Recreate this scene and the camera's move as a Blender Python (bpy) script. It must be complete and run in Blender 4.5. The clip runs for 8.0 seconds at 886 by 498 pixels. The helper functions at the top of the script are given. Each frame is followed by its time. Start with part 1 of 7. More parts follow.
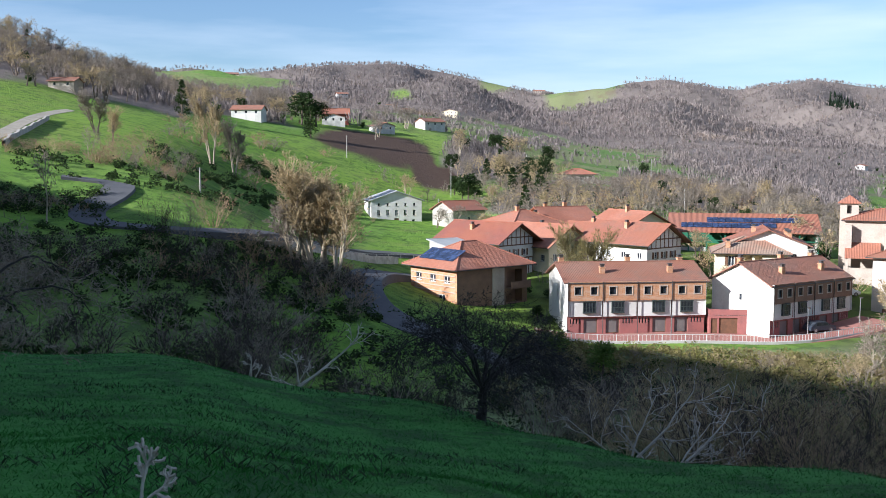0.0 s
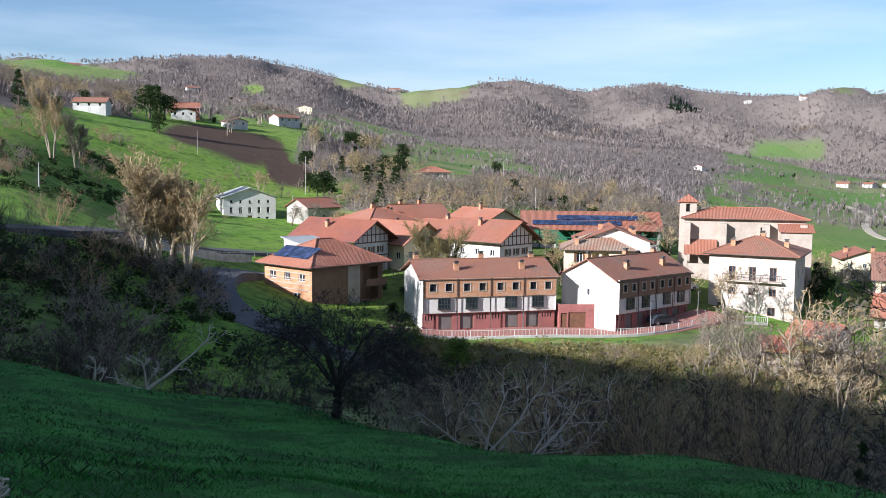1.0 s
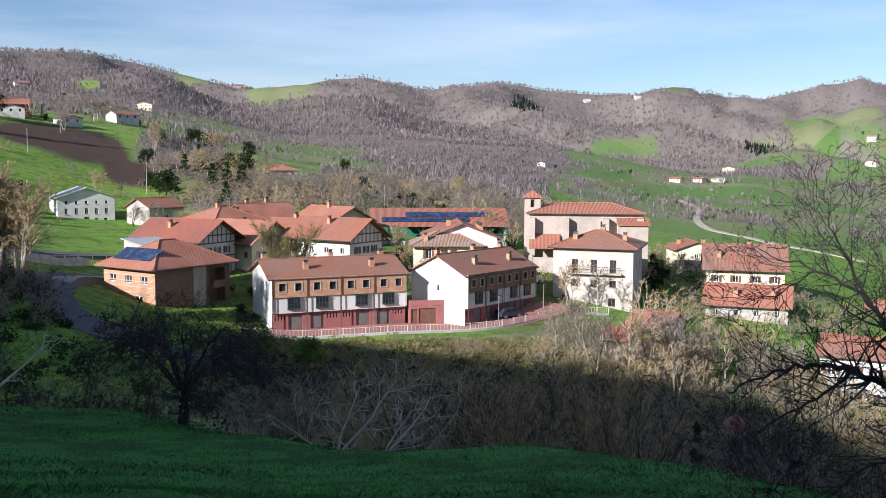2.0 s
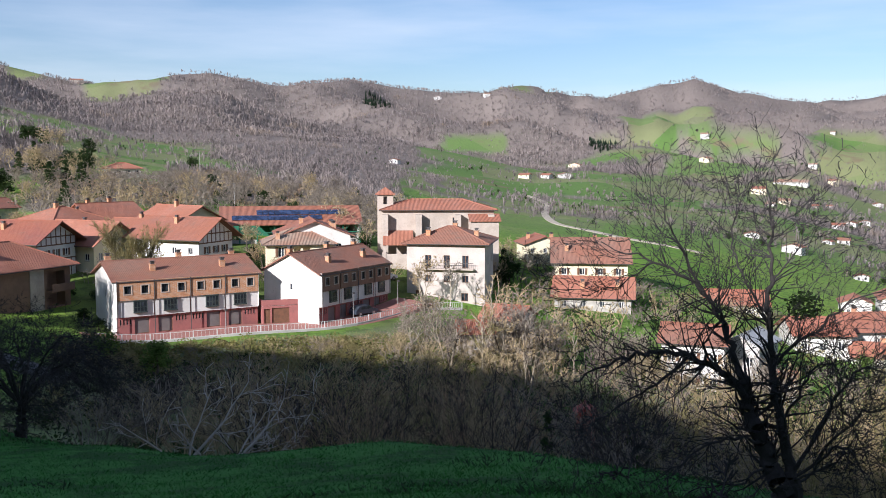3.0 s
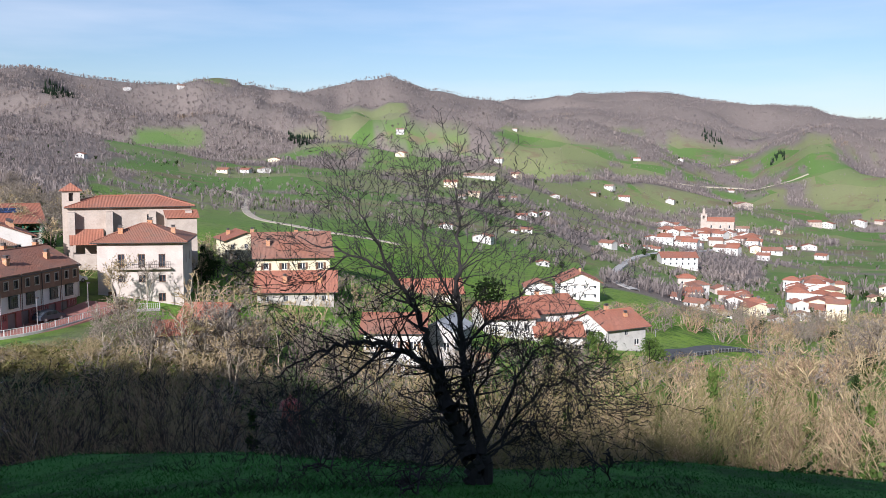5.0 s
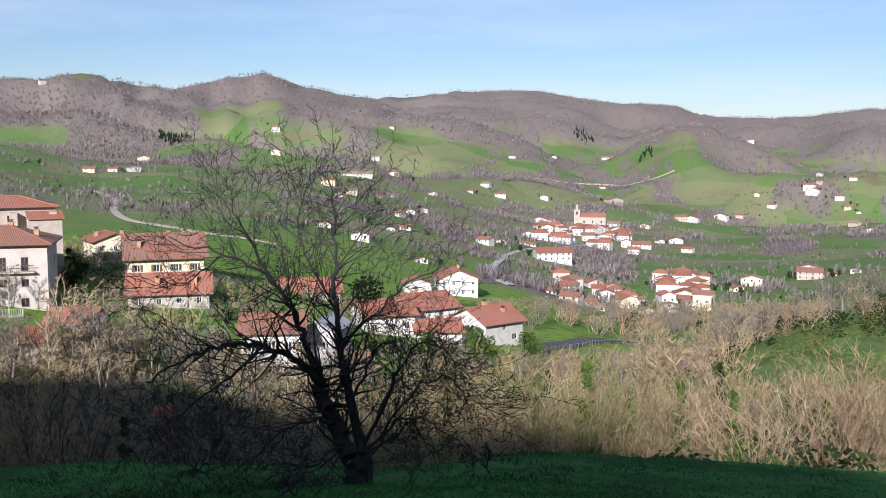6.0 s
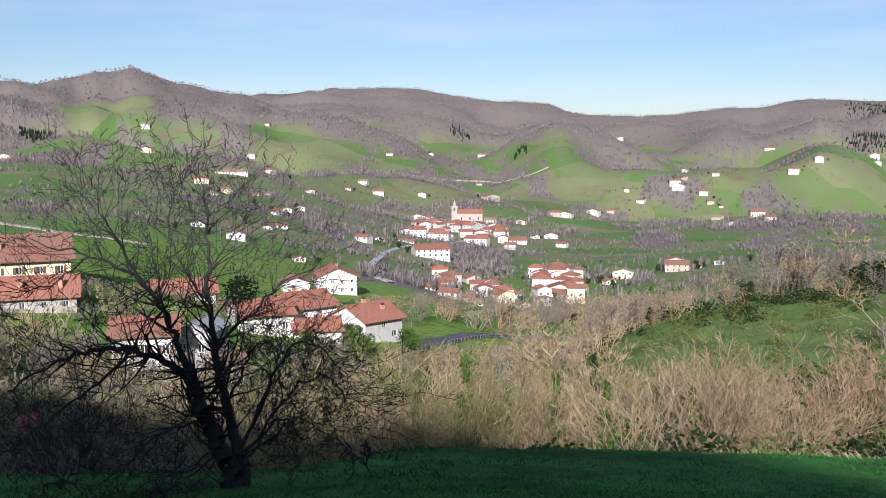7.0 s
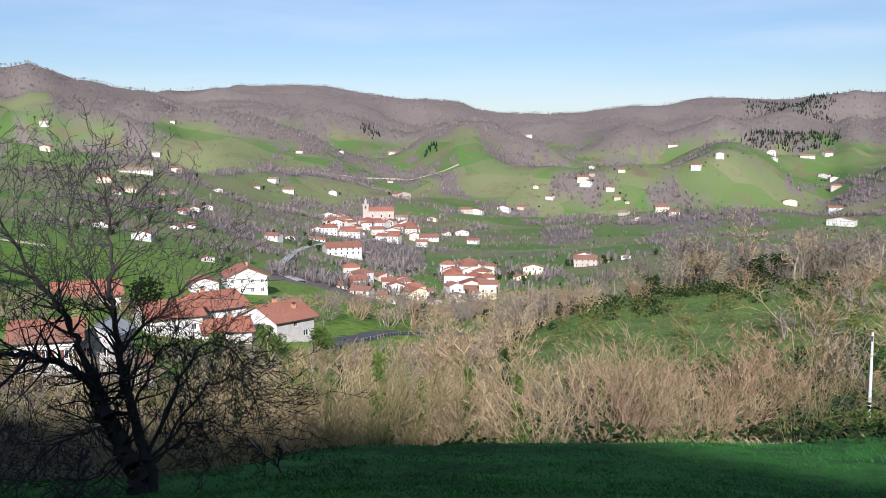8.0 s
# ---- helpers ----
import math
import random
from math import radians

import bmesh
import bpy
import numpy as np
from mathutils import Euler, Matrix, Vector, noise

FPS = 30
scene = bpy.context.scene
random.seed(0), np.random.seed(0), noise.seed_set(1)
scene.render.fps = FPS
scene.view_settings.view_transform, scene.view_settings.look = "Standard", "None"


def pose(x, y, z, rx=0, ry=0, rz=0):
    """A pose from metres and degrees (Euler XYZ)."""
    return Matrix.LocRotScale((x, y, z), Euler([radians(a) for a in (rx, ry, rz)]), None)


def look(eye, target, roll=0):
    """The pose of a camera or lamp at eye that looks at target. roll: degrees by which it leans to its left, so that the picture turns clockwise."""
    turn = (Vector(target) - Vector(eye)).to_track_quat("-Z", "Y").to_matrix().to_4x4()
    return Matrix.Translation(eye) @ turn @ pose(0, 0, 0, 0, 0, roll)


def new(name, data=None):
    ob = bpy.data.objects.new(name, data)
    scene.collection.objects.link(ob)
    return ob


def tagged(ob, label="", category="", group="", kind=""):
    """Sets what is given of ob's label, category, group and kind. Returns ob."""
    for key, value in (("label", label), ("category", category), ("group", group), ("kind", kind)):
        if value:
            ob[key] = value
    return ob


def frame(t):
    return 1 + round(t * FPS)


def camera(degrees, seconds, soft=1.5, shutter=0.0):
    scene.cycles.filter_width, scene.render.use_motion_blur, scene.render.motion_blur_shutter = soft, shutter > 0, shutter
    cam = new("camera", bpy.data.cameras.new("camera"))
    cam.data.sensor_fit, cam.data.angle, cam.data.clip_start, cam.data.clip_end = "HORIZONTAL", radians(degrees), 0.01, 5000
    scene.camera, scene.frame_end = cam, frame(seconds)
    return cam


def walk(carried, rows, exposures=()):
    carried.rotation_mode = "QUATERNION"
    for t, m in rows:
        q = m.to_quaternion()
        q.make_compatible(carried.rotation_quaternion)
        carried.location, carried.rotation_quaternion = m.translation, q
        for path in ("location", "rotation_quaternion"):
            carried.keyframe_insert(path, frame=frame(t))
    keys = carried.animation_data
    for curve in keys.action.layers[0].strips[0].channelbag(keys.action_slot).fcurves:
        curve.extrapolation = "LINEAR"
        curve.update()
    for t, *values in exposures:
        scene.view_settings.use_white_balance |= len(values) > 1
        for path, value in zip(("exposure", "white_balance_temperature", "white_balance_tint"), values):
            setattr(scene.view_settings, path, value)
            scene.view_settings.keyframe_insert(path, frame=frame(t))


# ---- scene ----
# the camera turns on the spot, held at arm's length
cam = camera(49.66, 8.0, soft=0.7)
EYE = 1.6
ROWS = [
    (0, 0.000, 0.000, -0.00, -5.00, -0.00),
    (0.5, 0.022, -0.001, -3.95, -5.08, -0.31),
    (1, 0.048, -0.004, -8.60, -5.11, -0.54),
    (1.5, 0.073, -0.009, -13.26, -5.13, -0.38),
    (3, 0.142, -0.033, -26.40, -5.34, -0.08),
    (3.5, 0.166, -0.047, -31.33, -5.43, 0.10),
    (4, 0.189, -0.062, -36.27, -5.55, 0.00),
    (4.5, 0.207, -0.076, -40.32, -5.59, -0.14),
    (6, 0.250, -0.121, -51.44, -5.74, -0.06),
    (6.5, 0.262, -0.136, -54.92, -5.80, 0.06),
    (7, 0.274, -0.154, -58.73, -5.90, 0.01),
    (7.5, 0.281, -0.167, -61.44, -5.93, -0.00),
    (8, 0.288, -0.180, -64.05, -6.06, 0.15),
]
walk(cam, [(t, pose(x, y, EYE, 90 + pitch, roll, yaw)) for t, x, y, yaw, pitch, roll in ROWS], ((0.0, 1.10, 5850, 13), (1.5, 0.93, 5900, 15), (3.5, 0.75, 5950, 17), (8.0, 0.60, 5950, 18)))

# ---- light: a low winter sun from behind on the left, under a clear sky ----
SUN_BEARING, SUN_HEIGHT = -115.0, 23.0
world = bpy.data.worlds.new("sky")
scene.world = world
world.use_nodes = True
wn = world.node_tree
sky = wn.nodes.new("ShaderNodeTexSky")
sky.sky_type, sky.sun_disc = "NISHITA", False
sky.sun_elevation, sky.sun_rotation = radians(SUN_HEIGHT), radians(SUN_BEARING)
sky.altitude, sky.air_density, sky.dust_density, sky.ozone_density = 300, 1.0, 0.4, 3.0
background = wn.nodes["Background"]
background.inputs["Strength"].default_value = 0.067
# thin high streaks of cirrus
coord = wn.nodes.new("ShaderNodeTexCoord")
squash = wn.nodes.new("ShaderNodeMapping")
squash.inputs["Scale"].default_value, squash.inputs["Rotation"].default_value = (1.2, 1.2, 9.0), (0.12, 0.1, 0.0)
streak = wn.nodes.new("ShaderNodeTexNoise")
streak.inputs["Scale"].default_value, streak.inputs["Detail"].default_value = 2.2, 6.0
thin = wn.nodes.new("ShaderNodeMapRange")
thin.inputs["From Min"].default_value, thin.inputs["From Max"].default_value, thin.inputs["To Max"].default_value = 0.40, 0.75, 0.4
veil = wn.nodes.new("ShaderNodeMix")
veil.data_type = "RGBA"
veil.inputs[7].default_value = (9.0, 9.3, 9.6, 1)
wn.links.new(coord.outputs["Generated"], squash.inputs[0])
wn.links.new(squash.outputs[0], streak.inputs["Vector"])
wn.links.new(streak.outputs["Fac"], thin.inputs["Value"])
wn.links.new(thin.outputs[0], veil.inputs[0])
wn.links.new(sky.outputs[0], veil.inputs[6])
wn.links.new(veil.outputs[2], background.inputs["Color"])
sun = new("sun", bpy.data.lights.new("sun", "SUN"))
sun.data.energy, sun.data.angle, sun.data.color = 5.0, radians(0.53), (1.0, 0.95, 0.87)
b, h = radians(SUN_BEARING), radians(SUN_HEIGHT)
sun.matrix_world = look((math.sin(b) * math.cos(h) * 300, math.cos(b) * math.cos(h) * 300, math.sin(h) * 300), (0, 0, 0))

# ---- materials ----
def nodes_of(name):
    m = bpy.data.materials.new(name)
    m.use_nodes = True
    n = m.node_tree
    return m, n, n.nodes["Principled BSDF"]


def add(n, kind, inputs=(), **settings):
    node = n.nodes.new("ShaderNode" + kind)
    for key, value in settings.items():
        if key == "op":
            node.operation = value
        elif key == "data":
            node.data_type = value
        elif key == "blend":
            node.blend_type = value
        elif key == "attr":
            node.attribute_name = value
    for key, value in inputs:
        if isinstance(value, bpy.types.NodeSocket):
            n.links.new(value, node.inputs[key])
        else:
            node.inputs[key].default_value = value
    return node


def mix(n, factor, a, b, blend="MIX"):
    node = n.nodes.new("ShaderNodeMix")
    node.data_type, node.blend_type = "RGBA", blend
    for slot, value in ((0, factor), (6, a), (7, b)):
        if isinstance(value, bpy.types.NodeSocket):
            n.links.new(value, node.inputs[slot])
        else:
            node.inputs[slot].default_value = (*value, 1) if isinstance(value, tuple) and len(value) == 3 else value
    return node.outputs[2]


def ramp(n, value, low, high):
    node = add(n, "MapRange", (("Value", value), ("From Min", low), ("From Max", high)))
    node.interpolation_type = "SMOOTHSTEP"
    return node.outputs[0]


def noise_at(n, scale, detail=4.0, rough=0.6, where=None):
    if where is None:
        where = add(n, "NewGeometry").outputs["Position"]
    return add(n, "TexNoise", (("Vector", where), ("Scale", scale), ("Detail", detail), ("Roughness", rough))).outputs["Fac"]


def surface(name, a, b, scale, roughness=0.85, bump=0.3, fine=12.0, vary=0.0, stain=None, metal=0.0, thin=0.0):
    """A worn surface: two tones in patches, fine grain in tone and relief, and if asked a shift from piece to piece."""
    m, n, out = nodes_of(name)
    patch = ramp(n, noise_at(n, scale), 0.3, 0.7)
    colour = mix(n, patch, a, b)
    grain = noise_at(n, scale * fine, 3.0)
    colour = mix(n, 0.35, colour, mix(n, grain, (0.25, 0.25, 0.25), (0.75, 0.75, 0.75)), "OVERLAY")
    if stain:
        colour = mix(n, ramp(n, noise_at(n, scale * 2.3, 6.0, 0.7), 0.56, 0.75), colour, stain)
    if vary:
        r = add(n, "ObjectInfo").outputs["Random"]
        isl = add(n, "NewGeometry").outputs["Random Per Island"]
        both = add(n, "Math", ((0, r), (1, isl)), op="ADD").outputs[0]
        both = add(n, "Math", ((0, both),), op="FRACT").outputs[0]
        shift = add(n, "MapRange", (("Value", both), ("To Min", 1 - vary), ("To Max", 1 + vary))).outputs[0]
        colour = add(n, "HueSaturation", (("Color", colour), ("Value", shift))).outputs[0]
    n.links.new(colour, out.inputs["Base Color"])
    out.inputs["Roughness"].default_value, out.inputs["Metallic"].default_value = roughness, metal
    if bump:
        n.links.new(add(n, "Bump", (("Height", grain), ("Strength", bump), ("Distance", 0.6 / (scale * fine)))).outputs[0], out.inputs["Normal"])
    if thin:        # twigs and leaves let light through
        back = add(n, "BsdfTranslucent", (("Color", colour),))
        both = add(n, "MixShader", ((0, thin), (1, out.outputs[0]), (2, back.outputs[0])))
        n.links.new(both.outputs[0], n.nodes["Material Output"].inputs["Surface"])
        out.inputs["Specular IOR Level"].default_value = 0.1
    return m


def roof_tiles(name, a, b, moss):
    """Curved clay tiles: rows of ribs, each run a little apart in tone, with lichen in patches."""
    m, n, out = nodes_of(name)
    where = add(n, "TexCoord").outputs["UV"]
    sep = add(n, "SeparateXYZ", ((0, where),))
    runs = add(n, "Math", ((0, sep.outputs[0]), (1, 0.24)), op="DIVIDE").outputs[0]
    rows = add(n, "Math", ((0, sep.outputs[1]), (1, 0.34)), op="DIVIDE").outputs[0]
    cell = add(n, "CombineXYZ", ((0, add(n, "Math", ((0, runs),), op="FLOOR").outputs[0]), (1, add(n, "Math", ((0, rows),), op="FLOOR").outputs[0])))
    tone = add(n, "TexWhiteNoise", (("Vector", cell.outputs[0]),)).outputs["Value"]
    colour = mix(n, tone, a, b)
    patch = ramp(n, noise_at(n, 0.55, 6.0, 0.7), 0.5, 0.72)
    colour = mix(n, patch, colour, moss)
    colour = mix(n, ramp(n, noise_at(n, 0.16, 3.0), 0.35, 0.65), colour, mix(n, 0.5, colour, (0.30, 0.10, 0.05)))
    n.links.new(colour, out.inputs["Base Color"])
    out.inputs["Roughness"].default_value = 0.85
    wave = add(n, "Math", ((0, add(n, "Math", ((0, runs), (1, 2 * math.pi)), op="MULTIPLY").outputs[0]),), op="SINE").outputs[0]
    step = add(n, "Math", ((0, rows),), op="FRACT").outputs[0]
    height = add(n, "Math", ((0, wave), (1, step)), op="ADD").outputs[0]
    n.links.new(add(n, "Bump", (("Height", height), ("Strength", 0.55), ("Distance", 0.04))).outputs[0], out.inputs["Normal"])
    return m


def brickwork(name, a, b, mortar):
    m, n, out = nodes_of(name)
    where = add(n, "TexCoord").outputs["UV"]
    tex = add(n, "TexBrick", (("Vector", where), ("Color1", (*a, 1)), ("Color2", (*b, 1)), ("Mortar", (*mortar, 1)), ("Scale", 1.0), ("Mortar Size", 0.012), ("Brick Width", 0.5), ("Row Height", 0.16)))
    colour = mix(n, ramp(n, noise_at(n, 1.3, 5.0), 0.35, 0.7), tex.outputs["Color"], mix(n, 0.5, tex.outputs["Color"], b))
    n.links.new(colour, out.inputs["Base Color"])
    out.inputs["Roughness"].default_value = 0.9
    n.links.new(add(n, "Bump", (("Height", tex.outputs["Fac"]), ("Strength", 0.5), ("Distance", -0.01))).outputs[0], out.inputs["Normal"])
    return m


def glass_of(name, tint, rough=0.08):
    m, n, out = nodes_of(name)
    out.inputs["Base Color"].default_value = (*tint, 1)
    out.inputs["Roughness"].default_value, out.inputs["IOR"].default_value = rough, 1.5
    n.links.new(mix(n, ramp(n, noise_at(n, 0.9, 2.0), 0.4, 0.65), tint, tuple(c * 2.2 + 0.01 for c in tint)), out.inputs["Base Color"])
    return m


WHITE = surface("white_render", (0.68, 0.66, 0.62), (0.58, 0.555, 0.51), 0.35, 0.9, 0.15, 20, stain=(0.45, 0.41, 0.36))
FARM_WHITE = surface("dull_white_render", (0.56, 0.55, 0.52), (0.46, 0.45, 0.42), 0.3, 0.9, 0.1, 12, vary=0.15, stain=(0.38, 0.35, 0.3))
CREAM = surface("cream_render", (0.70, 0.62, 0.44), (0.61, 0.53, 0.37), 0.35, 0.9, 0.15, 20, stain=(0.55, 0.46, 0.32))
STONE = surface("sandstone", (0.45, 0.385, 0.325), (0.36, 0.305, 0.255), 0.5, 0.9, 0.4, 9, stain=(0.34, 0.29, 0.24))
GREY_STONE = surface("grey_rubble", (0.46, 0.43, 0.38), (0.30, 0.28, 0.25), 0.8, 0.92, 0.6, 6, stain=(0.2, 0.19, 0.17))
PINK_WALL = surface("pale_pink_render", (0.52, 0.455, 0.405), (0.43, 0.375, 0.33), 0.4, 0.9, 0.2, 15, stain=(0.45, 0.40, 0.35))
RED_PAINT = surface("dull_red_render", (0.33, 0.12, 0.105), (0.26, 0.10, 0.09), 0.5, 0.85, 0.15, 18, stain=(0.2, 0.09, 0.08))
BROWN_WALL = surface("brown_cladding", (0.24, 0.14, 0.09), (0.18, 0.105, 0.07), 0.6, 0.85, 0.3, 10)
BRICK = brickwork("ochre_brick", (0.52, 0.26, 0.13), (0.42, 0.19, 0.09), (0.5, 0.42, 0.34))
TILES = roof_tiles("red_roof_tiles", (0.30, 0.125, 0.082), (0.23, 0.095, 0.065), (0.19, 0.11, 0.08))
TILES_BRIGHT = roof_tiles("orange_roof_tiles", (0.39, 0.165, 0.105), (0.30, 0.125, 0.085), (0.25, 0.14, 0.10))
TILES_BROWN = roof_tiles("brown_roof_tiles", (0.29, 0.145, 0.10), (0.22, 0.115, 0.082), (0.18, 0.125, 0.095))
TILES_DARK = roof_tiles("dark_red_roof_tiles", (0.25, 0.085, 0.06), (0.2, 0.07, 0.05), (0.17, 0.09, 0.07))
TILES_GREY = roof_tiles("weathered_roof_tiles", (0.32, 0.23, 0.17), (0.25, 0.185, 0.14), (0.22, 0.2, 0.15))
SLATE = surface("grey_roof_sheet", (0.36, 0.37, 0.37), (0.28, 0.29, 0.29), 0.4, 0.6, 0.2, 12)
WOOD = surface("brown_timber", (0.16, 0.075, 0.04), (0.11, 0.055, 0.03), 1.5, 0.7, 0.3, 10)
WHITE_WOOD = surface("white_painted_timber", (0.75, 0.74, 0.70), (0.66, 0.64, 0.60), 1.5, 0.6, 0.1, 10)
DARK_FRAME = surface("dark_green_frame", (0.03, 0.045, 0.045), (0.045, 0.055, 0.05), 2.0, 0.5, 0.1, 10)
PANE = glass_of("window_glass", (0.018, 0.022, 0.028))
SOLAR = glass_of("solar_glass", (0.012, 0.022, 0.055), 0.12)
METAL = surface("grey_metal", (0.42, 0.42, 0.42), (0.34, 0.34, 0.34), 2.0, 0.45, 0.1, 10, metal=0.6)
DARK_METAL = surface("dark_metal", (0.05, 0.045, 0.045), (0.07, 0.06, 0.055), 2.0, 0.5, 0.1, 10)
GREEN_METAL = surface("green_painted_steel", (0.02, 0.16, 0.09), (0.025, 0.12, 0.07), 1.0, 0.5, 0.1, 10)
CONCRETE = surface("concrete", (0.46, 0.44, 0.41), (0.36, 0.345, 0.32), 0.7, 0.9, 0.25, 14, stain=(0.25, 0.24, 0.21))
ASPHALT = surface("asphalt", (0.062, 0.064, 0.072), (0.085, 0.085, 0.09), 0.35, 0.9, 0.3, 40)
PAVING = surface("red_paving", (0.34, 0.15, 0.12), (0.28, 0.125, 0.10), 0.5, 0.9, 0.2, 16)
GRAVEL = surface("pale_track", (0.42, 0.37, 0.29), (0.33, 0.29, 0.22), 0.4, 0.95, 0.3, 20)
BARK = surface("grey_brown_bark", (0.15, 0.115, 0.085), (0.09, 0.07, 0.052), 3.0, 0.95, 0.6, 8, stain=(0.2, 0.19, 0.14))
PALE_BARK = surface("pale_ash_bark", (0.36, 0.31, 0.23), (0.26, 0.22, 0.16), 2.0, 0.95, 0.4, 8, vary=0.15)
TWIG_TAN = surface("tan_winter_twigs", (0.43, 0.335, 0.195), (0.32, 0.255, 0.15), 0.25, 0.95, 0.0, 9, vary=0.3, thin=0.25)
TWIG_RED = surface("russet_winter_twigs", (0.38, 0.265, 0.165), (0.28, 0.195, 0.125), 0.25, 0.95, 0.0, 9, vary=0.3, thin=0.25)
TWIG_GREY = surface("grey_winter_twigs", (0.29, 0.245, 0.195), (0.20, 0.17, 0.14), 0.2, 0.95, 0.0, 9, vary=0.3, thin=0.25)
# winter twigs with the gully's shade put into their base colour
TWIG_SHADED = surface("shade_darkened_winter_twigs", (0.085, 0.07, 0.06), (0.055, 0.047, 0.043), 0.4, 0.95, 0.0, 9, vary=0.3, thin=0.2)
IVY = surface("dark_green_leaves", (0.045, 0.075, 0.022), (0.03, 0.05, 0.018), 0.5, 0.6, 0.0, 9, vary=0.35, thin=0.45)
LEAF = surface("fresh_green_leaves", (0.14, 0.21, 0.05), (0.09, 0.15, 0.035), 0.5, 0.6, 0.0, 9, vary=0.3, thin=0.45)
WILLOW = surface("yellow_green_twigs", (0.30, 0.26, 0.12), (0.22, 0.19, 0.085), 0.5, 0.8, 0.0, 9, vary=0.25, thin=0.45)
BLADE = surface("grass_blades", (0.046, 0.185, 0.034), (0.030, 0.125, 0.026), 0.35, 0.7, 0.0, 9, vary=0.4, thin=0.25)

# ---- the lie of the land: bearing in degrees from the first view, then (distance, height) down and up that bearing ----
SLOPES_A = (
    (-24, ((6, -0.9), (14, -2.2), (45, -7.1), (58, -8.9), (75, -13.4), (95, -11.7), (115, -6.3), (130, -4.2), (170, 3.6), (220, 10.0), (300, 21.1), (420, 43.6), (520, 65.0), (650, 80.9), (900, 91.6), (1300, 125.1), (1800, 178.0), (2500, 226.6), (3400, 239.6), (4600, 231.6))),
    (-16, ((6, -1.0), (14, -2.3), (45, -7.3), (58, -9.2), (75, -13.8), (95, -10.8), (115, -6.2), (130, -4.9), (165, -0.1), (220, 4.9), (300, 13.6), (420, 27.6), (600, 43.6), (900, 71.8), (1300, 116.0), (1800, 188.8), (2500, 239.1), (3400, 239.6), (4600, 231.6))),
)
SLOPES_B = (
    (-8, ((6, -1.2), (14, -2.8), (45, -8.9), (60, -13.4), (85, -15.4), (110, -12.7), (140, -10.2), (190, -12.1), (250, -10.9), (300, 1.6), (340, 9.1), (420, 20.5), (600, 34.6), (900, 60.1), (1300, 103.0), (2000, 219.6), (2500, 251.6), (3400, 239.6), (4600, 231.6))),
    (0, ((6, -1.3), (14, -3.0), (45, -9.6), (60, -14.1), (95, -16.4), (130, -18.2), (150, -19.1), (190, -15.5), (205, -15.4), (254, -14.4), (320, -8.0), (360, 2.3), (450, 18.2), (600, 26.8), (1000, 56.6), (1600, 137.6), (2200, 234.8), (3000, 256.6), (4600, 231.6))),
)
SLOPES_C = (
    (8, ((6, -1.4), (14, -3.4), (36, -8.6), (50, -13.9), (75, -20.1), (100, -21.9), (126, -21.8), (133, -22.1), (150, -18.6), (170, -16.6), (210, -14.4), (250, -9.7), (330, -3.0), (420, -0.1), (600, 6.4), (900, 19.6), (1500, 84.1), (2300, 178.7), (3000, 181.6), (4600, 185.6))),
    (16, ((6, -1.5), (14, -3.5), (30, -7.5), (42, -12.7), (75, -21.6), (100, -22.9), (122, -21.1), (132, -21.8), (145, -22.0), (170, -17.1), (205, -15.2), (300, -9.8), (420, -6.0), (600, 0.4), (900, 19.6), (1500, 76.6), (2100, 178.0), (3000, 181.6), (4600, 185.6))),
)
SLOPES_D = (
    (24, ((6, -1.4), (14, -3.4), (30, -7.2), (42, -12.7), (75, -22.4), (100, -23.4), (122, -21.6), (140, -20.8), (150, -20.1), (165, -16.9), (220, -17.1), (300, -17.9), (450, -16.4), (700, -5.4), (1100, 23.6), (1600, 81.6), (2200, 171.0), (3000, 181.6), (4600, 185.6))),
    (32, ((6, -1.5), (14, -3.4), (27, -6.6), (40, -12.4), (75, -23.1), (100, -25.4), (130, -24.4), (160, -22.4), (200, -20.0), (260, -23.1), (420, -27.4), (650, -24.4), (900, -12.8), (1200, 11.2), (1800, 91.6), (2400, 186.4), (3200, 193.6), (4600, 185.6))),
)
SLOPES_E = (
    (40, ((6, -1.5), (14, -3.5), (24, -6.1), (36, -11.7), (70, -22.9), (100, -26.4), (130, -26.3), (175, -22.9), (220, -25.2), (300, -28.4), (420, -31.2), (600, -31.4), (900, -20.9), (1200, 7.6), (1800, 73.6), (2600, 222.6), (3300, 232.6), (4600, 185.6))),
    (48, ((6, -1.5), (14, -3.6), (22, -5.7), (34, -11.3), (70, -23.6), (100, -27.4), (130, -28.3), (190, -32.2), (250, -37.1), (300, -41.0), (420, -42.5), (600, -40.4), (900, -34.4), (1300, -11.4), (1800, 28.6), (2500, 114.1), (3000, 187.6), (4600, 185.6))),
)
SLOPES_F = (
    (56, ((6, -1.5), (14, -3.5), (26, -6.5), (38, -12.1), (70, -21.9), (100, -26.4), (130, -30.2), (185, -34.8), (240, -38.7), (300, -44.3), (420, -52.2), (600, -58.4), (900, -69.5), (1100, -75.4), (1300, -56.9), (1800, -16.4), (2500, 64.1), (3300, 212.8), (4600, 231.6))),
    (64, ((6, -1.5), (14, -3.5), (27, -6.8), (38, -11.7), (70, -20.8), (100, -24.4), (130, -29.6), (200, -41.4), (300, -55.4), (420, -67.7), (600, -73.4), (900, -83.9), (1300, -82.9), (1800, -52.4), (2500, 1.6), (3300, 127.0), (4600, 139.6))),
)
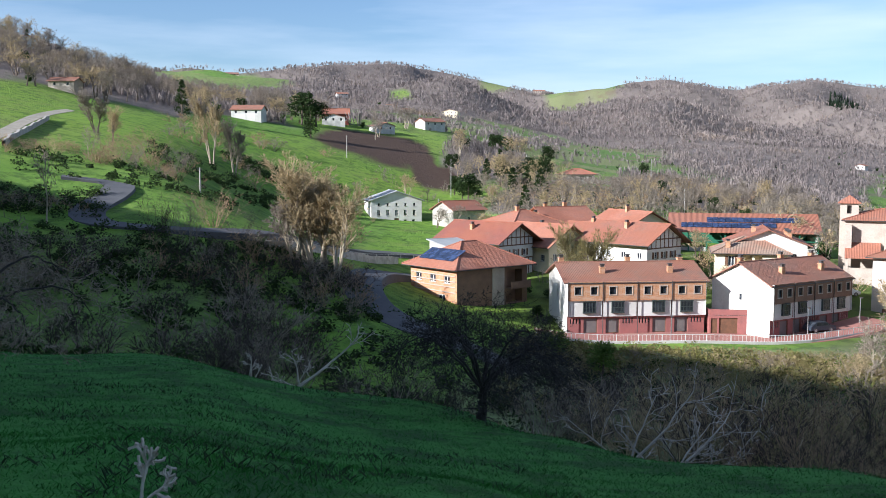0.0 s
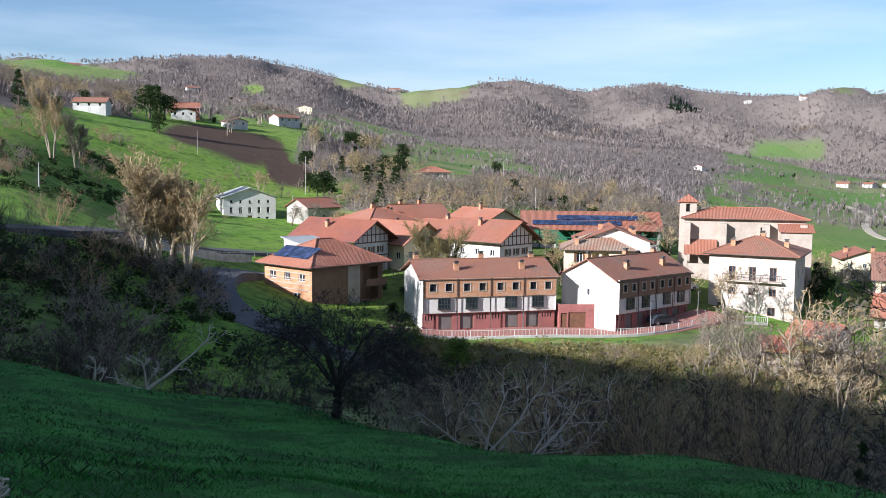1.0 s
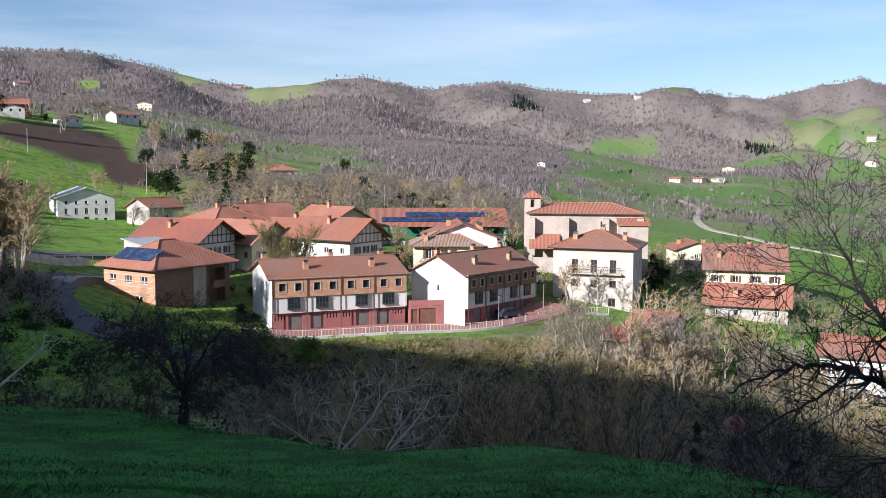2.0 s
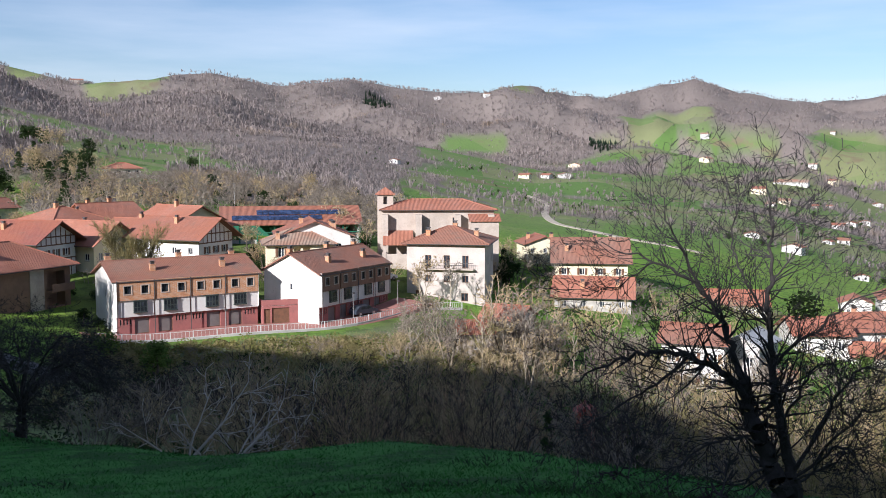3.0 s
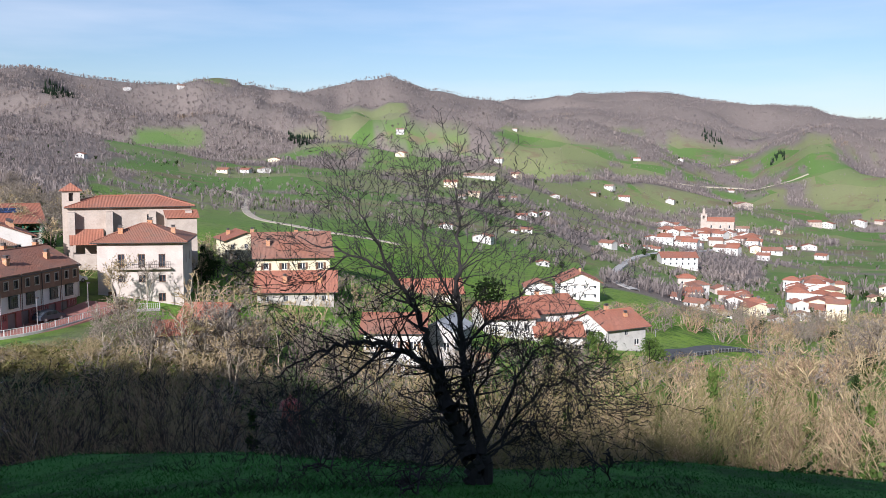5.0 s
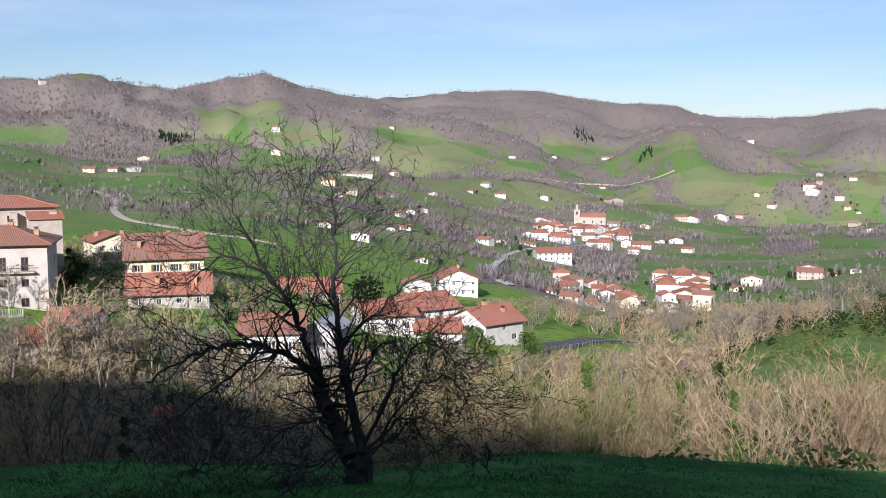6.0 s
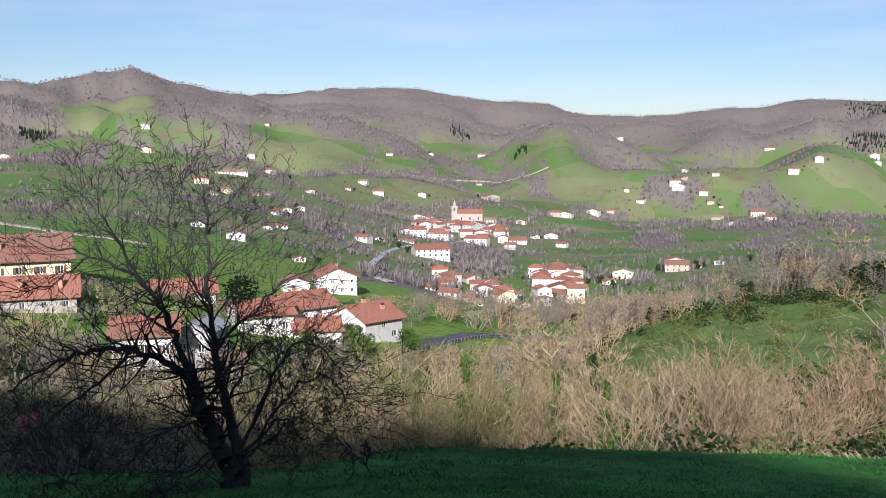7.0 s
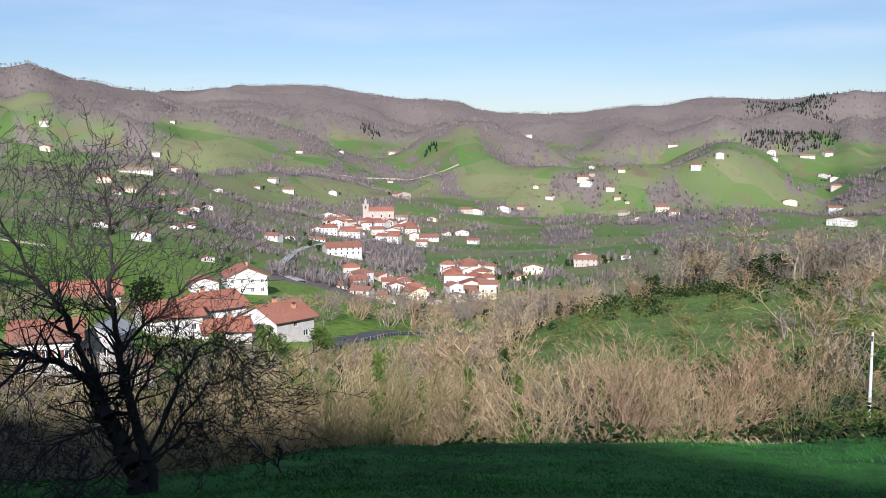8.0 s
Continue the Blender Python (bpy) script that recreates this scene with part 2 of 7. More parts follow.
SLOPES_G = (
    (72, ((6, -1.5), (14, -3.5), (28, -7.0), (38, -11.3), (55, -13.0), (75, -13.8), (95, -14.7), (110, -16.3), (150, -28.4), (300, -52.4), (600, -73.4), (900, -81.2), (1300, -76.4), (1800, -48.8), (2500, 14.1), (3600, 145.6), (4600, 139.6))),
    (80, ((6, -1.5), (14, -3.4), (30, -7.3), (40, -11.2), (55, -11.9), (75, -12.3), (90, -11.9), (105, -12.6), (140, -22.2), (300, -43.4), (600, -61.4), (900, -72.2), (1300, -63.4), (1800, -43.4), (2500, 26.6), (3400, 181.8), (4600, 208.6))),
)
SLOPES_H = (
    (88, ((6, -1.4), (14, -3.3), (34, -8.0), (45, -11.0), (60, -10.4), (80, -10.4), (95, -10.3), (140, -20.8), (300, -40.4), (600, -58.4), (900, -70.4), (1300, -63.4), (1800, -34.4), (2500, 39.1), (3400, 205.6), (4600, 231.6))),
)
# the skyline: bearing in degrees, rise above the eye
SKYLINE = (
    (-16.1, 0.0953), (-14.5, 0.0999), (-12.9, 0.0950), (-11.7, 0.0954), (-9.4, 0.1007), (-7.4, 0.1063),
    (-4.8, 0.1057), (-2.8, 0.1059), (-0.8, 0.1003), (1.5, 0.0928), (3.5, 0.0840), (5.2, 0.0758),
    (7.2, 0.0778), (9.8, 0.0818), (10.8, 0.0872), (13.0, 0.0882), (14.9, 0.0813), (16.8, 0.0745),
    (19.2, 0.0784), (21.1, 0.0828), (22.7, 0.0766), (24.0, 0.0748), (26.6, 0.0700), (28.9, 0.0700),
    (29.9, 0.0752), (31.6, 0.0768), (33.9, 0.0708), (36.2, 0.0630), (38.4, 0.0727), (41.0, 0.0826),
    (43.2, 0.0697), (46.4, 0.0571), (48.9, 0.0582), (50.8, 0.0591), (52.0, 0.0654), (54.3, 0.0642),
    (56.6, 0.0641), (58.6, 0.0582), (61.9, 0.0509), (65.1, 0.0475), (66.4, 0.0378), (69.4, 0.0359),
    (72.2, 0.0352), (74.3, 0.0417), (76.0, 0.0416), (79.3, 0.0493), (81.4, 0.0486), (83.9, 0.0451),
    (86.7, 0.0547), (88.4, 0.0508),
)
# out-of-view slopes; those on the left are shaped to shade the near meadow
SLOPES_UNSEEN = (
    (-40, ((6, -0.6), (14, -1.7), (45, -4), (80, -4), (125, 4), (200, 16), (400, 48), (600, 80), (1300, 130), (2500, 230), (4600, 230))),
    (-60, ((6, -0.2), (14, -0.8), (45, 0.0), (80, 12), (125, 39), (200, 45), (400, 75), (1300, 150), (2500, 230), (4600, 230))),
    (-90, ((6, 0.4), (14, 1.0), (45, 9), (80, 32), (120, 63), (200, 86), (400, 110), (1300, 170), (2500, 230), (4600, 230))),
    (-118, ((6, 1), (14, 2.6), (45, 14), (80, 32), (125, 58), (200, 84), (400, 130), (1300, 180), (2500, 230), (4600, 230))),
    (-150, ((6, 1.2), (14, 3.5), (45, 14), (100, 40), (200, 75), (400, 115), (1300, 180), (2500, 230), (4600, 230))),
    (-124, ((6, 1), (14, 2.6), (45, 13), (80, 29), (125, 50), (200, 70), (400, 120), (1300, 180), (2500, 230), (4600, 230))),
    (150, ((6, 0.6), (14, 1.8), (45, 6), (100, 20), (200, 38), (400, 60), (1300, 120), (2500, 200), (4600, 230))),
    (118, ((6, -0.6), (14, -1.5), (45, -6), (100, -5), (200, -12), (400, -22), (900, -40), (1800, 0), (2500, 70), (3400, 200), (4600, 230))),
)
def wobble(x, y, size, seed):
    """Smooth value noise in numpy, about -1 to 1."""
    u, v = x / size + seed * 17.3, y / size - seed * 9.1
    i, j = np.floor(u), np.floor(v)
    f, g = u - i, v - j
    f, g = f * f * (3 - 2 * f), g * g * (3 - 2 * g)

    def h(a, b):
        s = np.sin(a * 127.1 + b * 311.7 + seed * 74.7) * 43758.5453
        return 2 * (s - np.floor(s)) - 1
    return (h(i, j) * (1 - f) + h(i + 1, j) * f) * (1 - g) + (h(i, j + 1) * (1 - f) + h(i + 1, j + 1) * f) * g


# hills and spurs that stand in front of the skyline: bearing, distance, rise above the eye, half widths in degrees and in log distance
HILLS = (
    (52.4, 1850, 0.0470, 5.5, 0.17), (67.5, 2050, 0.0285, 6.0, 0.16), (24.9, 1250, 0.0310, 4.0, 0.17), (35.0, 800, -0.0190, 3.0, 0.13),
    (59.6, 850, -0.0830, 2.4, 0.05), (0.5, 1200, 0.0790, 3.0, 0.16), (12.5, 1250, 0.0560, 2.6, 0.15), (45.5, 1500, 0.0330, 2.2, 0.14), (79.0, 1900, 0.0100, 5.0, 0.14),
)
LOGS = np.linspace(math.log(2.0), math.log(4800.0), 260)


def land_table():
    cols = sorted(SLOPES_A + SLOPES_B + SLOPES_C + SLOPES_D + SLOPES_E + SLOPES_F + SLOPES_G + SLOPES_H + SLOPES_UNSEEN)
    cols = [(cols[-1][0] - 360, cols[-1][1])] + cols + [(cols[0][0] + 360, cols[0][1])]
    heights = []
    for _, points in cols:
        d = np.log([1.5] + [p[0] for p in points] + [6000])
        z = [points[0][1] * 0.25] + [p[1] for p in points] + [points[-1][1]]
        heights.append(np.interp(LOGS, d, z))
    heights, bearings = np.array(heights), np.array([c[0] for c in cols], float)
    az = np.arange(-180, 180.01, 1.0)
    table = np.array([np.interp(az, bearings, heights[:, j]) for j in range(len(LOGS))]).T
    k = np.exp(-0.5 * (np.arange(-5, 6) / 2.0) ** 2)
    k /= k.sum()
    wrapped = np.vstack([table[-6:-1], table, table[1:6]])
    table = np.array([np.convolve(wrapped[:, j], k, "valid") for j in range(len(LOGS))]).T
    k = np.exp(-0.5 * (np.arange(-4, 5) / 1.2) ** 2)
    k /= k.sum()
    padded = np.pad(table, ((0, 0), (4, 4)), "edge")
    table = np.array([np.convolve(row, k, "valid") for row in padded])
    d = np.exp(LOGS)
    for a, at, up, wide, deep in HILLS:
        share = np.exp(-((az - a) / wide) ** 2)[:, None] * np.exp(-((LOGS - math.log(at)) / deep) ** 2)[None, :]
        table = table + share * np.maximum(0.0, 1.6 + up * at - table)
    # spurs and gullies down the hillsides
    gx, gy = np.outer(np.sin(np.radians(az)), d), np.outer(np.cos(np.radians(az)), d)
    spur = 0.3 - np.abs(wobble(gx, gy, 430, 3) + 0.35 * wobble(gx, gy, 180, 7))
    spur2 = 0.3 - np.abs(wobble(gx, gy, 210, 9) + 0.3 * wobble(gx, gy, 100, 10))
    table = table + (spur * 90 + spur2 * 34) * (np.clip((d - 950) / 600, 0, 1) * np.clip((4200 - d) / 900, 0, 1))[None, :]
    # lift or lower the far crests to the skyline
    far = np.clip((LOGS - math.log(1100)) / (math.log(2000) - math.log(1100)), 0, 1)
    far = far * far * (3 - 2 * far)
    rise = np.interp(az, [s[0] for s in SKYLINE], [s[1] - 0.0004 for s in SKYLINE])
    inside = np.clip((az + 24) / 4, 0, 1) * np.clip((96 - az) / 6, 0, 1)
    for _ in range(4):
        crest = ((table - 1.6) / d)[:, d > 1000].max(axis=1)
        table = table + ((rise - crest) * inside)[:, None] * (far * d)[None, :]
    return table


LAND = land_table()


def land(x, y, rough=True):
    """The height of the ground."""
    x, y = np.asarray(x, float), np.asarray(y, float)
    d = np.maximum(np.hypot(x, y), 2.0)
    az = np.degrees(np.arctan2(x, y)) + 180
    a = np.clip(az, 0, 359.999)
    b = np.clip((np.log(d) - LOGS[0]) / (LOGS[1] - LOGS[0]), 0, len(LOGS) - 1.001)
    i, j = a.astype(int), b.astype(int)
    f, g = a - i, b - j
    z = (LAND[i, j] * (1 - g) + LAND[i, j + 1] * g) * (1 - f) + (LAND[i + 1, j] * (1 - g) + LAND[i + 1, j + 1] * g) * f
    z = z * np.clip(np.hypot(x, y) / 4.0, 0, 1)
    if rough:
        fade = np.clip((d - 300) / 900, 0, 1)
        z = z + fade * (wobble(x, y, 170, 1) * 4.5 + wobble(x, y, 60, 2) * 1.6)
        near = np.clip(1 - d / 70, 0, 1)
        z = z + near * (wobble(x, y, 1.7, 4) * 0.05 + wobble(x, y, 0.6, 5) * 0.03) + np.clip(1 - np.abs(d - 150) / 150, 0, 1) * wobble(x, y, 14, 6) * 0.35
    return z


def on(x, y, down=0.0):
    return float(land(x, y)) - down


# ---- land cover ----
def patches(x, y, spots):
    """How much a place lies in any of the oval patches (x, y, half length, half depth, turn in degrees)."""
    most = np.zeros_like(x)
    edge = wobble(x, y, 14, 21) * 0.12 + wobble(x, y, 45, 22) * 0.15
    for px, py, a, b, turn in spots:
        c, s = math.cos(radians(turn)), math.sin(radians(turn))
        u, v = ((x - px) * c + (y - py) * s) / a, (-(x - px) * s + (y - py) * c) / b
        most = np.maximum(most, np.clip((1.12 + edge - (np.abs(u) ** 3 + np.abs(v) ** 3) ** (1 / 3)) / 0.12, 0, 1))
    return most


def plots(x, y, spots):
    """How much a place lies in any of the uneven plots (bearing, distance, half width in degrees, half depth in log distance)."""
    az, far = np.degrees(np.arctan2(x, y)), np.log(np.maximum(np.hypot(x, y), 1.0))
    most = np.zeros_like(az)
    edge = wobble(x, y, 34, 23) * 0.16 + wobble(x, y, 110, 24) * 0.3
    for a, d, wide, deep in spots:
        u, v = (az - a) / wide, (far - math.log(d)) / deep
        most = np.maximum(most, np.clip((1.1 + edge - (np.abs(u) ** 2.5 + np.abs(v) ** 2.5) ** 0.4) / 0.14, 0, 1))
    return most


NEAR_FIELDS = ((-68, 338, 18, 38, 11), (-83, 298, 9, 22, 16), (61, 483, 17, 57, -7))
NEAR_WOODS = (
    (36, 280, 22, 27, -7), (91, 331, 30, 75, -15), (178, 466, 21, 185, -21), (17, 382, 16, 48, -3),
    (-155, 420, 40, 109, 20), (-121, 513, 34, 156, 13), (854, 286, 21, 69, -72), (562, 313, 19, 116, -61), (325, 214, 21, 41, -57),
)
FAR_FIELDS = (
    (-12.6, 1250, 4.4, 0.26), (-7.4, 1289, 0.95, 0.12), (-1.8, 1410, 1.35, 0.12), (-2.5, 1026, 0.85, 0.04), (3.3, 2150, 1.35, 0.1), (7.4, 1750, 1.1, 0.25),
    (9.3, 1973, 1.1, 0.15), (13.3, 1441, 0.85, 0.08), (7.5, 492, 1.3, 0.12), (22.0, 1119, 0.8, 0.08), (27.6, 971, 2.7, 0.22), (27.5, 2637, 2.0, 0.15),
    (31.5, 2722, 1.7, 0.12), (39.8, 1950, 2.7, 0.14), (42.2, 1337, 2.0, 0.2), (60.2, 2151, 2.0, 0.04), (58.6, 2149, 1.5, 0.04), (64.9, 1803, 1.35, 0.05),
    (66.9, 1592, 1.7, 0.06), (87.7, 2043, 1.7, 0.12), (80.9, 1579, 3.4, 0.06), (49.2, 1757, 1.7, 0.04), (28.5, 1283, 2.0, 0.03),
)
FAR_WOODS = (
    (57.0, 1457, 3.4, 0.10), (64.8, 1541, 1.0, 0.04), (69.6, 1734, 3.0, 0.08), (77.8, 1499, 1.7, 0.03), (81.5, 1620, 1.5, 0.03), (34.2, 1477, 2.0, 0.19),
    (30.9, 1301, 1.7, 0.03), (72.3, 1506, 2.0, 0.03), (77.2, 973, 2.4, 0.04), (61.2, 549, 1.35, 0.05), (18.5, 560, 5.5, 0.28),
)
PLOUGHED = ((-25, 372, 20, 33, 4), (-3, 333, 7, 20, 0))


def cover(x, y):
    """Shares of woodland, of bare soil, and how far the grass is paled for haze and roughness."""
    d = np.hypot(x, y)
    z = land(x, y, False)
    az = np.degrees(np.arctan2(x, y))
    rise = (z - 1.6) / np.maximum(d, 1)
    line = np.interp(az, (-30, 0, 20, 30, 40, 50, 60, 75, 95), (0.075, 0.045, -0.01, -0.008, 0.015, 0.02, 0.005, 0.0, 0.012))
    n1 = wobble(x, y, 260, 31) * 0.5 + wobble(x, y, 110, 32) * 0.35 + wobble(x, y, 45, 33) * 0.2
    wood = np.clip((rise - line) / 0.006 + n1 * 3.2 + 0.3, 0, 1) * np.clip((d - 500) / 200, 0, 1)
    hedge = np.abs(wobble(x, y, 190, 34) + 0.4 * wobble(x, y, 80, 35))
    hedge2 = np.abs(wobble(x, y, 150, 36) - 0.2)
    strip = np.clip((0.075 - np.minimum(hedge, hedge2)) / 0.02, 0, 1) * (wobble(x, y, 60, 37) > -0.25)
    wood = np.maximum(wood, strip * np.clip((d - 420) / 100, 0, 1))
    wood = np.maximum(np.maximum(wood, patches(x, y, NEAR_WOODS)), plots(x, y, FAR_WOODS))
    clump = wobble(x, y, 75, 38) + 0.5 * wobble(x, y, 30, 39)
    wood = np.maximum(wood, np.clip((clump - 0.78 + 0.34 * np.clip((d - 700) / 600, 0, 1)) / 0.06, 0, 1) * np.clip((d - 450) / 80, 0, 1))
    inner = np.interp(az, (-24, -8, 0, 8, 16, 32, 48, 64, 88), (60, 49, 49, 38, 32, 28, 23, 28, 35))
    outer = np.interp(az, (-26, -12, -8, -1, 4, 8, 15.5, 20.3, 24, 29, 34, 45, 52, 60, 70, 92), (119, 117, 60, 60, 108, 121, 124, 128, 137, 144, 126, 122, 92, 80, 50, 52))
    wood = np.maximum(wood, np.interp(az, (0, 5), (0.2, 0.55)) * np.clip((d / inner - 1) / 0.05, 0, 1) * np.clip((outer / np.maximum(d, 1) - 1) / 0.03, 0, 1))
    wood = wood * (1 - np.maximum(patches(x, y, NEAR_FIELDS), 0.93 * plots(x, y, FAR_FIELDS)))
    soil = patches(x, y, PLOUGHED)
    # far grass paled with distance in place of haze, full green near the village
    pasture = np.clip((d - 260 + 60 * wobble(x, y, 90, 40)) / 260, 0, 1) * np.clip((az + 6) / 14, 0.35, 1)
    # rough yellowed grass on the hillock
    pasture = np.maximum(pasture, 0.5 * np.clip((az - 64) / 5, 0, 1) * np.clip((d - 54) / 6, 0, 1) * np.clip((96 - az) / 4, 0, 1))
    soil = np.maximum(soil, 0.45 * np.clip((az - 4) / 2, 0, 1) * np.clip((27 - az) / 2, 0, 1) * np.clip((d - 128) / 6, 0, 1) * np.clip((212 - d) / 10, 0, 1))
    return wood, soil, pasture


def ground_material():
    m, n, out = nodes_of("meadow_and_wood_floor")
    where = add(n, "NewGeometry").outputs["Position"]
    wood = add(n, "Attribute", attr="wood").outputs["Fac"]
    soil = add(n, "Attribute", attr="soil").outputs["Fac"]
    big = ramp(n, noise_at(n, 0.012, 3.0, 0.5, where), 0.35, 0.65)
    mid = ramp(n, noise_at(n, 0.22, 5.0, 0.65, where), 0.3, 0.7)
    fine = noise_at(n, 7.0, 4.0, 0.7, where)
    green = mix(n, big, (0.125, 0.26, 0.028), (0.205, 0.325, 0.042))
    plots = add(n, "TexVoronoi", (("Vector", where), ("Scale", 0.011), ("Randomness", 0.9))).outputs["Color"]
    tint = add(n, "SeparateColor", ((0, plots),)).outputs[0]
    haze_rough = add(n, "Attribute", attr="pasture").outputs["Fac"]
    share = add(n, "Math", ((0, ramp(n, tint, 0.2, 0.8)), (1, add(n, "MapRange", (("Value", haze_rough), ("To Min", 0.25))).outputs[0])), op="MULTIPLY").outputs[0]
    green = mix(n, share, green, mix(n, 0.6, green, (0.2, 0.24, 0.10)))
    green = mix(n, mid, green, mix(n, 0.22, green, (0.19, 0.25, 0.07)))
    rough = ramp(n, noise_at(n, 0.32, 8.0, 0.78, where), 0.46, 0.6)
    green = mix(n, rough, green, mix(n, 0.6, green, (0.03, 0.075, 0.018)))
    green = mix(n, ramp(n, noise_at(n, 0.07, 5.0, 0.7, where), 0.52, 0.66), green, mix(n, 0.35, green, (0.20, 0.21, 0.075)))
    green = mix(n, 0.35, green, mix(n, fine, (0.2, 0.2, 0.2), (0.8, 0.8, 0.8)), "OVERLAY")
    floor = mix(n, noise_at(n, 0.06, 5.0, 0.7, where), (0.15, 0.125, 0.11), (0.225, 0.19, 0.172))
    floor = mix(n, ramp(n, noise_at(n, 0.5, 4.0, 0.7, where), 0.55, 0.75), floor, (0.06, 0.08, 0.03))
    earth = mix(n, noise_at(n, 0.6, 6.0, 0.75, where), (0.055, 0.036, 0.027), (0.095, 0.064, 0.048))
    # distance haze put into the far fields' green
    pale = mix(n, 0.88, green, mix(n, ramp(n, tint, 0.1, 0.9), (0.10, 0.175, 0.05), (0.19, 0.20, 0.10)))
    bracken = add(n, "Math", ((0, ramp(n, noise_at(n, 0.02, 5.0, 0.65, where), 0.54, 0.66)), (1, haze_rough)), op="MULTIPLY").outputs[0]
    green = mix(n, haze_rough, green, pale)
    green = mix(n, bracken, green, (0.17, 0.145, 0.085))
    # deep green of the shaded near meadow, put into the ground's colour
    shade_green = mix(n, rough, mix(n, fine, (0.035, 0.148, 0.028), (0.070, 0.25, 0.045)), (0.032, 0.10, 0.025))
    green = mix(n, add(n, "Attribute", attr="lush").outputs["Fac"], green, shade_green)
    colour = mix(n, wood, green, floor)
    colour = mix(n, soil, colour, earth)
    n.links.new(colour, out.inputs["Base Color"])
    out.inputs["Roughness"].default_value = 0.95
    out.inputs["Specular IOR Level"].default_value = 0.15
    n.links.new(add(n, "Bump", (("Height", add(n, "Math", ((0, fine), (1, rough)), op="ADD").outputs[0]), ("Strength", 0.7), ("Distance", 0.22))).outputs[0], out.inputs["Normal"])
    return m


def build_ground():
    az = np.concatenate([np.arange(-180, -32, 3.0), np.arange(-32, 96, 0.33), np.arange(96, 180, 3.0)])
    d = np.concatenate([np.array([0.6, 1.2, 2.0]), np.exp(np.linspace(math.log(2.6), math.log(4750), 320))])
    a = np.radians(az)
    x, y = np.outer(d, np.sin(a)), np.outer(d, np.cos(a))
    z = land(x, y)
    rows, cols = x.shape
    verts = np.stack([x.ravel(), y.ravel(), z.ravel()], 1)
    i = np.arange(rows - 1)[:, None] * cols
    j = np.arange(cols)[None, :]
    k = (j + 1) % cols
    faces = np.stack([i + j, i + k, i + cols + k, i + cols + j], -1).reshape(-1, 4)[:, ::-1]
    verts = np.vstack([verts, [[0, 0, float(land(0, 0))]]])
    fan = np.stack([np.full(cols, len(verts) - 1), np.arange(cols), (np.arange(cols) + 1) % cols], -1)[:, ::-1]
    me = bpy.data.meshes.new("ground")
    me.from_pydata(verts.tolist(), [], faces.tolist() + fan.tolist())
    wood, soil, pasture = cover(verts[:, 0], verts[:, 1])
    # where the near meadow's shade tone is painted in
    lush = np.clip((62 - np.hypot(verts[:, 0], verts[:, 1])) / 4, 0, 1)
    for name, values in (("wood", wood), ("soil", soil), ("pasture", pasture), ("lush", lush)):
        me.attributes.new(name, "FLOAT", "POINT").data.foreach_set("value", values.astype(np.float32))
    me.shade_smooth()
    me.materials.append(ground_material())
    ob = new("ground", me)
    return tagged(ob, "green meadow hillside with wooded slopes and hills beyond", "ground", kind="structure")


build_ground()


# ---- building blocks ----
def part(name, data, material, parent, label="", at=None):
    """Links a mesh (or verts and faces) as one object under a thing or part."""
    if isinstance(data, tuple):
        me = bpy.data.meshes.new(name)
        me.from_pydata(*(data[0], [], data[1]))
        uv_map(me)
        data = me
    if material and not data.materials:
        data.materials.append(material)
    ob = new(name, data)
    ob.parent = parent
    if at is not None:
        ob.matrix_basis = at
    if label:
        tagged(ob, label)
    return ob


def uv_map(me):
    """Metres along the surface: across, and up the slope."""
    uv = me.uv_layers.new(name="UVMap").data
    up = Vector((0, 0, 1))
    for p in me.polygons:
        n = p.normal
        across = up.cross(n)
        across = Vector((1, 0, 0)) if across.length < 1e-3 else across.normalized()
        slope = n.cross(across)
        for li in p.loop_indices:
            co = me.vertices[me.loops[li].vertex_index].co
            uv[li].uv = (co.dot(across), co.dot(slope))


def boxes(*specs):
    """Verts and faces of boxes (x0, y0, z0, x1, y1, z1), joined."""
    v, f = [], []
    for x0, y0, z0, x1, y1, z1 in specs:
        k = len(v)
        v += [(x0, y0, z0), (x1, y0, z0), (x1, y1, z0), (x0, y1, z0), (x0, y0, z1), (x1, y0, z1), (x1, y1, z1), (x0, y1, z1)]
        f += [tuple(k + i for i in q) for q in ((3, 2, 1, 0), (4, 5, 6, 7), (0, 1, 5, 4), (1, 2, 6, 5), (2, 3, 7, 6), (3, 0, 4, 7))]
    return v, f


def slab(lower, thick):
    """A closed sheet of even thickness over an upper polygon given counter-clockwise."""
    n = len(lower)
    v = [tuple(p) for p in lower] + [(p[0], p[1], p[2] - thick) for p in lower]
    f = [tuple(range(n)), tuple(range(2 * n - 1, n - 1, -1))]
    f += [(i + n, (i + 1) % n + n, (i + 1) % n, i) for i in range(n)]
    return v, f


def join(*meshes):
    v, f = [], []
    for mv, mf in meshes:
        k = len(v)
        v += list(mv)
        f += [tuple(i + k for i in q) for q in mf]
    return v, f


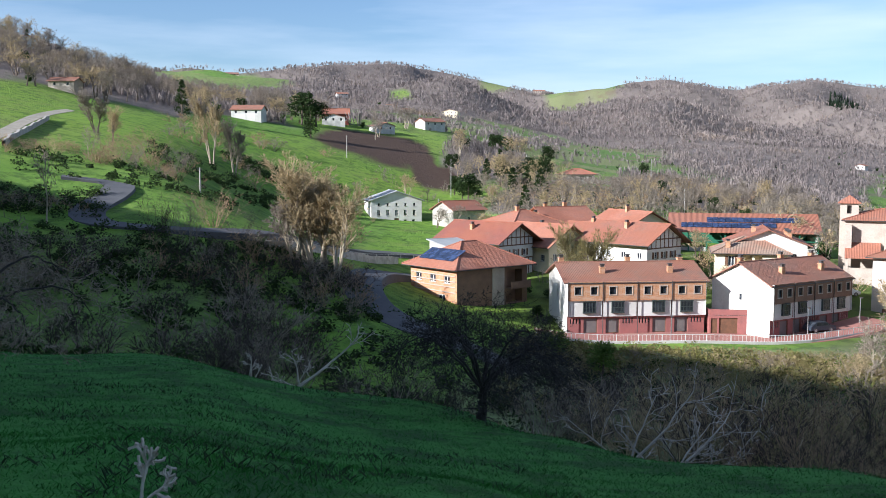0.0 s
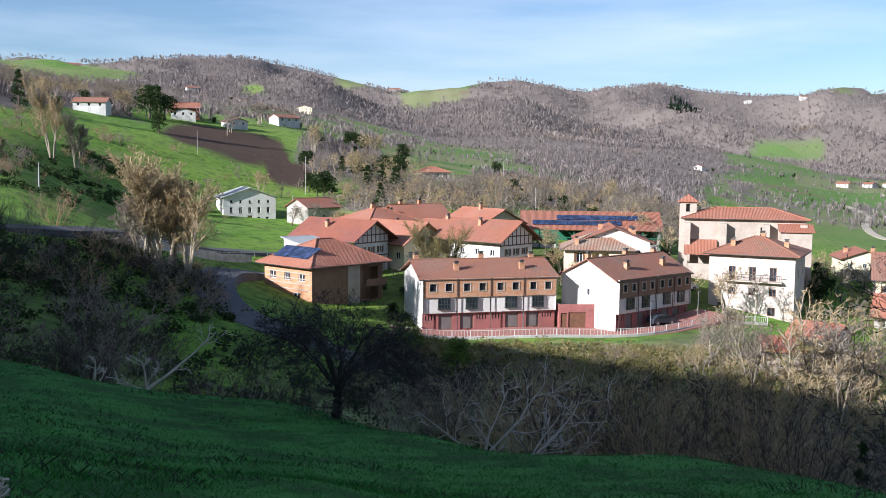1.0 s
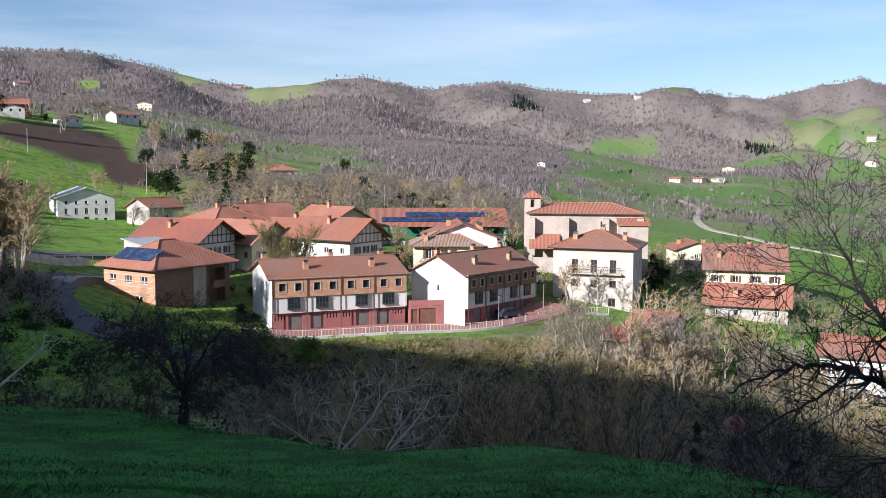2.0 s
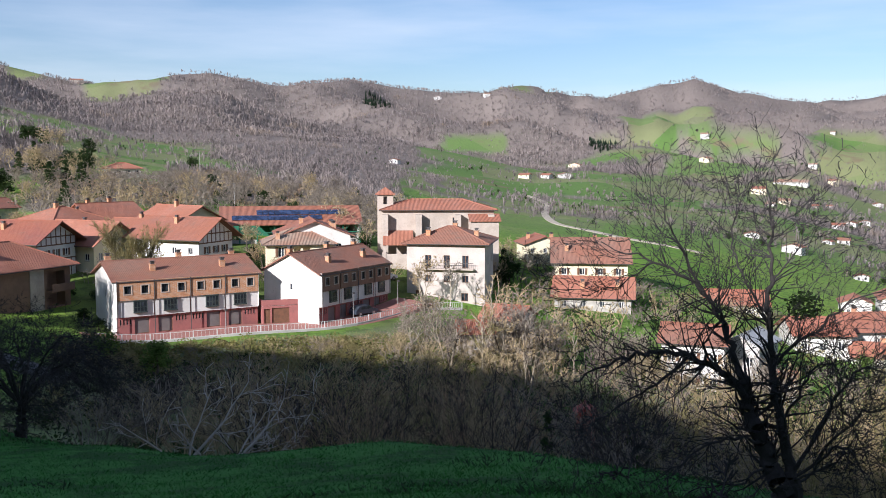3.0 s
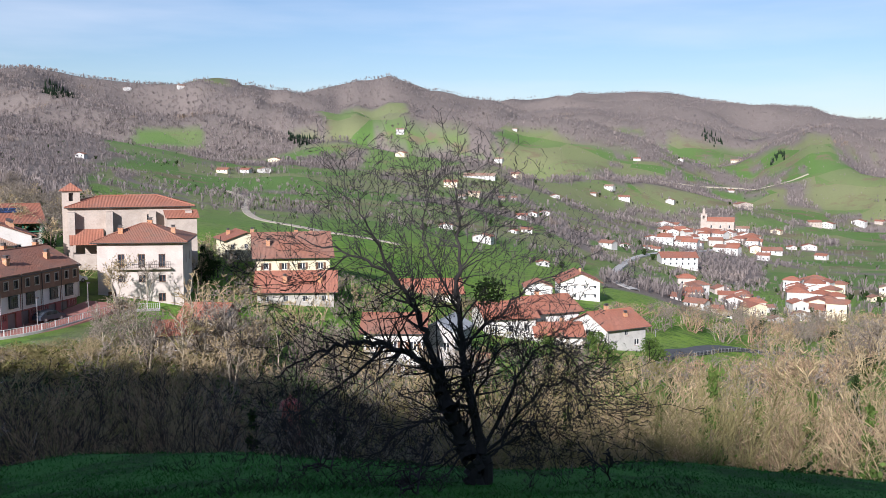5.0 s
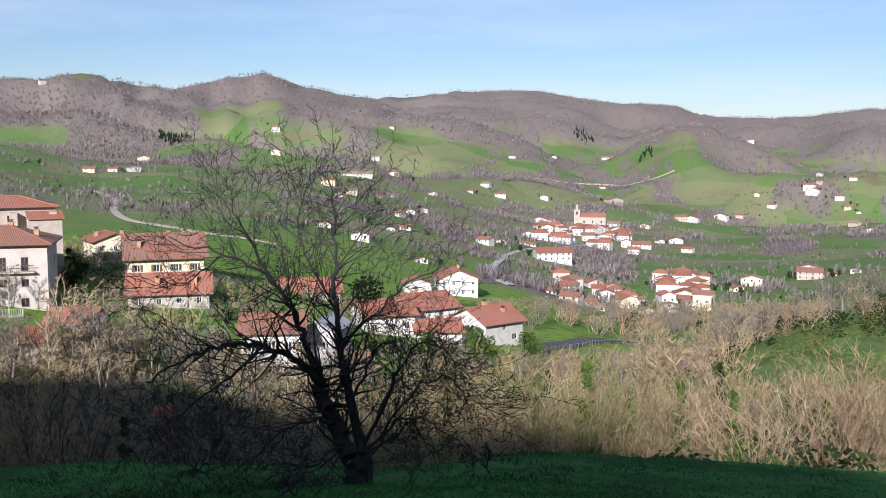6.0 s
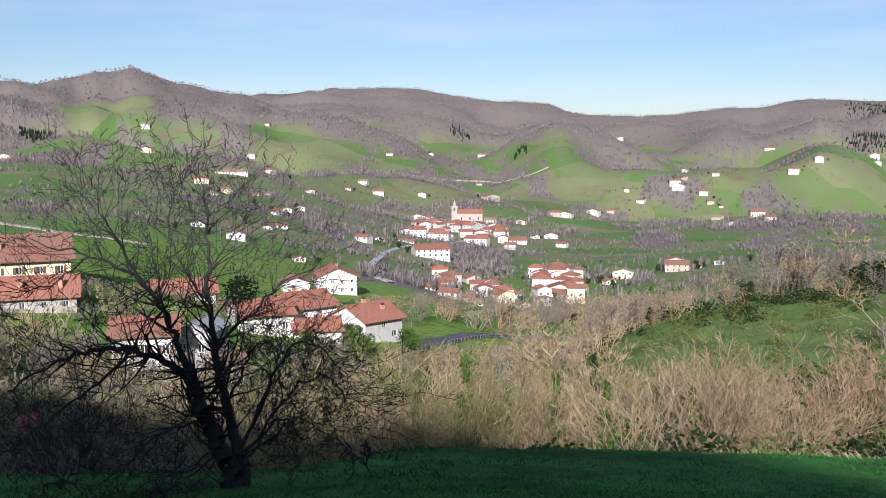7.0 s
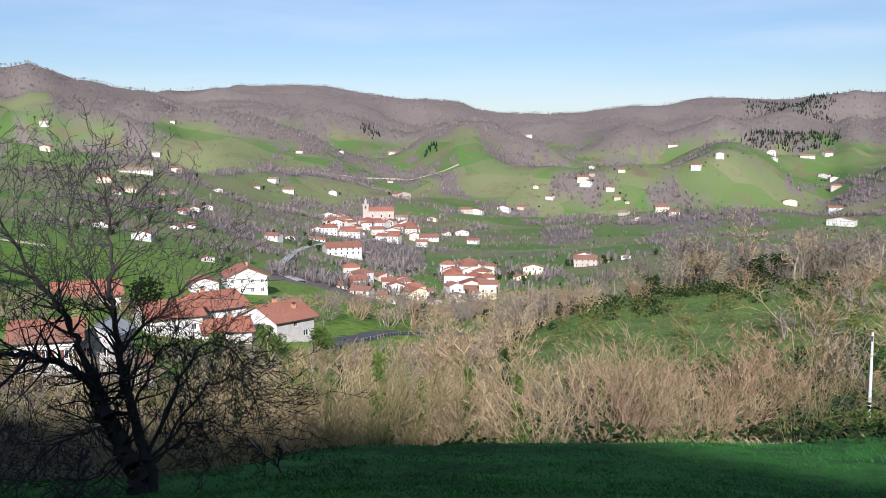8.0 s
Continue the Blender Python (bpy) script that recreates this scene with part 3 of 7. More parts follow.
def wall_with_holes(w, low, high, holes, deep=0.22, peak=None):
    """A wall in the plane y = 0 that faces -y, with its openings cut out and their reveals; peak: (x, z) of a gable."""
    xs = sorted({0.0, w, *[round(c, 3) for u, v, a, b, *_ in holes for c in (u - a / 2, u + a / 2)]})
    zs = sorted({low, high, *[round(c, 3) for u, v, a, b, *_ in holes for c in (v, v + b)]})
    v, f = [], []

    def quad(a, b, c, d):
        k = len(v)
        v.extend((a, b, c, d))
        f.append((k, k + 1, k + 2, k + 3))
    for x0, x1 in zip(xs, xs[1:]):
        for z0, z1 in zip(zs, zs[1:]):
            mx, mz = (x0 + x1) / 2, (z0 + z1) / 2
            if any(abs(mx - h[0]) < h[2] / 2 and h[1] < mz < h[1] + h[3] for h in holes):
                continue
            quad((x0, 0, z0), (x1, 0, z0), (x1, 0, z1), (x0, 0, z1))
    for u, z, a, b, *_ in holes:
        x0, x1, z1 = u - a / 2, u + a / 2, z + b
        quad((x0, 0, z), (x0, deep, z), (x0, deep, z1), (x0, 0, z1))
        quad((x1, deep, z), (x1, 0, z), (x1, 0, z1), (x1, deep, z1))
        quad((x0, 0, z), (x1, 0, z), (x1, deep, z), (x0, deep, z))
        quad((x0, deep, z1), (x1, deep, z1), (x1, 0, z1), (x0, 0, z1))
    if peak:
        k = len(v)
        v += [(0, 0, high), (w, 0, high), (peak[0], 0, peak[1])]
        f.append((k, k + 1, k + 2))
    return v, f


GLAZING = {}


def glazing(kind, a, b):
    """The shared meshes of one size of window: frame bars, pane, and sill."""
    key = (kind, round(a, 2), round(b, 2))
    if key not in GLAZING:
        t = min(0.09, a * 0.09)
        bars = [(-a / 2, 0, 0, -a / 2 + t, 0.06, b), (a / 2 - t, 0, 0, a / 2, 0.06, b), (-a / 2 + t, 0, 0, a / 2 - t, 0.06, t), (-a / 2 + t, 0, b - t, a / 2 - t, 0.06, b)]
        count = {"window": 2, "bay": 4, "small": 1, "door": 1, "garage": 1, "french": 2}[kind]
        for i in range(1, count):
            x = -a / 2 + a * i / count
            bars.append((x - t / 2, 0.002, t, x + t / 2, 0.058, b - t))
        if kind == "bay":
            bars.append((-a / 2 + t, 0.004, b * 0.42, a / 2 - t, 0.055, b * 0.42 + t * 0.8))
        made = []
        for name, data in (("window_frame", boxes(*bars)), ("pane", boxes((-a / 2 + t, 0.03, t, a / 2 - t, 0.04, b - t))), ("window_sill", boxes((-a / 2 - 0.08, -0.3, -0.09, a / 2 + 0.08, -0.12, 0)))):
            me = bpy.data.meshes.new(name)
            me.from_pydata(data[0], [], data[1])
            uv_map(me)
            made.append(me)
        GLAZING[key] = made
    return GLAZING[key]


def with_material(me, material):
    """One mesh per material, shared between alike pieces."""
    key = (me.name, material.name)
    if key not in GLAZING:
        copy = me.copy()
        copy.materials.append(material)
        GLAZING[key] = copy
    return GLAZING[key]


def roof_mesh(kind, w, d, h, rise, over, thick=0.16):
    x, y = w / 2 + over, d / 2 + over
    drop = lambda run: rise * over / run
    if kind == "side":      # ridge along x
        e = h - drop(d / 2)
        a = slab([(-x, -y, e), (x, -y, e), (x, 0, h + rise), (-x, 0, h + rise)], thick)
        b = slab([(x, y, e), (-x, y, e), (-x, 0, h + rise), (x, 0, h + rise)], thick)
        return join(a, b), [((-x, 0, h + rise), (x, 0, h + rise))]
    if kind == "front":     # ridge along y
        e = h - drop(w / 2)
        a = slab([(-x, -y, e), (0, -y, h + rise), (0, y, h + rise), (-x, y, e)], thick)
        b = slab([(x, -y, e), (x, y, e), (0, y, h + rise), (0, -y, h + rise)], thick)
        return join(a, b), [((0, -y, h + rise), (0, y, h + rise))]
    if kind == "shed":
        a = slab([(-x, -y, h), (x, -y, h), (x, y, h + rise), (-x, y, h + rise)], thick)
        return a, []
    e = h - drop(min(w, d) / 2)
    if w >= d:
        r0, r1 = (-(w - d) / 2, 0, h + rise), ((w - d) / 2, 0, h + rise)
        faces = [[(-x, -y, e), (x, -y, e), r1, r0], [(x, y, e), (-x, y, e), r0, r1], [(-x, y, e), (-x, -y, e), r0], [(x, -y, e), (x, y, e), r1]]
    else:
        r0, r1 = (0, -(d - w) / 2, h + rise), (0, (d - w) / 2, h + rise)
        faces = [[(-x, -y, e), (x, -y, e), r0], [(x, y, e), (-x, y, e), r1], [(-x, y, e), (-x, -y, e), r0, r1], [(x, -y, e), (x, y, e), r1, r0]]
    hips = [(r0, r1), ((-x, -y, e), r0), ((x, -y, e), r1 if w >= d else r0), ((x, y, e), r1), ((-x, y, e), r0 if w >= d else r1)]
    return join(*[slab(q, thick) for q in faces]), [h_ for h_ in hips if (Vector(h_[0]) - Vector(h_[1])).length > 0.1]


def rod(a, b, r, sides=6, r2=None):
    """Verts and faces of a round bar from a to b."""
    a, b = Vector(a), Vector(b)
    r2 = r if r2 is None else r2
    t = (b - a).normalized()
    u = t.orthogonal().normalized()
    w = t.cross(u)
    v = []
    for p, q in ((a, r), (b, r2)):
        v += [tuple(p + (u * math.cos(k) + w * math.sin(k)) * q) for k in (2 * math.pi * i / sides for i in range(sides))]
    f = [(i, (i + 1) % sides, (i + 1) % sides + sides, i + sides) for i in range(sides)]
    return v, f + [tuple(range(sides - 1, -1, -1)), tuple(range(sides, 2 * sides))]


def house(label, at, turn, w, d, h, kind="side", rise=2.0, over=0.5, wall=None, roof=None, front=(), left=(), right=(), anchor=(0, 0), chimneys=(), name="house", category="house", group="", frame=None, foot=1.5, shutters=None, simple=False, sills=True):
    """A house whose front faces -y before its turn. at: the ground at the anchor (in halves of width and depth from the middle). Openings: (along, sill height, width, height, kind)."""
    base = new(name)
    m = pose(at[0], at[1], at[2], 0, 0, turn)
    base.matrix_basis = m @ Matrix.Translation((-anchor[0] * w / 2, -anchor[1] * d / 2, 0))
    tagged(base, label, category, group)
    wall, roof, frame = wall or WHITE, roof or TILES, frame or WHITE_WOOD
    sides = (("front", front, w, pose(-w / 2, -d / 2, 0)), ("right", right, d, pose(w / 2, -d / 2, 0, 0, 0, 90)), ("left", left, d, pose(-w / 2, d / 2, 0, 0, 0, -90)), ("back", (), w, pose(w / 2, d / 2, 0, 0, 0, 180)))
    for side, holes, span, m in sides:
        high, peak = h, None
        if (kind == "side" and side in ("left", "right")) or (kind == "front" and side in ("front", "back")):
            peak = (span / 2, h + rise - 0.1)
        if kind == "shed":
            high = h if side == "front" else h + rise if side == "back" else h
            if side == "right":
                peak = (span, h + rise - 0.05)
            if side == "left":
                peak = (0, h + rise - 0.05)
        skin = wall[side] if isinstance(wall, dict) and side in wall else wall["front"] if isinstance(wall, dict) else wall
        part("wall", wall_with_holes(span, -foot, high, holes, peak=peak), skin, base, at=m)
        for u, z, a, b, what in holes:
            if what == "open":
                part("recess", boxes((-a / 2 - 0.05, 1.6, -0.05, a / 2 + 0.05, 1.7, b + 0.05), (-a / 2 - 0.05, 0.2, -0.1, a / 2 + 0.05, 1.7, -0.002), (-a / 2 - 0.05, 0.2, b + 0.002, a / 2 + 0.05, 1.7, b + 0.1), (-a / 2 - 0.1, 0.2, 0, -a / 2 - 0.002, 1.6, b), (a / 2 + 0.002, 0.2, 0, a / 2 + 0.1, 1.6, b)), skin, base, at=m @ pose(u, 0, z))
                continue
            fr, pane, sill = glazing(what, a, b)
            solid = what in ("door", "garage")
            ob = part("door" if what == "door" else "garage_door" if what == "garage" else "window", with_material(fr, WOOD if solid else frame), None, base, at=m @ pose(u, 0.13, z))
            part("panel" if solid else "pane", with_material(pane, WOOD if what == "door" else GARAGE if solid else PANE), None, ob)
            if not solid and not simple and sills:
                part("window_sill", with_material(sill, STONE), None, ob, at=pose(0, 0.1, 0))
            if shutters and what in ("window", "small", "french") and side == "front":
                for s in (-1, 1):
                    x0, x1 = sorted((s * (a / 2 + 0.02), s * (a / 2 + a * 0.46)))
                    part("shutter", boxes((x0, -0.18, 0.02, x1, -0.14, b - 0.02)), shutters, ob)
    shape, ridges = roof_mesh(kind, w, d, h, rise, over)
    top = part("roof", shape, roof, base)
    for a, b in ridges:
        a, b = Vector(a) + Vector((0, 0, 0.02)), Vector(b) + Vector((0, 0, 0.02))
        part("ridge_tiles", rod(a, b, 0.11, 6), roof, top)
    if not simple and kind != "shed":
        x, y = w / 2 + over, d / 2 + over
        run = d / 2 if kind == "side" else w / 2 if kind == "front" else min(w, d) / 2
        e = h - rise * over / run - 0.14
        if kind in ("side", "hip"):
            part("gutter", rod((-x, -y - 0.05, e), (x, -y - 0.05, e), 0.07, 6), DARK_METAL, top)
        if kind == "front" or kind == "hip":
            for s in (-1, 1):
                part("gutter", rod((s * (x + 0.05), -y, e), (s * (x + 0.05), y, e), 0.07, 6), DARK_METAL, top)
    for cx, cy, ch in chimneys:
        run = abs(cy) / (d / 2) if kind == "side" else abs(cx) / (w / 2) if kind == "front" else max(abs(cy) / (d / 2), abs(cx) / (w / 2)) if kind == "hip" else 0.5
        z0 = h + rise * (1 - run)
        stack = part("chimney", boxes((cx - 0.35, cy - 0.3, z0 - 0.5, cx + 0.35, cy + 0.3, z0 + ch), (cx - 0.43, cy - 0.38, z0 + ch, cx + 0.43, cy + 0.38, z0 + ch + 0.1)), BRICK, base)
        part("chimney_cap", boxes((cx - 0.24, cy - 0.2, z0 + ch + 0.1, cx + 0.24, cy + 0.2, z0 + ch + 0.42), (cx - 0.36, cy - 0.32, z0 + ch + 0.42, cx + 0.36, cy + 0.32, z0 + ch + 0.5)), DARK_METAL, stack)
    return base


GARAGE = surface("grey_garage_panel", (0.17, 0.15, 0.14), (0.13, 0.115, 0.11), 0.8, 0.6, 0.1, 14)


def row_of(n, w, sill, a, b, kind="window", inset=0.0):
    """n openings spread evenly over a wall's width."""
    step = (w - 2 * inset) / n
    return [(inset + step * (i + 0.5), sill, a, b, kind) for i in range(n)]


def timbered(base, w, d, h, rise):
    """Exposed posts and beams on the gable front, under the eaves."""
    y = -d / 2 - 0.06
    for z in (2.9, 5.2, h - 0.1):
        part("beam", boxes((-w / 2, y, z, w / 2, y + 0.055, z + 0.2)), WOOD, base)
    for i in range(9):
        x = -w / 2 + w * i / 8
        top = h + rise * (1 - abs(x) / (w / 2)) - 0.35
        part("post", boxes((x - 0.08, y - 0.01, 0.2, x + 0.08, y + 0.05, 2.9)), WOOD, base)
        part("post", boxes((x - 0.08, y - 0.01, 5.4, x + 0.08, y + 0.05, max(5.6, top))), WOOD, base)
    return base


# ---- the village ----
def terrace(label, at, turn, bays, bay, d, h, rise, upper, anchor, name="terraced_houses"):
    """A row of joined three-storey houses: garages below, bay windows over them, a proud top storey with two windows a house."""
    w = bays * bay
    front = []
    for i in range(bays):
        x = i * bay
        flip = i % 2
        g = x + (bay * 0.68 if not flip else bay * 0.32)
        s = x + (bay * 0.24 if not flip else bay * 0.76)
        front.append((g, 0.05, bay * 0.4, 2.1, "garage"))
        front += [(s + k * 0.42, 1.35, 0.22, 0.75, "small") for k in (-1.5, -0.5, 0.5, 1.5)]
    base = house(label, at, turn, w, d, h, "side", rise, 0.55, {"front": RED_PAINT, "left": WHITE, "right": WHITE, "back": WHITE}, TILES_BROWN, front, anchor=anchor, name=name, category="house", foot=2.0, sills=False,
                 left=[(d * 0.5, h * 0.62, 0.5, 0.9, "small")],
                 chimneys=[(bay * (i - bays / 2 + 0.12), -d * 0.3 if i % 2 else d * 0.06, 0.75) for i in range(bays)] + [(bay * (bays / 2 - 0.3), d * 0.05, 0.6)])
    # middle storey, white, with bay windows; top storey proud of it
    z1, z2 = h * 0.335, h * 0.64
    y0 = -d / 2
    for i in range(bays):
        x = -w / 2 + i * bay
        u = bay * (0.6 if i % 2 == 0 else 0.42)
        part("middle_storey", wall_with_holes(bay - 0.16, z1, z2, [(u, z1 + 0.55, bay * 0.36, 1.45, "bay")], 0.1), WHITE, base, "white rendered middle storey", pose(x + 0.08, y0 - 0.35, 0))
        part("underside", boxes((x + 0.08, y0 - 0.35, z1 - 0.06, x + bay - 0.08, y0 + 0.02, z1 - 0.002)), WHITE, base)
        fr, pane, _ = glazing("bay", bay * 0.36, 1.45)
        bw = part("bay_window", with_material(fr, DARK_FRAME), None, base, "dark framed bay window", pose(x + 0.08 + u, y0 - 0.62, z1 + 0.55))
        part("pane", with_material(pane, PANE), None, bw)
        part("bay_sides", boxes((-bay * 0.18, 0.06, 0, -bay * 0.18 + 0.06, 0.3, 1.45), (bay * 0.18 - 0.06, 0.06, 0, bay * 0.18, 0.3, 1.45), (-bay * 0.18 - 0.05, -0.05, -0.1, bay * 0.18 + 0.05, 0.3, -0.002), (-bay * 0.18 - 0.05, -0.05, 1.452, bay * 0.18 + 0.05, 0.3, 1.55)), DARK_FRAME, bw)
        holes = [(bay * 0.28, z2 + 0.75, bay * 0.19, 1.05, "window"), (bay * 0.74, z2 + 0.75, bay * 0.19, 1.05, "window")]
        part("top_storey", wall_with_holes(bay - 0.1, z2, h - 0.1, holes, 0.2), upper, base, "brick faced top storey", pose(x + 0.05, y0 - 0.55, 0))
        part("underside", boxes((x + 0.05, y0 - 0.55, z2 - 0.1, x + bay - 0.05, y0 - 0.3, z2 - 0.002)), upper, base)
        for u2, zz, a, b, _ in holes:
            fr2, pane2, sill2 = glazing("window", a, b)
            ob = part("window", with_material(fr2, DARK_FRAME), None, base, at=pose(x + 0.05 + u2, y0 - 0.43, zz))
            part("pane", with_material(pane2, PANE), None, ob)
            part("surround", boxes((-a / 2 - 0.12, -0.17, -0.12, -a / 2, -0.12, b + 0.12), (a / 2, -0.17, -0.12, a / 2 + 0.12, -0.12, b + 0.12), (-a / 2, -0.17, -0.12, a / 2, -0.12, 0), (-a / 2, -0.17, b, a / 2, -0.12, b + 0.12)), STONE, ob)
        part("downpipe", rod((x, y0 - 0.62, 0.1), (x, y0 - 0.62, h - 0.1), 0.05, 6), DARK_METAL, base)
    for s in (-1, 1):
        part("end_wall", boxes((s * w / 2 - 0.02 * (s > 0) - 0.0, y0 - 0.54, z1, s * w / 2 + 0.02 * (s < 0), y0, h - 0.12)), WHITE, base)
    return base


terrace("row of brick and white terraced houses with red garages", (16.9, 129.3, -21.4), 6, 4, 4.85, 11.5, 7.35, 1.95, BRICK, (-1, -1))
terrace("row of grey-brown and white terraced houses with tiled roof", (43.7, 126.7, -21.5), 33, 4, 4.3, 10.0, 7.35, 2.5, BROWN_WALL, (-1, -1))

# the link between the two rows: a red wall with a garage and a roof terrace
link = new("garage_block")
link.matrix_basis = pose(36.6, 130.4, -21.5, 0, 0, -6)
tagged(link, "dull red garage block with roof terrace between terraces", "garage")
part("wall", wall_with_holes(7.4, -1.0, 3.4, [(2.6, 0.02, 2.5, 2.2, "garage"), (0.7, 0.02, 0.9, 2.1, "door")]), RED_PAINT, link, at=pose(0, 0, 0))
part("wall", wall_with_holes(6.0, -1.0, 3.4, []), RED_PAINT, link, at=pose(0, 6.0, 0, 0, 0, -90))
part("wall", wall_with_holes(6.0, -1.0, 3.4, []), RED_PAINT, link, at=pose(7.4, 0, 0, 0, 0, 90))
part("terrace_floor", boxes((0.0, 0.0, 2.5, 7.4, 6.0, 2.6)), CONCRETE, link)
for gx, ga, gb, gk in ((2.6, 2.5, 2.2, "garage"), (0.7, 0.9, 2.1, "door")):
    fr, pane, _ = glazing(gk, ga, gb)
    ob = part(gk + "_leaf", with_material(fr, WOOD), None, link, at=pose(gx, 0.12, 0.02))
    part("panel", with_material(pane, WOOD), None, ob)

# hipped brick building with solar panels
brick_house = house("brown brick building with hipped tiled roof and solar panels", (2.0, 137.0, -19.5), 39, 14.0, 11.0, 6.7, "hip", 2.9, 1.0, {"front": BROWN_WALL, "left": BRICK}, TILES_BRIGHT, anchor=(-1, -1), foot=3, name="brick_building", category="building",
      front=[(7.6, 4.2, 0.9, 0.9, "small"), (11.4, 0.4, 3.2, 5.0, "open")], left=[(2.0, 3.9, 1.4, 1.1, "window"), (5.4, 3.9, 1.4, 1.1, "window"), (8.7, 3.9, 1.4, 1.1, "window"), (3.0, 0.9, 1.6, 1.3, "window"), (7.5, 0.9, 1.6, 1.3, "window")])
part("stone_panel", boxes((-0.2, -5.62, -0.5, 2.2, -5.504, 6.1)), STONE, brick_house, "pale stone panel with round window")
part("balcony", boxes((2.7, -6.6, 2.6, 6.8, -5.5, 2.8), (2.7, -6.6, 2.8, 6.8, -6.5, 3.7)), BROWN_WALL, brick_house)
for i in range(4):
    part("timber_louvre", boxes((-7.12, -5.2, 2.6 + i * 0.8, -7.004, 5.2, 2.75 + i * 0.8)), STONE, brick_house)
slope = math.atan2(2.9, 5.5)
for i in range(5):
    part("solar_panel", boxes((-0.78, -1.5, 0, 0.78, 1.5, 0.05)), SOLAR, brick_house, at=pose(-5.0, 3.6 - i * 1.62, 0) @ Matrix.Translation((0, 0, 6.7 + 2.9 * (2.0 / 5.5) + 0.08)) @ pose(0, 0, 0, 0, -math.degrees(slope), 0) @ pose(0, 0, 0, 0, 0, 90))

timbered(house("white timbered house with dark red roof and wide eaves", (9.4, 161.5, -17.4), 45, 9.0, 13.5, 6.6, "front", 2.5, 1.4, WHITE, TILES_DARK, anchor=(-1, -1), foot=2.5, shutters=WOOD,
      front=row_of(3, 9, 3.4, 0.9, 1.2, inset=1) + row_of(2, 9, 0.8, 1.0, 1.3, inset=1), left=row_of(4, 13.5, 3.5, 0.9, 1.1), chimneys=[(-2.2, 1.5, 0.7)]), 9.0, 13.5, 6.6, 2.5)
house("low house with grey sheet roof", (1.5, 152.5, -17.6), 30, 5.0, 6.0, 6.6, "shed", 0.8, 0.4, GREY_STONE, SLATE, foot=2.5, front=row_of(2, 5, 3.5, 0.8, 0.9))
timbered(house("white timbered house with red tiled roof and wide eaves", (33.9, 158.4, -17.6), 40, 9.2, 13.5, 6.8, "front", 2.6, 1.4, WHITE, TILES, anchor=(-1, -1), foot=2.5, shutters=WOOD,
      front=row_of(3, 9.2, 3.5, 0.9, 1.2, inset=1) + row_of(3, 9.2, 0.8, 1.0, 1.3, inset=1), left=row_of(4, 13.5, 3.5, 0.9, 1.1), chimneys=[(-1.6, 0.0, 0.8)]), 9.2, 13.5, 6.8, 2.6)
house("cream house with red tiled roof and open gallery", (18.4, 174.0, -16.6), 40, 10.0, 12.0, 4.7, "front", 3.0, 1.2, CREAM, TILES_BRIGHT, foot=2, front=row_of(3, 10, 1.4, 1.0, 1.3), left=row_of(4, 12, 1.4, 1.0, 1.2), chimneys=[(1.5, 2, 0.8)])
house("white house with bright red hipped roof", (15.8, 192.0, -15.4), 32, 13.0, 12.0, 5.6, "hip", 2.6, 1.0, WHITE, TILES_BRIGHT, foot=2, front=row_of(4, 13, 2.6, 1.0, 1.2), left=row_of(3, 12, 2.6, 1.0, 1.2), chimneys=[(-1.0, 0.2, 0.9), (3.5, 0.0, 0.7)])
house("white house with bright red roof and small dormer", (24.5, 200.0, -14.6), 25, 11.0, 10.0, 5.2, "side", 2.4, 1.0, CREAM, TILES_BRIGHT, foot=2, front=row_of(4, 11, 2.6, 1.0, 1.2), chimneys=[(1.2, 0.3, 0.9), (-3.5, 0.3, 0.7)])
house("cream house with bright red tiled roof", (37.5, 192.0, -15.4), 28, 10.0, 12.0, 5.6, "front", 2.4, 1.0, CREAM, TILES_BRIGHT, foot=2, front=row_of(3, 10, 2.6, 1.0, 1.2), left=row_of(4, 12, 2.6, 1.0, 1.2), chimneys=[(-0.4, 0.3, 0.9)])
house("white house with red tiled roof among village houses", (28.0, 178.0, -16.4), 38, 9.0, 11.0, 5.0, "front", 2.4, 1.1, WHITE, TILES, foot=2, front=row_of(3, 9, 2.6, 1.0, 1.2), left=row_of(3, 11, 2.6, 1.0, 1.2), chimneys=[(0.4, 0.3, 0.9)])

# covered pelota court: tiled roof on green trusses, with solar panels
court = new("covered_court")
court.matrix_basis = pose(61.2, 196.0, -15.6, 0, 0, -14)
tagged(court, "covered ball court with green steel trusses and solar roof", "sports hall")
shape, ridges = roof_mesh("side", 28.0, 15.0, 4.3, 3.1, 0.6, 0.22)
court_roof = part("roof", shape, TILES, court)
for i in range(9):
    x = -14 + i * 3.5
    part("column", boxes((x - 0.14, -7.4, 0, x + 0.14, -7.12, 4.2)), GREEN_METAL, court)
for z in (2.2, 4.05):
    part("truss_chord", boxes((-14, -7.36, z, 14, -7.16, z + 0.18)), GREEN_METAL, court)
for i in range(16):
    x = -14 + i * 1.75
    a, b = ((x, -7.26, 2.3), (x + 1.75, -7.26, 4.1))
    if i % 2:
        a, b = (a[0], a[1], b[2]), (b[0], b[1], a[2])
    part("truss_brace", rod(a, b, 0.07, 5), GREEN_METAL, court)
part("wall", boxes((-14, 6.8, -1, 14, 7.2, 4.4)), GREEN_METAL, court, "green painted back wall")
part("wall", boxes((13.6, -7.0, -1, 14, 6.8, 4.3)), WHITE, court)
part("low_wall", boxes((-14, -7.1, -1, 13.6, -6.9, 0.9)), GREY_STONE, court)
tilt = math.degrees(math.atan2(3.1, 7.5))
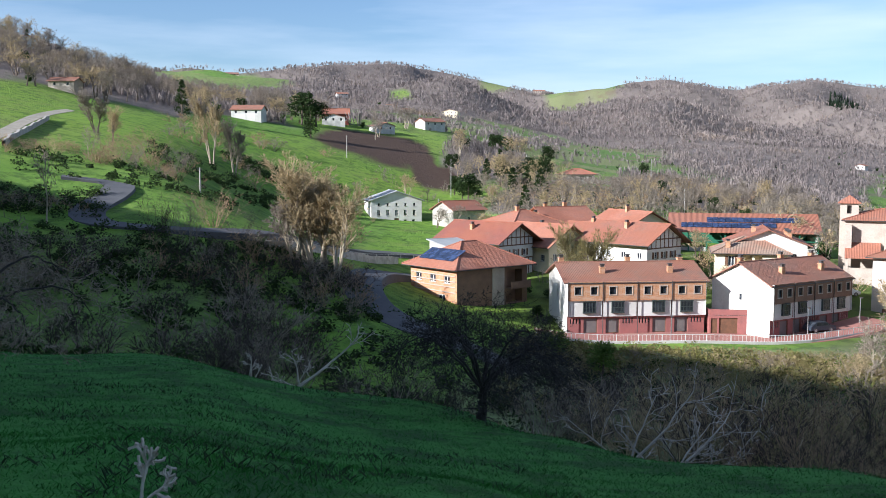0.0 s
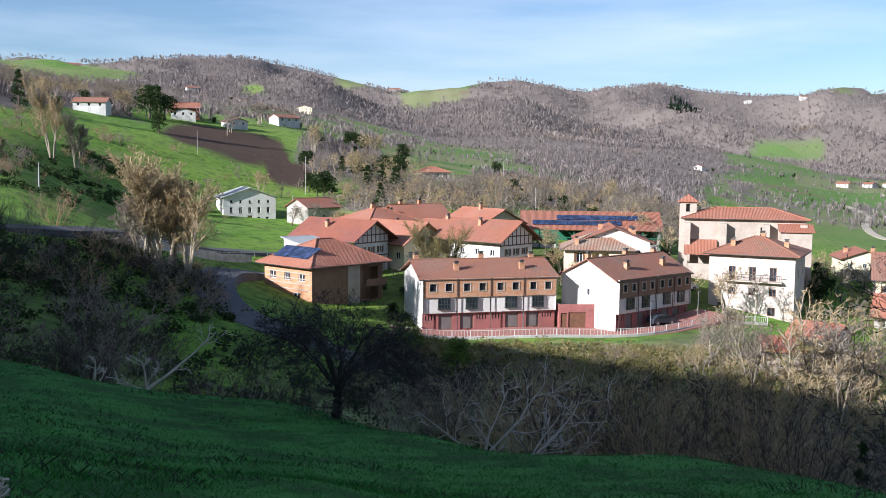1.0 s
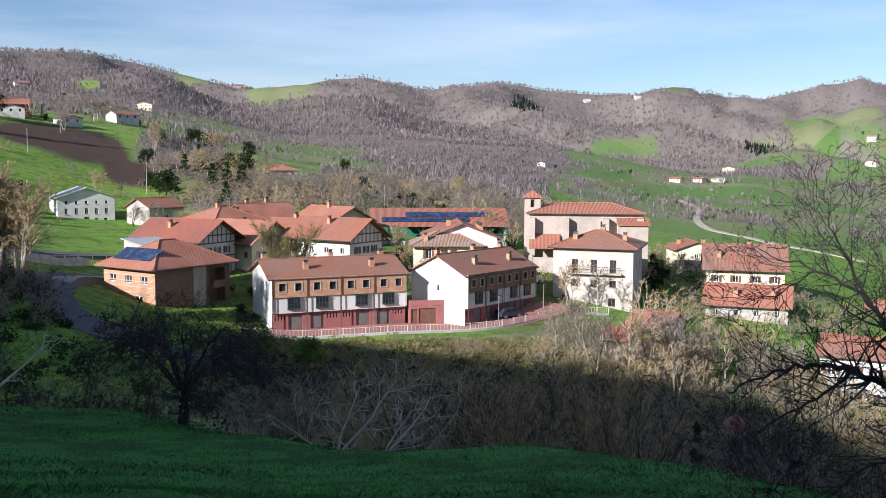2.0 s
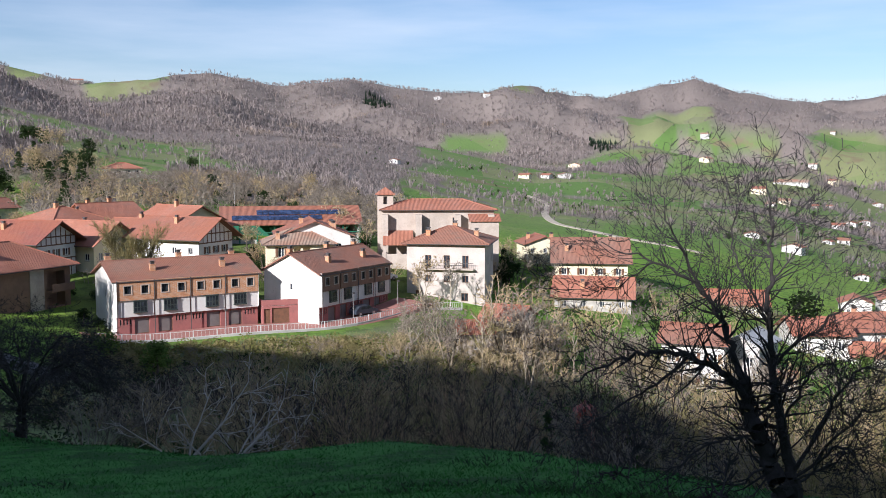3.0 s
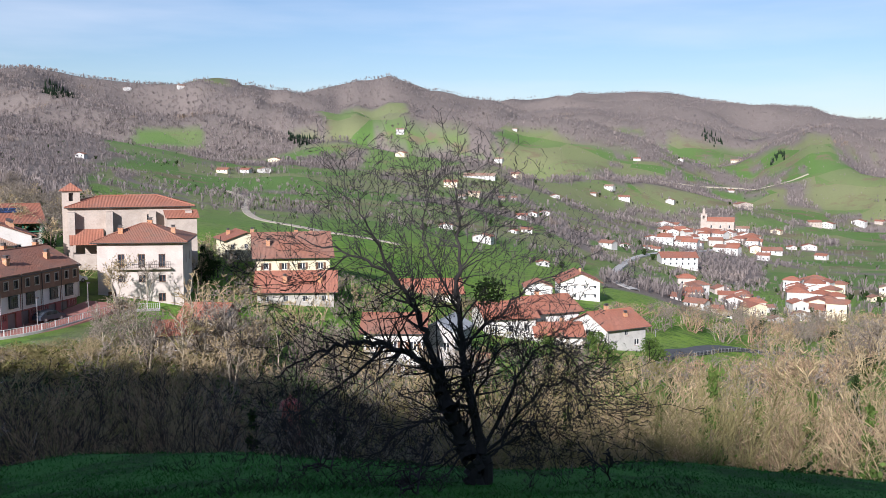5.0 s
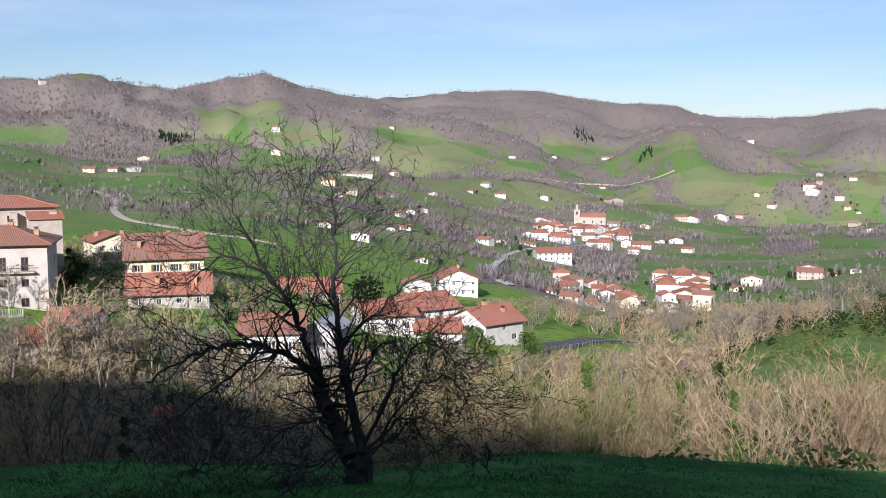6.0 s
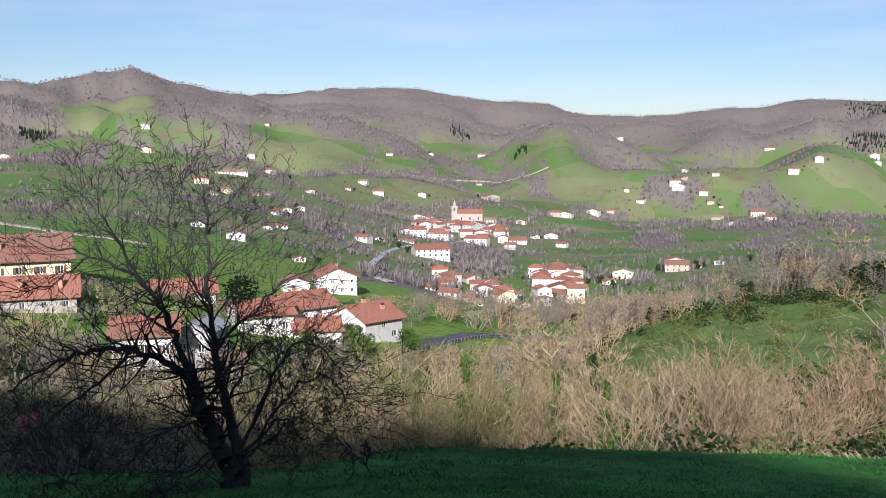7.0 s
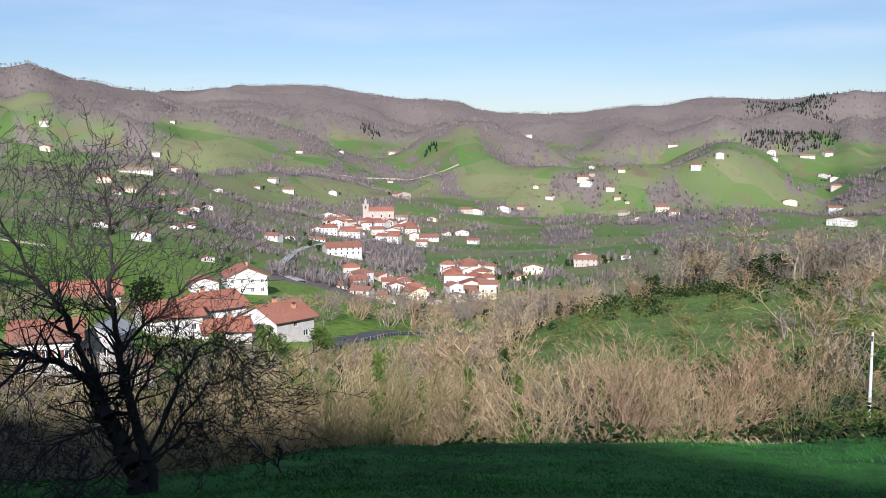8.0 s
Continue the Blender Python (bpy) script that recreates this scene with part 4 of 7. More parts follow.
for r in range(2):
    for i in range(15):
        x = (-11.4 if r == 0 else -6.4) + i * 1.22
        part("solar_panel", boxes((-0.58, -1.05, 0, 0.58, 1.05, 0.05)), SOLAR, court_roof, at=pose(x, -5.5 + r * 2.3, 0) @ Matrix.Translation((0, 0, 4.3 + 3.1 * (1 - (5.5 - r * 2.3) / 7.5) + 0.12)) @ pose(0, 0, 0, tilt, 0, 0))

house("cream house with weathered grey tiled roof", (49.4, 152.6, -16.8), -14, 11.0, 9.0, 4.7, "hip", 2.0, 0.7, CREAM, TILES_GREY, anchor=(0, -1), foot=3, front=[(2.4, 2.2, 1.0, 1.7, "french"), (5.0, 2.2, 1.2, 1.7, "open"), (6.6, 2.2, 1.2, 1.7, "open"), (9.3, 2.2, 1.3, 1.4, "open")], shutters=WOOD, chimneys=[(-3.6, -3.3, 0.8)])
house("white house with red tiled roof and stepped chimneys", (54.5, 161.5, -17.0), -14, 12.0, 13.0, 5.9, "front", 2.3, 0.7, WHITE, TILES, foot=3, front=row_of(3, 12, 3.0, 1.0, 1.3), right=row_of(4, 13, 3.0, 1.0, 1.3), chimneys=[(3.4, -4.2, 0.6), (3.4, -2.6, 0.6), (3.4, -1.0, 0.6), (3.4, 0.8, 0.6), (-2.0, -1.0, 0.8)])

# the village church: a long nave with buttresses, a porch and a small bell tower
church = house("sandstone church with red tiled roof and small bell tower", (66.8, 158.5, -17.4), -23, 20.0, 10.5, 10.2, "hip", 1.5, 0.6, STONE, TILES_BRIGHT, anchor=(-1, -1), name="church", category="church", foot=3,
               front=[(13.0, 6.0, 0.9, 2.6, "small")], frame=DARK_FRAME)
for x in (-9.6, -3.6, 3.4, 9.4):
    part("buttress", boxes((x - 0.55, -6.9, -2, x + 0.55, -5.24, 9.2)), STONE, church)
part("sacristy", boxes((5.6, -8.3, -2, 10.6, -5.242, 8.2)), STONE, church)
part("sacristy_roof", slab([(5.3, -8.7, 8.2), (11.0, -8.7, 8.2), (11.0, -5.3, 9.3), (5.3, -5.3, 9.3)], 0.15), TILES_BRIGHT, church)
tower = part("bell_tower", wall_with_holes(2.9, -19 + 16, 13.0, [(1.45, 10.9, 0.7, 1.4, "small")], 0.5), STONE, church, at=pose(-11.0, -2.6, 0))
part("tower_wall", wall_with_holes(2.9, -3, 13.0, []), STONE, tower, at=pose(0, 2.9, 0, 0, 0, -90))
part("tower_wall", wall_with_holes(2.9, -3, 13.0, [(1.45, 10.9, 0.7, 1.4, "small")], 0.5), STONE, tower, at=pose(2.9, 0, 0, 0, 0, 90))
part("tower_wall", wall_with_holes(2.9, -3, 13.0, []), STONE, tower, at=pose(2.9, 2.9, 0, 0, 0, 180))
# dark block added inside the tower so the belfry openings look shaded
part("belfry_dark", boxes((0.6, 0.6, 10.5, 2.3, 2.3, 12.6)), DARK_METAL, tower)
shape, _ = roof_mesh("hip", 2.9, 2.9, 13.0, 1.0, 0.4, 0.12)
part("tower_roof", shape, TILES_BRIGHT, tower, at=pose(1.45, 1.45, 0))
part("tower_cross", join(rod((1.45, 1.45, 13.9), (1.45, 1.45, 15.2), 0.04), rod((1.15, 1.45, 14.8), (1.75, 1.45, 14.8), 0.04)), DARK_METAL, tower)
part("porch_roof", slab([(-10.0, -9.4, 4.1), (-4.6, -9.4, 4.1), (-4.6, -5.3, 6.3), (-10.0, -5.3, 6.3)], 0.15), TILES_BRIGHT, church)
for x in (-9.7, -4.9):
    part("porch_post", boxes((x - 0.25, -9.2, -2, x + 0.25, -8.7, 4.0)), STONE, church)
part("porch_wall", boxes((-9.45, -9.1, -2, -5.15, -8.8, 2.4)), STONE, church)

# the tall house below it
hall = house("tall pale stone house with hipped brown roof and balcony", (62.9, 139.4, -20.6), -36, 12.6, 11.5, 9.2, "hip", 2.1, 0.8, PINK_WALL, TILES_BROWN, anchor=(-1, -1), name="manor_house", foot=3,
             front=[(3.5, 5.0, 1.0, 2.0, "french"), (6.5, 5.0, 1.0, 2.0, "french"), (9.5, 5.0, 1.0, 2.0, "french"), (3.5, 2.7, 1.0, 1.1, "window"), (6.5, 2.7, 1.0, 1.1, "window"), (9.5, 2.7, 1.0, 1.1, "window"), (9.4, -0.3, 1.1, 1.3, "window"), (2.0, -0.3, 1.1, 1.6, "door")],
             right=[(4.0, 5.4, 0.8, 1.2, "window"), (8.5, 5.4, 0.8, 1.2, "window")], frame=WOOD, chimneys=[(-3.2, -3.4, 0.7), (4.4, -1.5, 0.8), (0.6, 0.6, 0.6)])
balcony = part("balcony", boxes((-4.0, -6.75, 4.75, 4.6, -5.752, 4.95)), STONE, hall)
part("balcony_rail", boxes((-4.0, -6.74, 5.85, 4.6, -6.68, 5.92)), DARK_METAL, balcony)
for i in range(30):
    part("baluster", boxes((-3.98 + i * 0.294, -6.73, 4.95, -3.95 + i * 0.294, -6.70, 5.85)), DARK_METAL, balcony)

house("low white house with red roof beside the church", (83.5, 162.0, -17.5), -20, 6.0, 9.0, 4.2, "front", 1.8, 0.6, WHITE, TILES, foot=3, chimneys=[(-1.5, -2.5, 0.9), (1.5, -1.0, 0.9)], front=row_of(2, 6, 1.5, 0.9, 1.2))
house("white gabled house beyond the church", (112.1, 177.6, -21.2), -18, 8.5, 9.0, 5.0, "front", 1.5, 0.6, CREAM, TILES, foot=3, front=row_of(3, 8.5, 2.9, 0.8, 1.0) + row_of(2, 8.5, 0.7, 1.0, 1.4), chimneys=[(2.5, 0, 0.9), (-2.5, 1, 0.8)])
house("large cream farmhouse with broad brown tiled roof", (105.2, 148.5, -22.3), -32, 13.6, 14.0, 5.0, "side", 3.7, 0.9, CREAM, TILES_BROWN, anchor=(0, -1), foot=3, front=row_of(4, 13.6, 2.2, 1.0, 1.3) + [(8.5, 0.2, 1.1, 1.7, "door")], shutters=WOOD, chimneys=[(-4.6, -4.0, 0.9), (1.0, 1.0, 0.8), (4.0, 1.0, 0.6)])
house("rubble stone house with red tiled roof", (91.6, 128.8, -25.0), -38, 12.5, 10.0, 4.4, "side", 2.5, 0.7, GREY_STONE, TILES_BRIGHT, anchor=(0, -1), foot=3, front=row_of(4, 12.5, 2.4, 0.8, 1.0), chimneys=[(-1.8, -3.0, 0.9), (4.0, -3.0, 0.9)])
house("small white gabled house among bare trees", (62.9, 107.3, -24.0), -50, 5.2, 6.0, 5.4, "side", 1.3, 0.5, WHITE, TILES_BRIGHT, foot=3, front=row_of(2, 5.2, 2.9, 0.8, 1.0), left=[(3.0, 3.0, 0.9, 1.2, "window")])
house("small stone shed with red tiled roof", (57.1, 105.6, -23.8), -20, 4.2, 4.5, 4.0, "side", 1.2, 0.4, STONE, TILES, foot=3, front=row_of(1, 4.2, 1.8, 0.8, 0.9))
house("white house with brown roof on the lower slope", (82.7, 93.8, -28.0), -45, 7.6, 8.0, 7.2, "side", 1.6, 0.6, WHITE, TILES_BROWN, foot=4, front=row_of(3, 7.6, 4.6, 1.0, 1.2) + row_of(3, 7.6, 1.6, 1.0, 1.2), shutters=WOOD)
house("grey and white house with metal roof", (91.0, 92.7, -28.0), -64, 5.0, 7.0, 6.2, "front", 1.2, 0.4, CONCRETE, SLATE, foot=4, front=row_of(2, 5, 3.4, 0.9, 1.2))
house("small white shed on the lower slope", (88.5, 84.5, -28.0), -50, 3.0, 3.0, 3.2, "side", 0.8, 0.3, WHITE, TILES, foot=4)
house("white house with bright red roof below the orchard", (126.8, 114.6, -31.2), -30, 9.0, 9.5, 4.6, "side", 2.0, 0.7, WHITE, TILES_BRIGHT, foot=3, front=row_of(3, 9, 1.8, 1.0, 1.2))
house("white house with bright red gabled roof on the slope", (142.3, 118.0, -32.6), -18, 9.5, 10.0, 5.0, "side", 2.2, 0.8, WHITE, TILES_BRIGHT, foot=3, front=row_of(3, 9.5, 2.2, 1.0, 1.2), left=row_of(2, 10, 2.2, 0.9, 1.1), chimneys=[(-1.5, 0.3, 0.8)])
house("low red tiled annexe", (132.0, 106.5, -32.4), -40, 8.0, 7.0, 2.8, "side", 1.6, 0.6, WHITE, TILES_BRIGHT, foot=3, chimneys=[(1.0, 0.2, 0.7)])
house("white and grey house with bright red roof by the road", (139.4, 100.8, -33.4), -14, 9.0, 10.0, 4.2, "side", 2.2, 0.8, {"front": CONCRETE, "left": WHITE}, TILES_BRIGHT, anchor=(-1, -1), foot=3, front=[(4.5, 2.4, 0.9, 1.0, "window"), (7.0, 0.4, 1.2, 1.2, "window")], left=row_of(3, 10, 1.7, 1.0, 1.4), chimneys=[(-0.5, 0.3, 0.8), (2.0, -2.2, 0.5)])
house("large white farmhouse with red gabled roof", (229.9, 176.8, -42.6), -44, 12.0, 13.0, 6.2, "front", 2.6, 0.9, WHITE, TILES_BRIGHT, anchor=(0, -1), foot=3, front=row_of(4, 12, 4.0, 0.9, 1.0) + row_of(4, 12, 1.2, 0.9, 1.2), chimneys=[(0.6, -1, 1.0)])
house("low white wing with red roof beside the farmhouse", (221.0, 186.0, -42.0), -44, 8.0, 8.0, 4.6, "front", 1.6, 0.6, WHITE, TILES_BRIGHT, foot=3, front=row_of(2, 8, 1.5, 0.9, 1.1))
house("white house with red roof behind the bare apple tree", (141.0, 148.6, -31.0), -38, 12.0, 9.0, 3.8, "side", 2.2, 0.8, WHITE, TILES_BRIGHT, foot=3, front=row_of(4, 12, 1.6, 1.0, 1.2))
house("tiny red painted wooden hut", (48.9, 69.5, -23.6), -35, 1.7, 2.0, 2.9, "front", 0.5, 0.2, surface("red_hut_boards", (0.55, 0.09, 0.06), (0.45, 0.07, 0.05), 1.0), surface("red_hut_sheet", (0.42, 0.08, 0.07), (0.34, 0.07, 0.06), 1.0), foot=1.5, simple=True, name="hut", category="shed")

# farms on the slope above
house("tall white farmhouse with many small windows", (-12.1, 249.7, -13.9), 14, 13.4, 11.0, 6.6, "front", 2.3, 0.6, WHITE, SLATE, anchor=(0, -1), foot=3, name="farmhouse",
      front=row_of(5, 13.4, 4.9, 0.6, 0.8, "small", 0.8) + row_of(5, 13.4, 2.4, 0.8, 1.5, "window", 0.8) + [(2.2, 0.5, 0.9, 0.8, "small"), (4.4, 0.5, 0.9, 0.9, "small"), (6.7, 0.05, 1.2, 1.7, "door"), (9.0, 0.5, 0.9, 0.9, "small"), (11.2, 0.4, 0.9, 1.0, "small")], right=row_of(3, 11, 2.4, 0.7, 1.0))
house("stone barn with red roof beside the farmhouse", (4.0, 245.0, -14.2), 36, 10.0, 9.0, 4.8, "side", 2.0, 0.6, GREY_STONE, TILES, foot=3, front=row_of(3, 10, 2.0, 0.8, 0.9), left=[(4.5, 3.0, 1.0, 1.4, "open")], name="barn", category="barn")
house("white villa with orange roof on the slope", (45.6, 327.0, -4.2), -2, 11.0, 9.0, 3.1, "hip", 1.6, 0.8, WHITE, TILES_BRIGHT, foot=3, front=row_of(4, 11, 0.9, 1.4, 1.4))

# scattered farms and hamlets: place, width
HAMLET_A = (
    (1122, 1264, 14.2), (756, 848, 12.7), (1354, 1202, 8.4), (753, 718, 34), (813, 719, 10.7), (1189, 1090, 13.6),
    (645, 653, 12.9), (553, 547, 6.5), (588, 567, 9.2), (617, 562, 5), (657, 583, 5), (799, 651, 8.7),
    (922, 693, 6.5), (974, 707, 11.8), (966, 680, 13.3), (1023, 651, 10.2), (1408, 966, 12.0), (1537, 958, 9.3),
    (1787, 984, 25.7), (1391, 775, 8.9), (486, 424, 7.2), (541, 461, 6.9), (589, 490, 7.5), (416, 359, 6.2),
)
HAMLET_B = (
    (398, 353, 5), (344, 352, 6.9), (328, 310, 8.9), (453, 329, 8.7), (487, 341, 5.9), (307, 256, 5),
    (1108, 600, 21.3), (461, 288, 19.8), (898, 578, 18.0), (921, 580, 12.2), (630, 417, 8.5), (639, 401, 7.4),
    (662, 398, 11.9), (805, 491, 13.2), (729, 429, 9.5), (938, 540, 12.1), (852, 476, 13.7), (919, 497, 13.2),
    (716, 397, 13.7), (728, 373, 25.2), (952, 476, 10.4), (525, 350, 5.3), (526, 344, 5.3), (735, 469, 7.4),
)
HAMLET_C = (
    (1159, 531, 16.1), (1172, 520, 18.0), (1322, 542, 18.0), (1347, 524, 12.2), (821, 380, 12.7), (739, 331, 9.1),
    (809, 390, 7.5), (1415, 526, 7.8), (1390, 494, 12.4), (1447, 461, 17.0), (1436, 451, 19.0), (1464, 451, 8.6),
    (1430, 411, 12.6), (1496, 461, 8.8), (1492, 411, 10.8), (1856, 709, 13.9), (2430, 539, 24.4), (1530, 302, 15.3),
    (1571, 275, 13.4), (1841, 232, 18.2), (1799, 218, 10.2), (1907, 174, 26.9), (1938, 141, 16.3), (1821, 136, 17.9),
)
HAMLET_D = (
    (1784, 119, 15.0), (1671, 107, 16.5), (1556, 166, 22.0), (1520, 98, 21.4), (1080, 294, 11.0), (1054, 245, 15.2),
    (984, 216, 11.3), (1409, 395, 10.2), (1403, 377, 6.1), (586, 185, 13.0), (579, 169, 5.1), (591, 159, 6.0),
    (963, 249, 8.4), (944, 54, 23.9), (467, 213, 14.9), (519, 223, 7.9), (367, 200, 5.5), (383, 195, 6.0),
    (348, 173, 5), (391, 176, 11.2), (441, 187, 6.7), (508, 190, 11.5), (474, 185, 5.9), (564, 177, 13.8),
)
HAMLET_E = (
    (307, 183, 7.7), (314, 180, 6.1), (316, 195, 6.9), (374, 175, 7.7), (311, 174, 5.0), (617, 906, 14.3),
    (453, 709, 8.6), (482, 725, 10.2), (420, 691, 9.5), (942, 1925, 15.0), (1023, 1845, 14.8), (289, 663, 6.8),
    (-268, 1215, 23.2), (-103, 986, 11.6), (-51, 919, 6.5), (-28, 740, 6.9), (7, 844, 14.2), (186, 1866, 21.9),
    (29, 470, 5), (95, 334, 5), (-76, 378, 11.9), (-124, 318, 8.9), (-191, 441, 9.9), (-47, 415, 9.8),
)
HAMLET_F = (
    (-26, 412, 8.9), (-6, 458, 11.6),
)


def scatter_farms(places, seed):
    rng = random.Random(seed)
    for x, y, w in places:
        w = max(w, 5.0)
        long = w > 24
        d = min(w * 0.7, 12.0) if not long else 12.0
        h = 2.8 if long else min(w * rng.uniform(0.3, 0.42), 5.6)
        face = -math.degrees(math.atan2(x, y)) + rng.uniform(-35, 35) * (0.3 if long else 1)
        wall = FARM_WHITE if rng.random() < 0.7 else CREAM if rng.random() < 0.6 else STONE
        roof = (TILES_BROWN, TILES, TILES_BROWN, TILES_GREY)[rng.randrange(4)]
        n = max(2, int(w / 3.2))
        front = row_of(n, w, h - 1.7, 1.0, 1.2, "small") + (row_of(n, w, h - 4.2, 1.0, 1.3, "small") if h > 4.6 else [])
        tone = {"dull_white_render": "white", "cream_render": "cream", "sandstone": "stone"}[wall.name]
        house(("long low %s farm building with tiled roof in the valley" if long else "%s farmhouse with tiled roof among green fields") % tone, (x, y, on(x, y)), face, w, d, h, "front" if rng.random() < 0.4 and not long else "side", d * 0.2, 0.5, wall, roof, front, foot=5, simple=True, group="farms in the valley")


scatter_farms(HAMLET_A, 3)
scatter_farms(HAMLET_B, 4)
scatter_farms(HAMLET_C, 5)
scatter_farms(HAMLET_D, 6)
scatter_farms(HAMLET_E, 7)
scatter_farms(HAMLET_F, 8)

def hamlet(az0, az1, d0, d1, count, low, high, tall, seed, label):
    """Houses crowded on a rise, each a little turned from its neighbours."""
    rng = random.Random(seed)
    spots = []
    for _ in range(count * 20):
        az, d = rng.uniform(az0, az1), rng.uniform(d0, d1)
        x, y = d * math.sin(radians(az)), d * math.cos(radians(az))
        if len(spots) >= count or any(math.hypot(x - a, y - b) < r for a, b, r in spots) or math.hypot(x - 868, y - 494) < 22:
            continue
        w = rng.uniform(low, high)
        spots.append((x, y, w * 1.25))
        wall, tone = ((FARM_WHITE, "white"), (FARM_WHITE, "white"), (CREAM, "cream"), (PINK_WALL, "pale pink"))[rng.randrange(4)]
        d2, h = w * rng.uniform(0.7, 0.95), tall * rng.uniform(0.8, 1.25)
        n = max(2, int(w / 2.8))
        front = [o for k in range(max(1, int(h / 2.8))) for o in row_of(n, w, 0.9 + 2.8 * k, 0.9, 1.2, "small")]
        house(label % tone, (x, y, on(x, y)), -az + rng.uniform(-40, 40), w, d2, h, ("side", "front", "hip")[rng.randrange(3)], w * 0.17, 0.5, wall, (TILES_BRIGHT, TILES, TILES_BROWN)[rng.randrange(3)], front, foot=5, simple=True, group="hamlet houses")


hamlet(56.9, 62.8, 745, 985, 36, 8, 14, 5.0, 11, "%s hamlet house with tiled roof below the church")
hamlet(64.3, 67.0, 420, 560, 17, 6.5, 11, 6.5, 12, "%s town house with tiled roof in the valley")
hamlet(57.8, 63.2, 395, 455, 11, 6, 9, 3.6, 13, "%s low house with tiled roof in the valley")
house("long red barn with tiled roof above the ploughed field", (-47.5, 428.0, on(-47.5, 428.0)), 8, 11.0, 9.0, 4.2, "side", 2.2, 0.7, surface("red_barn_boards", (0.36, 0.10, 0.07), (0.27, 0.08, 0.06), 0.8), TILES_BRIGHT, front=row_of(3, 11, 0.8, 1.6, 2.0), foot=4, name="barn", category="barn")
house("long grey barn roof on the bald hilltop", (-275, 1300, on(-275, 1300)), 12, 36, 12, 4.0, "side", 2.4, 0.6, CONCRETE, SLATE, foot=5, simple=True, name="barn", category="barn")

# ---- trees and shrubs ----
def grow(rng, out, p, way, length, radius, level, spec):
    """One branch and all that springs from it, as tapered segments (from, to, radius, radius, level)."""
    steps, wander, lift, kids, spread, ratio = spec[level]
    seg = length / steps
    r = radius
    taper = (0.25 if level < len(spec) - 1 else 0.45) ** (1 / steps)
    spots = []
    for i in range(steps):
        way = (way + Vector((rng.gauss(0, wander), rng.gauss(0, wander), rng.gauss(0, wander) + lift))).normalized()
        q = p + way * seg
        out.append((p, q, r, r * taper, level))
        if i >= steps * 0.2 or level > 0:
            spots.append((q, way, r * taper, (i + 1) / steps))
        p, r = q, r * taper
    if level + 1 < len(spec):
        for k in range(kids):
            q, w, rr, share = spots[min(len(spots) - 1, int(rng.random() ** 0.8 * len(spots)))]
            side = w.orthogonal().normalized()
            side.rotate(Matrix.Rotation(rng.uniform(0, 2 * math.pi), 3, w))
            a = radians(rng.uniform(spread * 0.6, spread * 1.25))
            grow(rng, out, q, (w * math.cos(a) + side * math.sin(a)).normalized(), length * ratio * rng.uniform(0.6, 1.15) * (1.1 - 0.4 * share), max(rr * 0.62, 0.004), level + 1, spec)


def tubes(segments, name, sides_of, least):
    v, f = [], []
    for p, q, r0, r1, level in segments:
        n = sides_of(level)
        if n == 2:      # the finest twigs: slim strips
            u = (q - p).cross(Vector((math.sin(q.x * 9), math.cos(q.y * 7), math.sin(q.z * 8)))).normalized()
            k = len(v)
            v += [p - u * max(r0, least), p + u * max(r0, least), q + u * max(r1, least * 0.7), q - u * max(r1, least * 0.7)]
            f.append((k, k + 1, k + 2, k + 3))
            continue
        t = (q - p).normalized()
        u = t.orthogonal().normalized()
        w = t.cross(u)
        k = len(v)
        for c, r in ((p, max(r0, least)), (q, max(r1, least * 0.7))):
            for i in range(n):
                a = 2 * math.pi * i / n
                v.append(c + (u * math.cos(a) + w * math.sin(a)) * r)
        f += [(k + i, k + (i + 1) % n, k + n + (i + 1) % n, k + n + i) for i in range(n)]
    me = bpy.data.meshes.new(name)
    me.from_pydata(v, [], f)
    return me


def bare_tree_meshes(seed, height, radius, spec, split, least=0.012, stems=1, lean=0.15, first=None):
    rng = random.Random(seed)
    out = []
    for s in range(stems):
        a = rng.uniform(0, 2 * math.pi)
        tip = lean if stems == 1 else lean * 2
        way = Vector((math.cos(a) * tip, math.sin(a) * tip, 1)).normalized()
        foot = Vector((0, 0, -0.4)) if stems == 1 else Vector((math.cos(a) * 0.3, math.sin(a) * 0.3, -0.4))
        grow(rng, out, foot, first or way, height * (0.8 if stems == 1 else rng.uniform(0.65, 0.9)), radius, 0, spec)
    top = max(q.z for _, q, *_ in out)
    k = height / top
    out = [(p * k, q * k, a, b, c) for p, q, a, b, c in out]
    wood = tubes([s for s in out if s[4] <= split], "trunk", lambda lv: 6 if lv == 0 else 3, least)
    twigs = tubes([s for s in out if s[4] > split], "crown", lambda lv: 2, least)
    return wood, twigs


def shrub_mesh(seed, height, stems, spec, least):
    """A many-stemmed bush or sapling clump: stems lean out of one foot, each with a fine twiggy crown."""
    rng = random.Random(seed)
    out = []
    for _ in range(stems):
        a, r = rng.uniform(0, 2 * math.pi), rng.random() ** 0.7
        foot = Vector((math.cos(a) * r * 0.9, math.sin(a) * r * 0.9, -0.3))
        way = Vector((math.cos(a) * r * 0.85, math.sin(a) * r * 0.85, 1.0)).normalized()
        grow(rng, out, foot, way, height * rng.uniform(0.5, 0.95), least * 3.2, 0, spec)
    k = height / max(q.z for _, q, *_ in out)
    out = [(p * k, q * k, r0, r1, lv) for p, q, r0, r1, lv in out]
    return tubes(out, "stems", lambda lv: 3 if lv == 0 else 2, least)


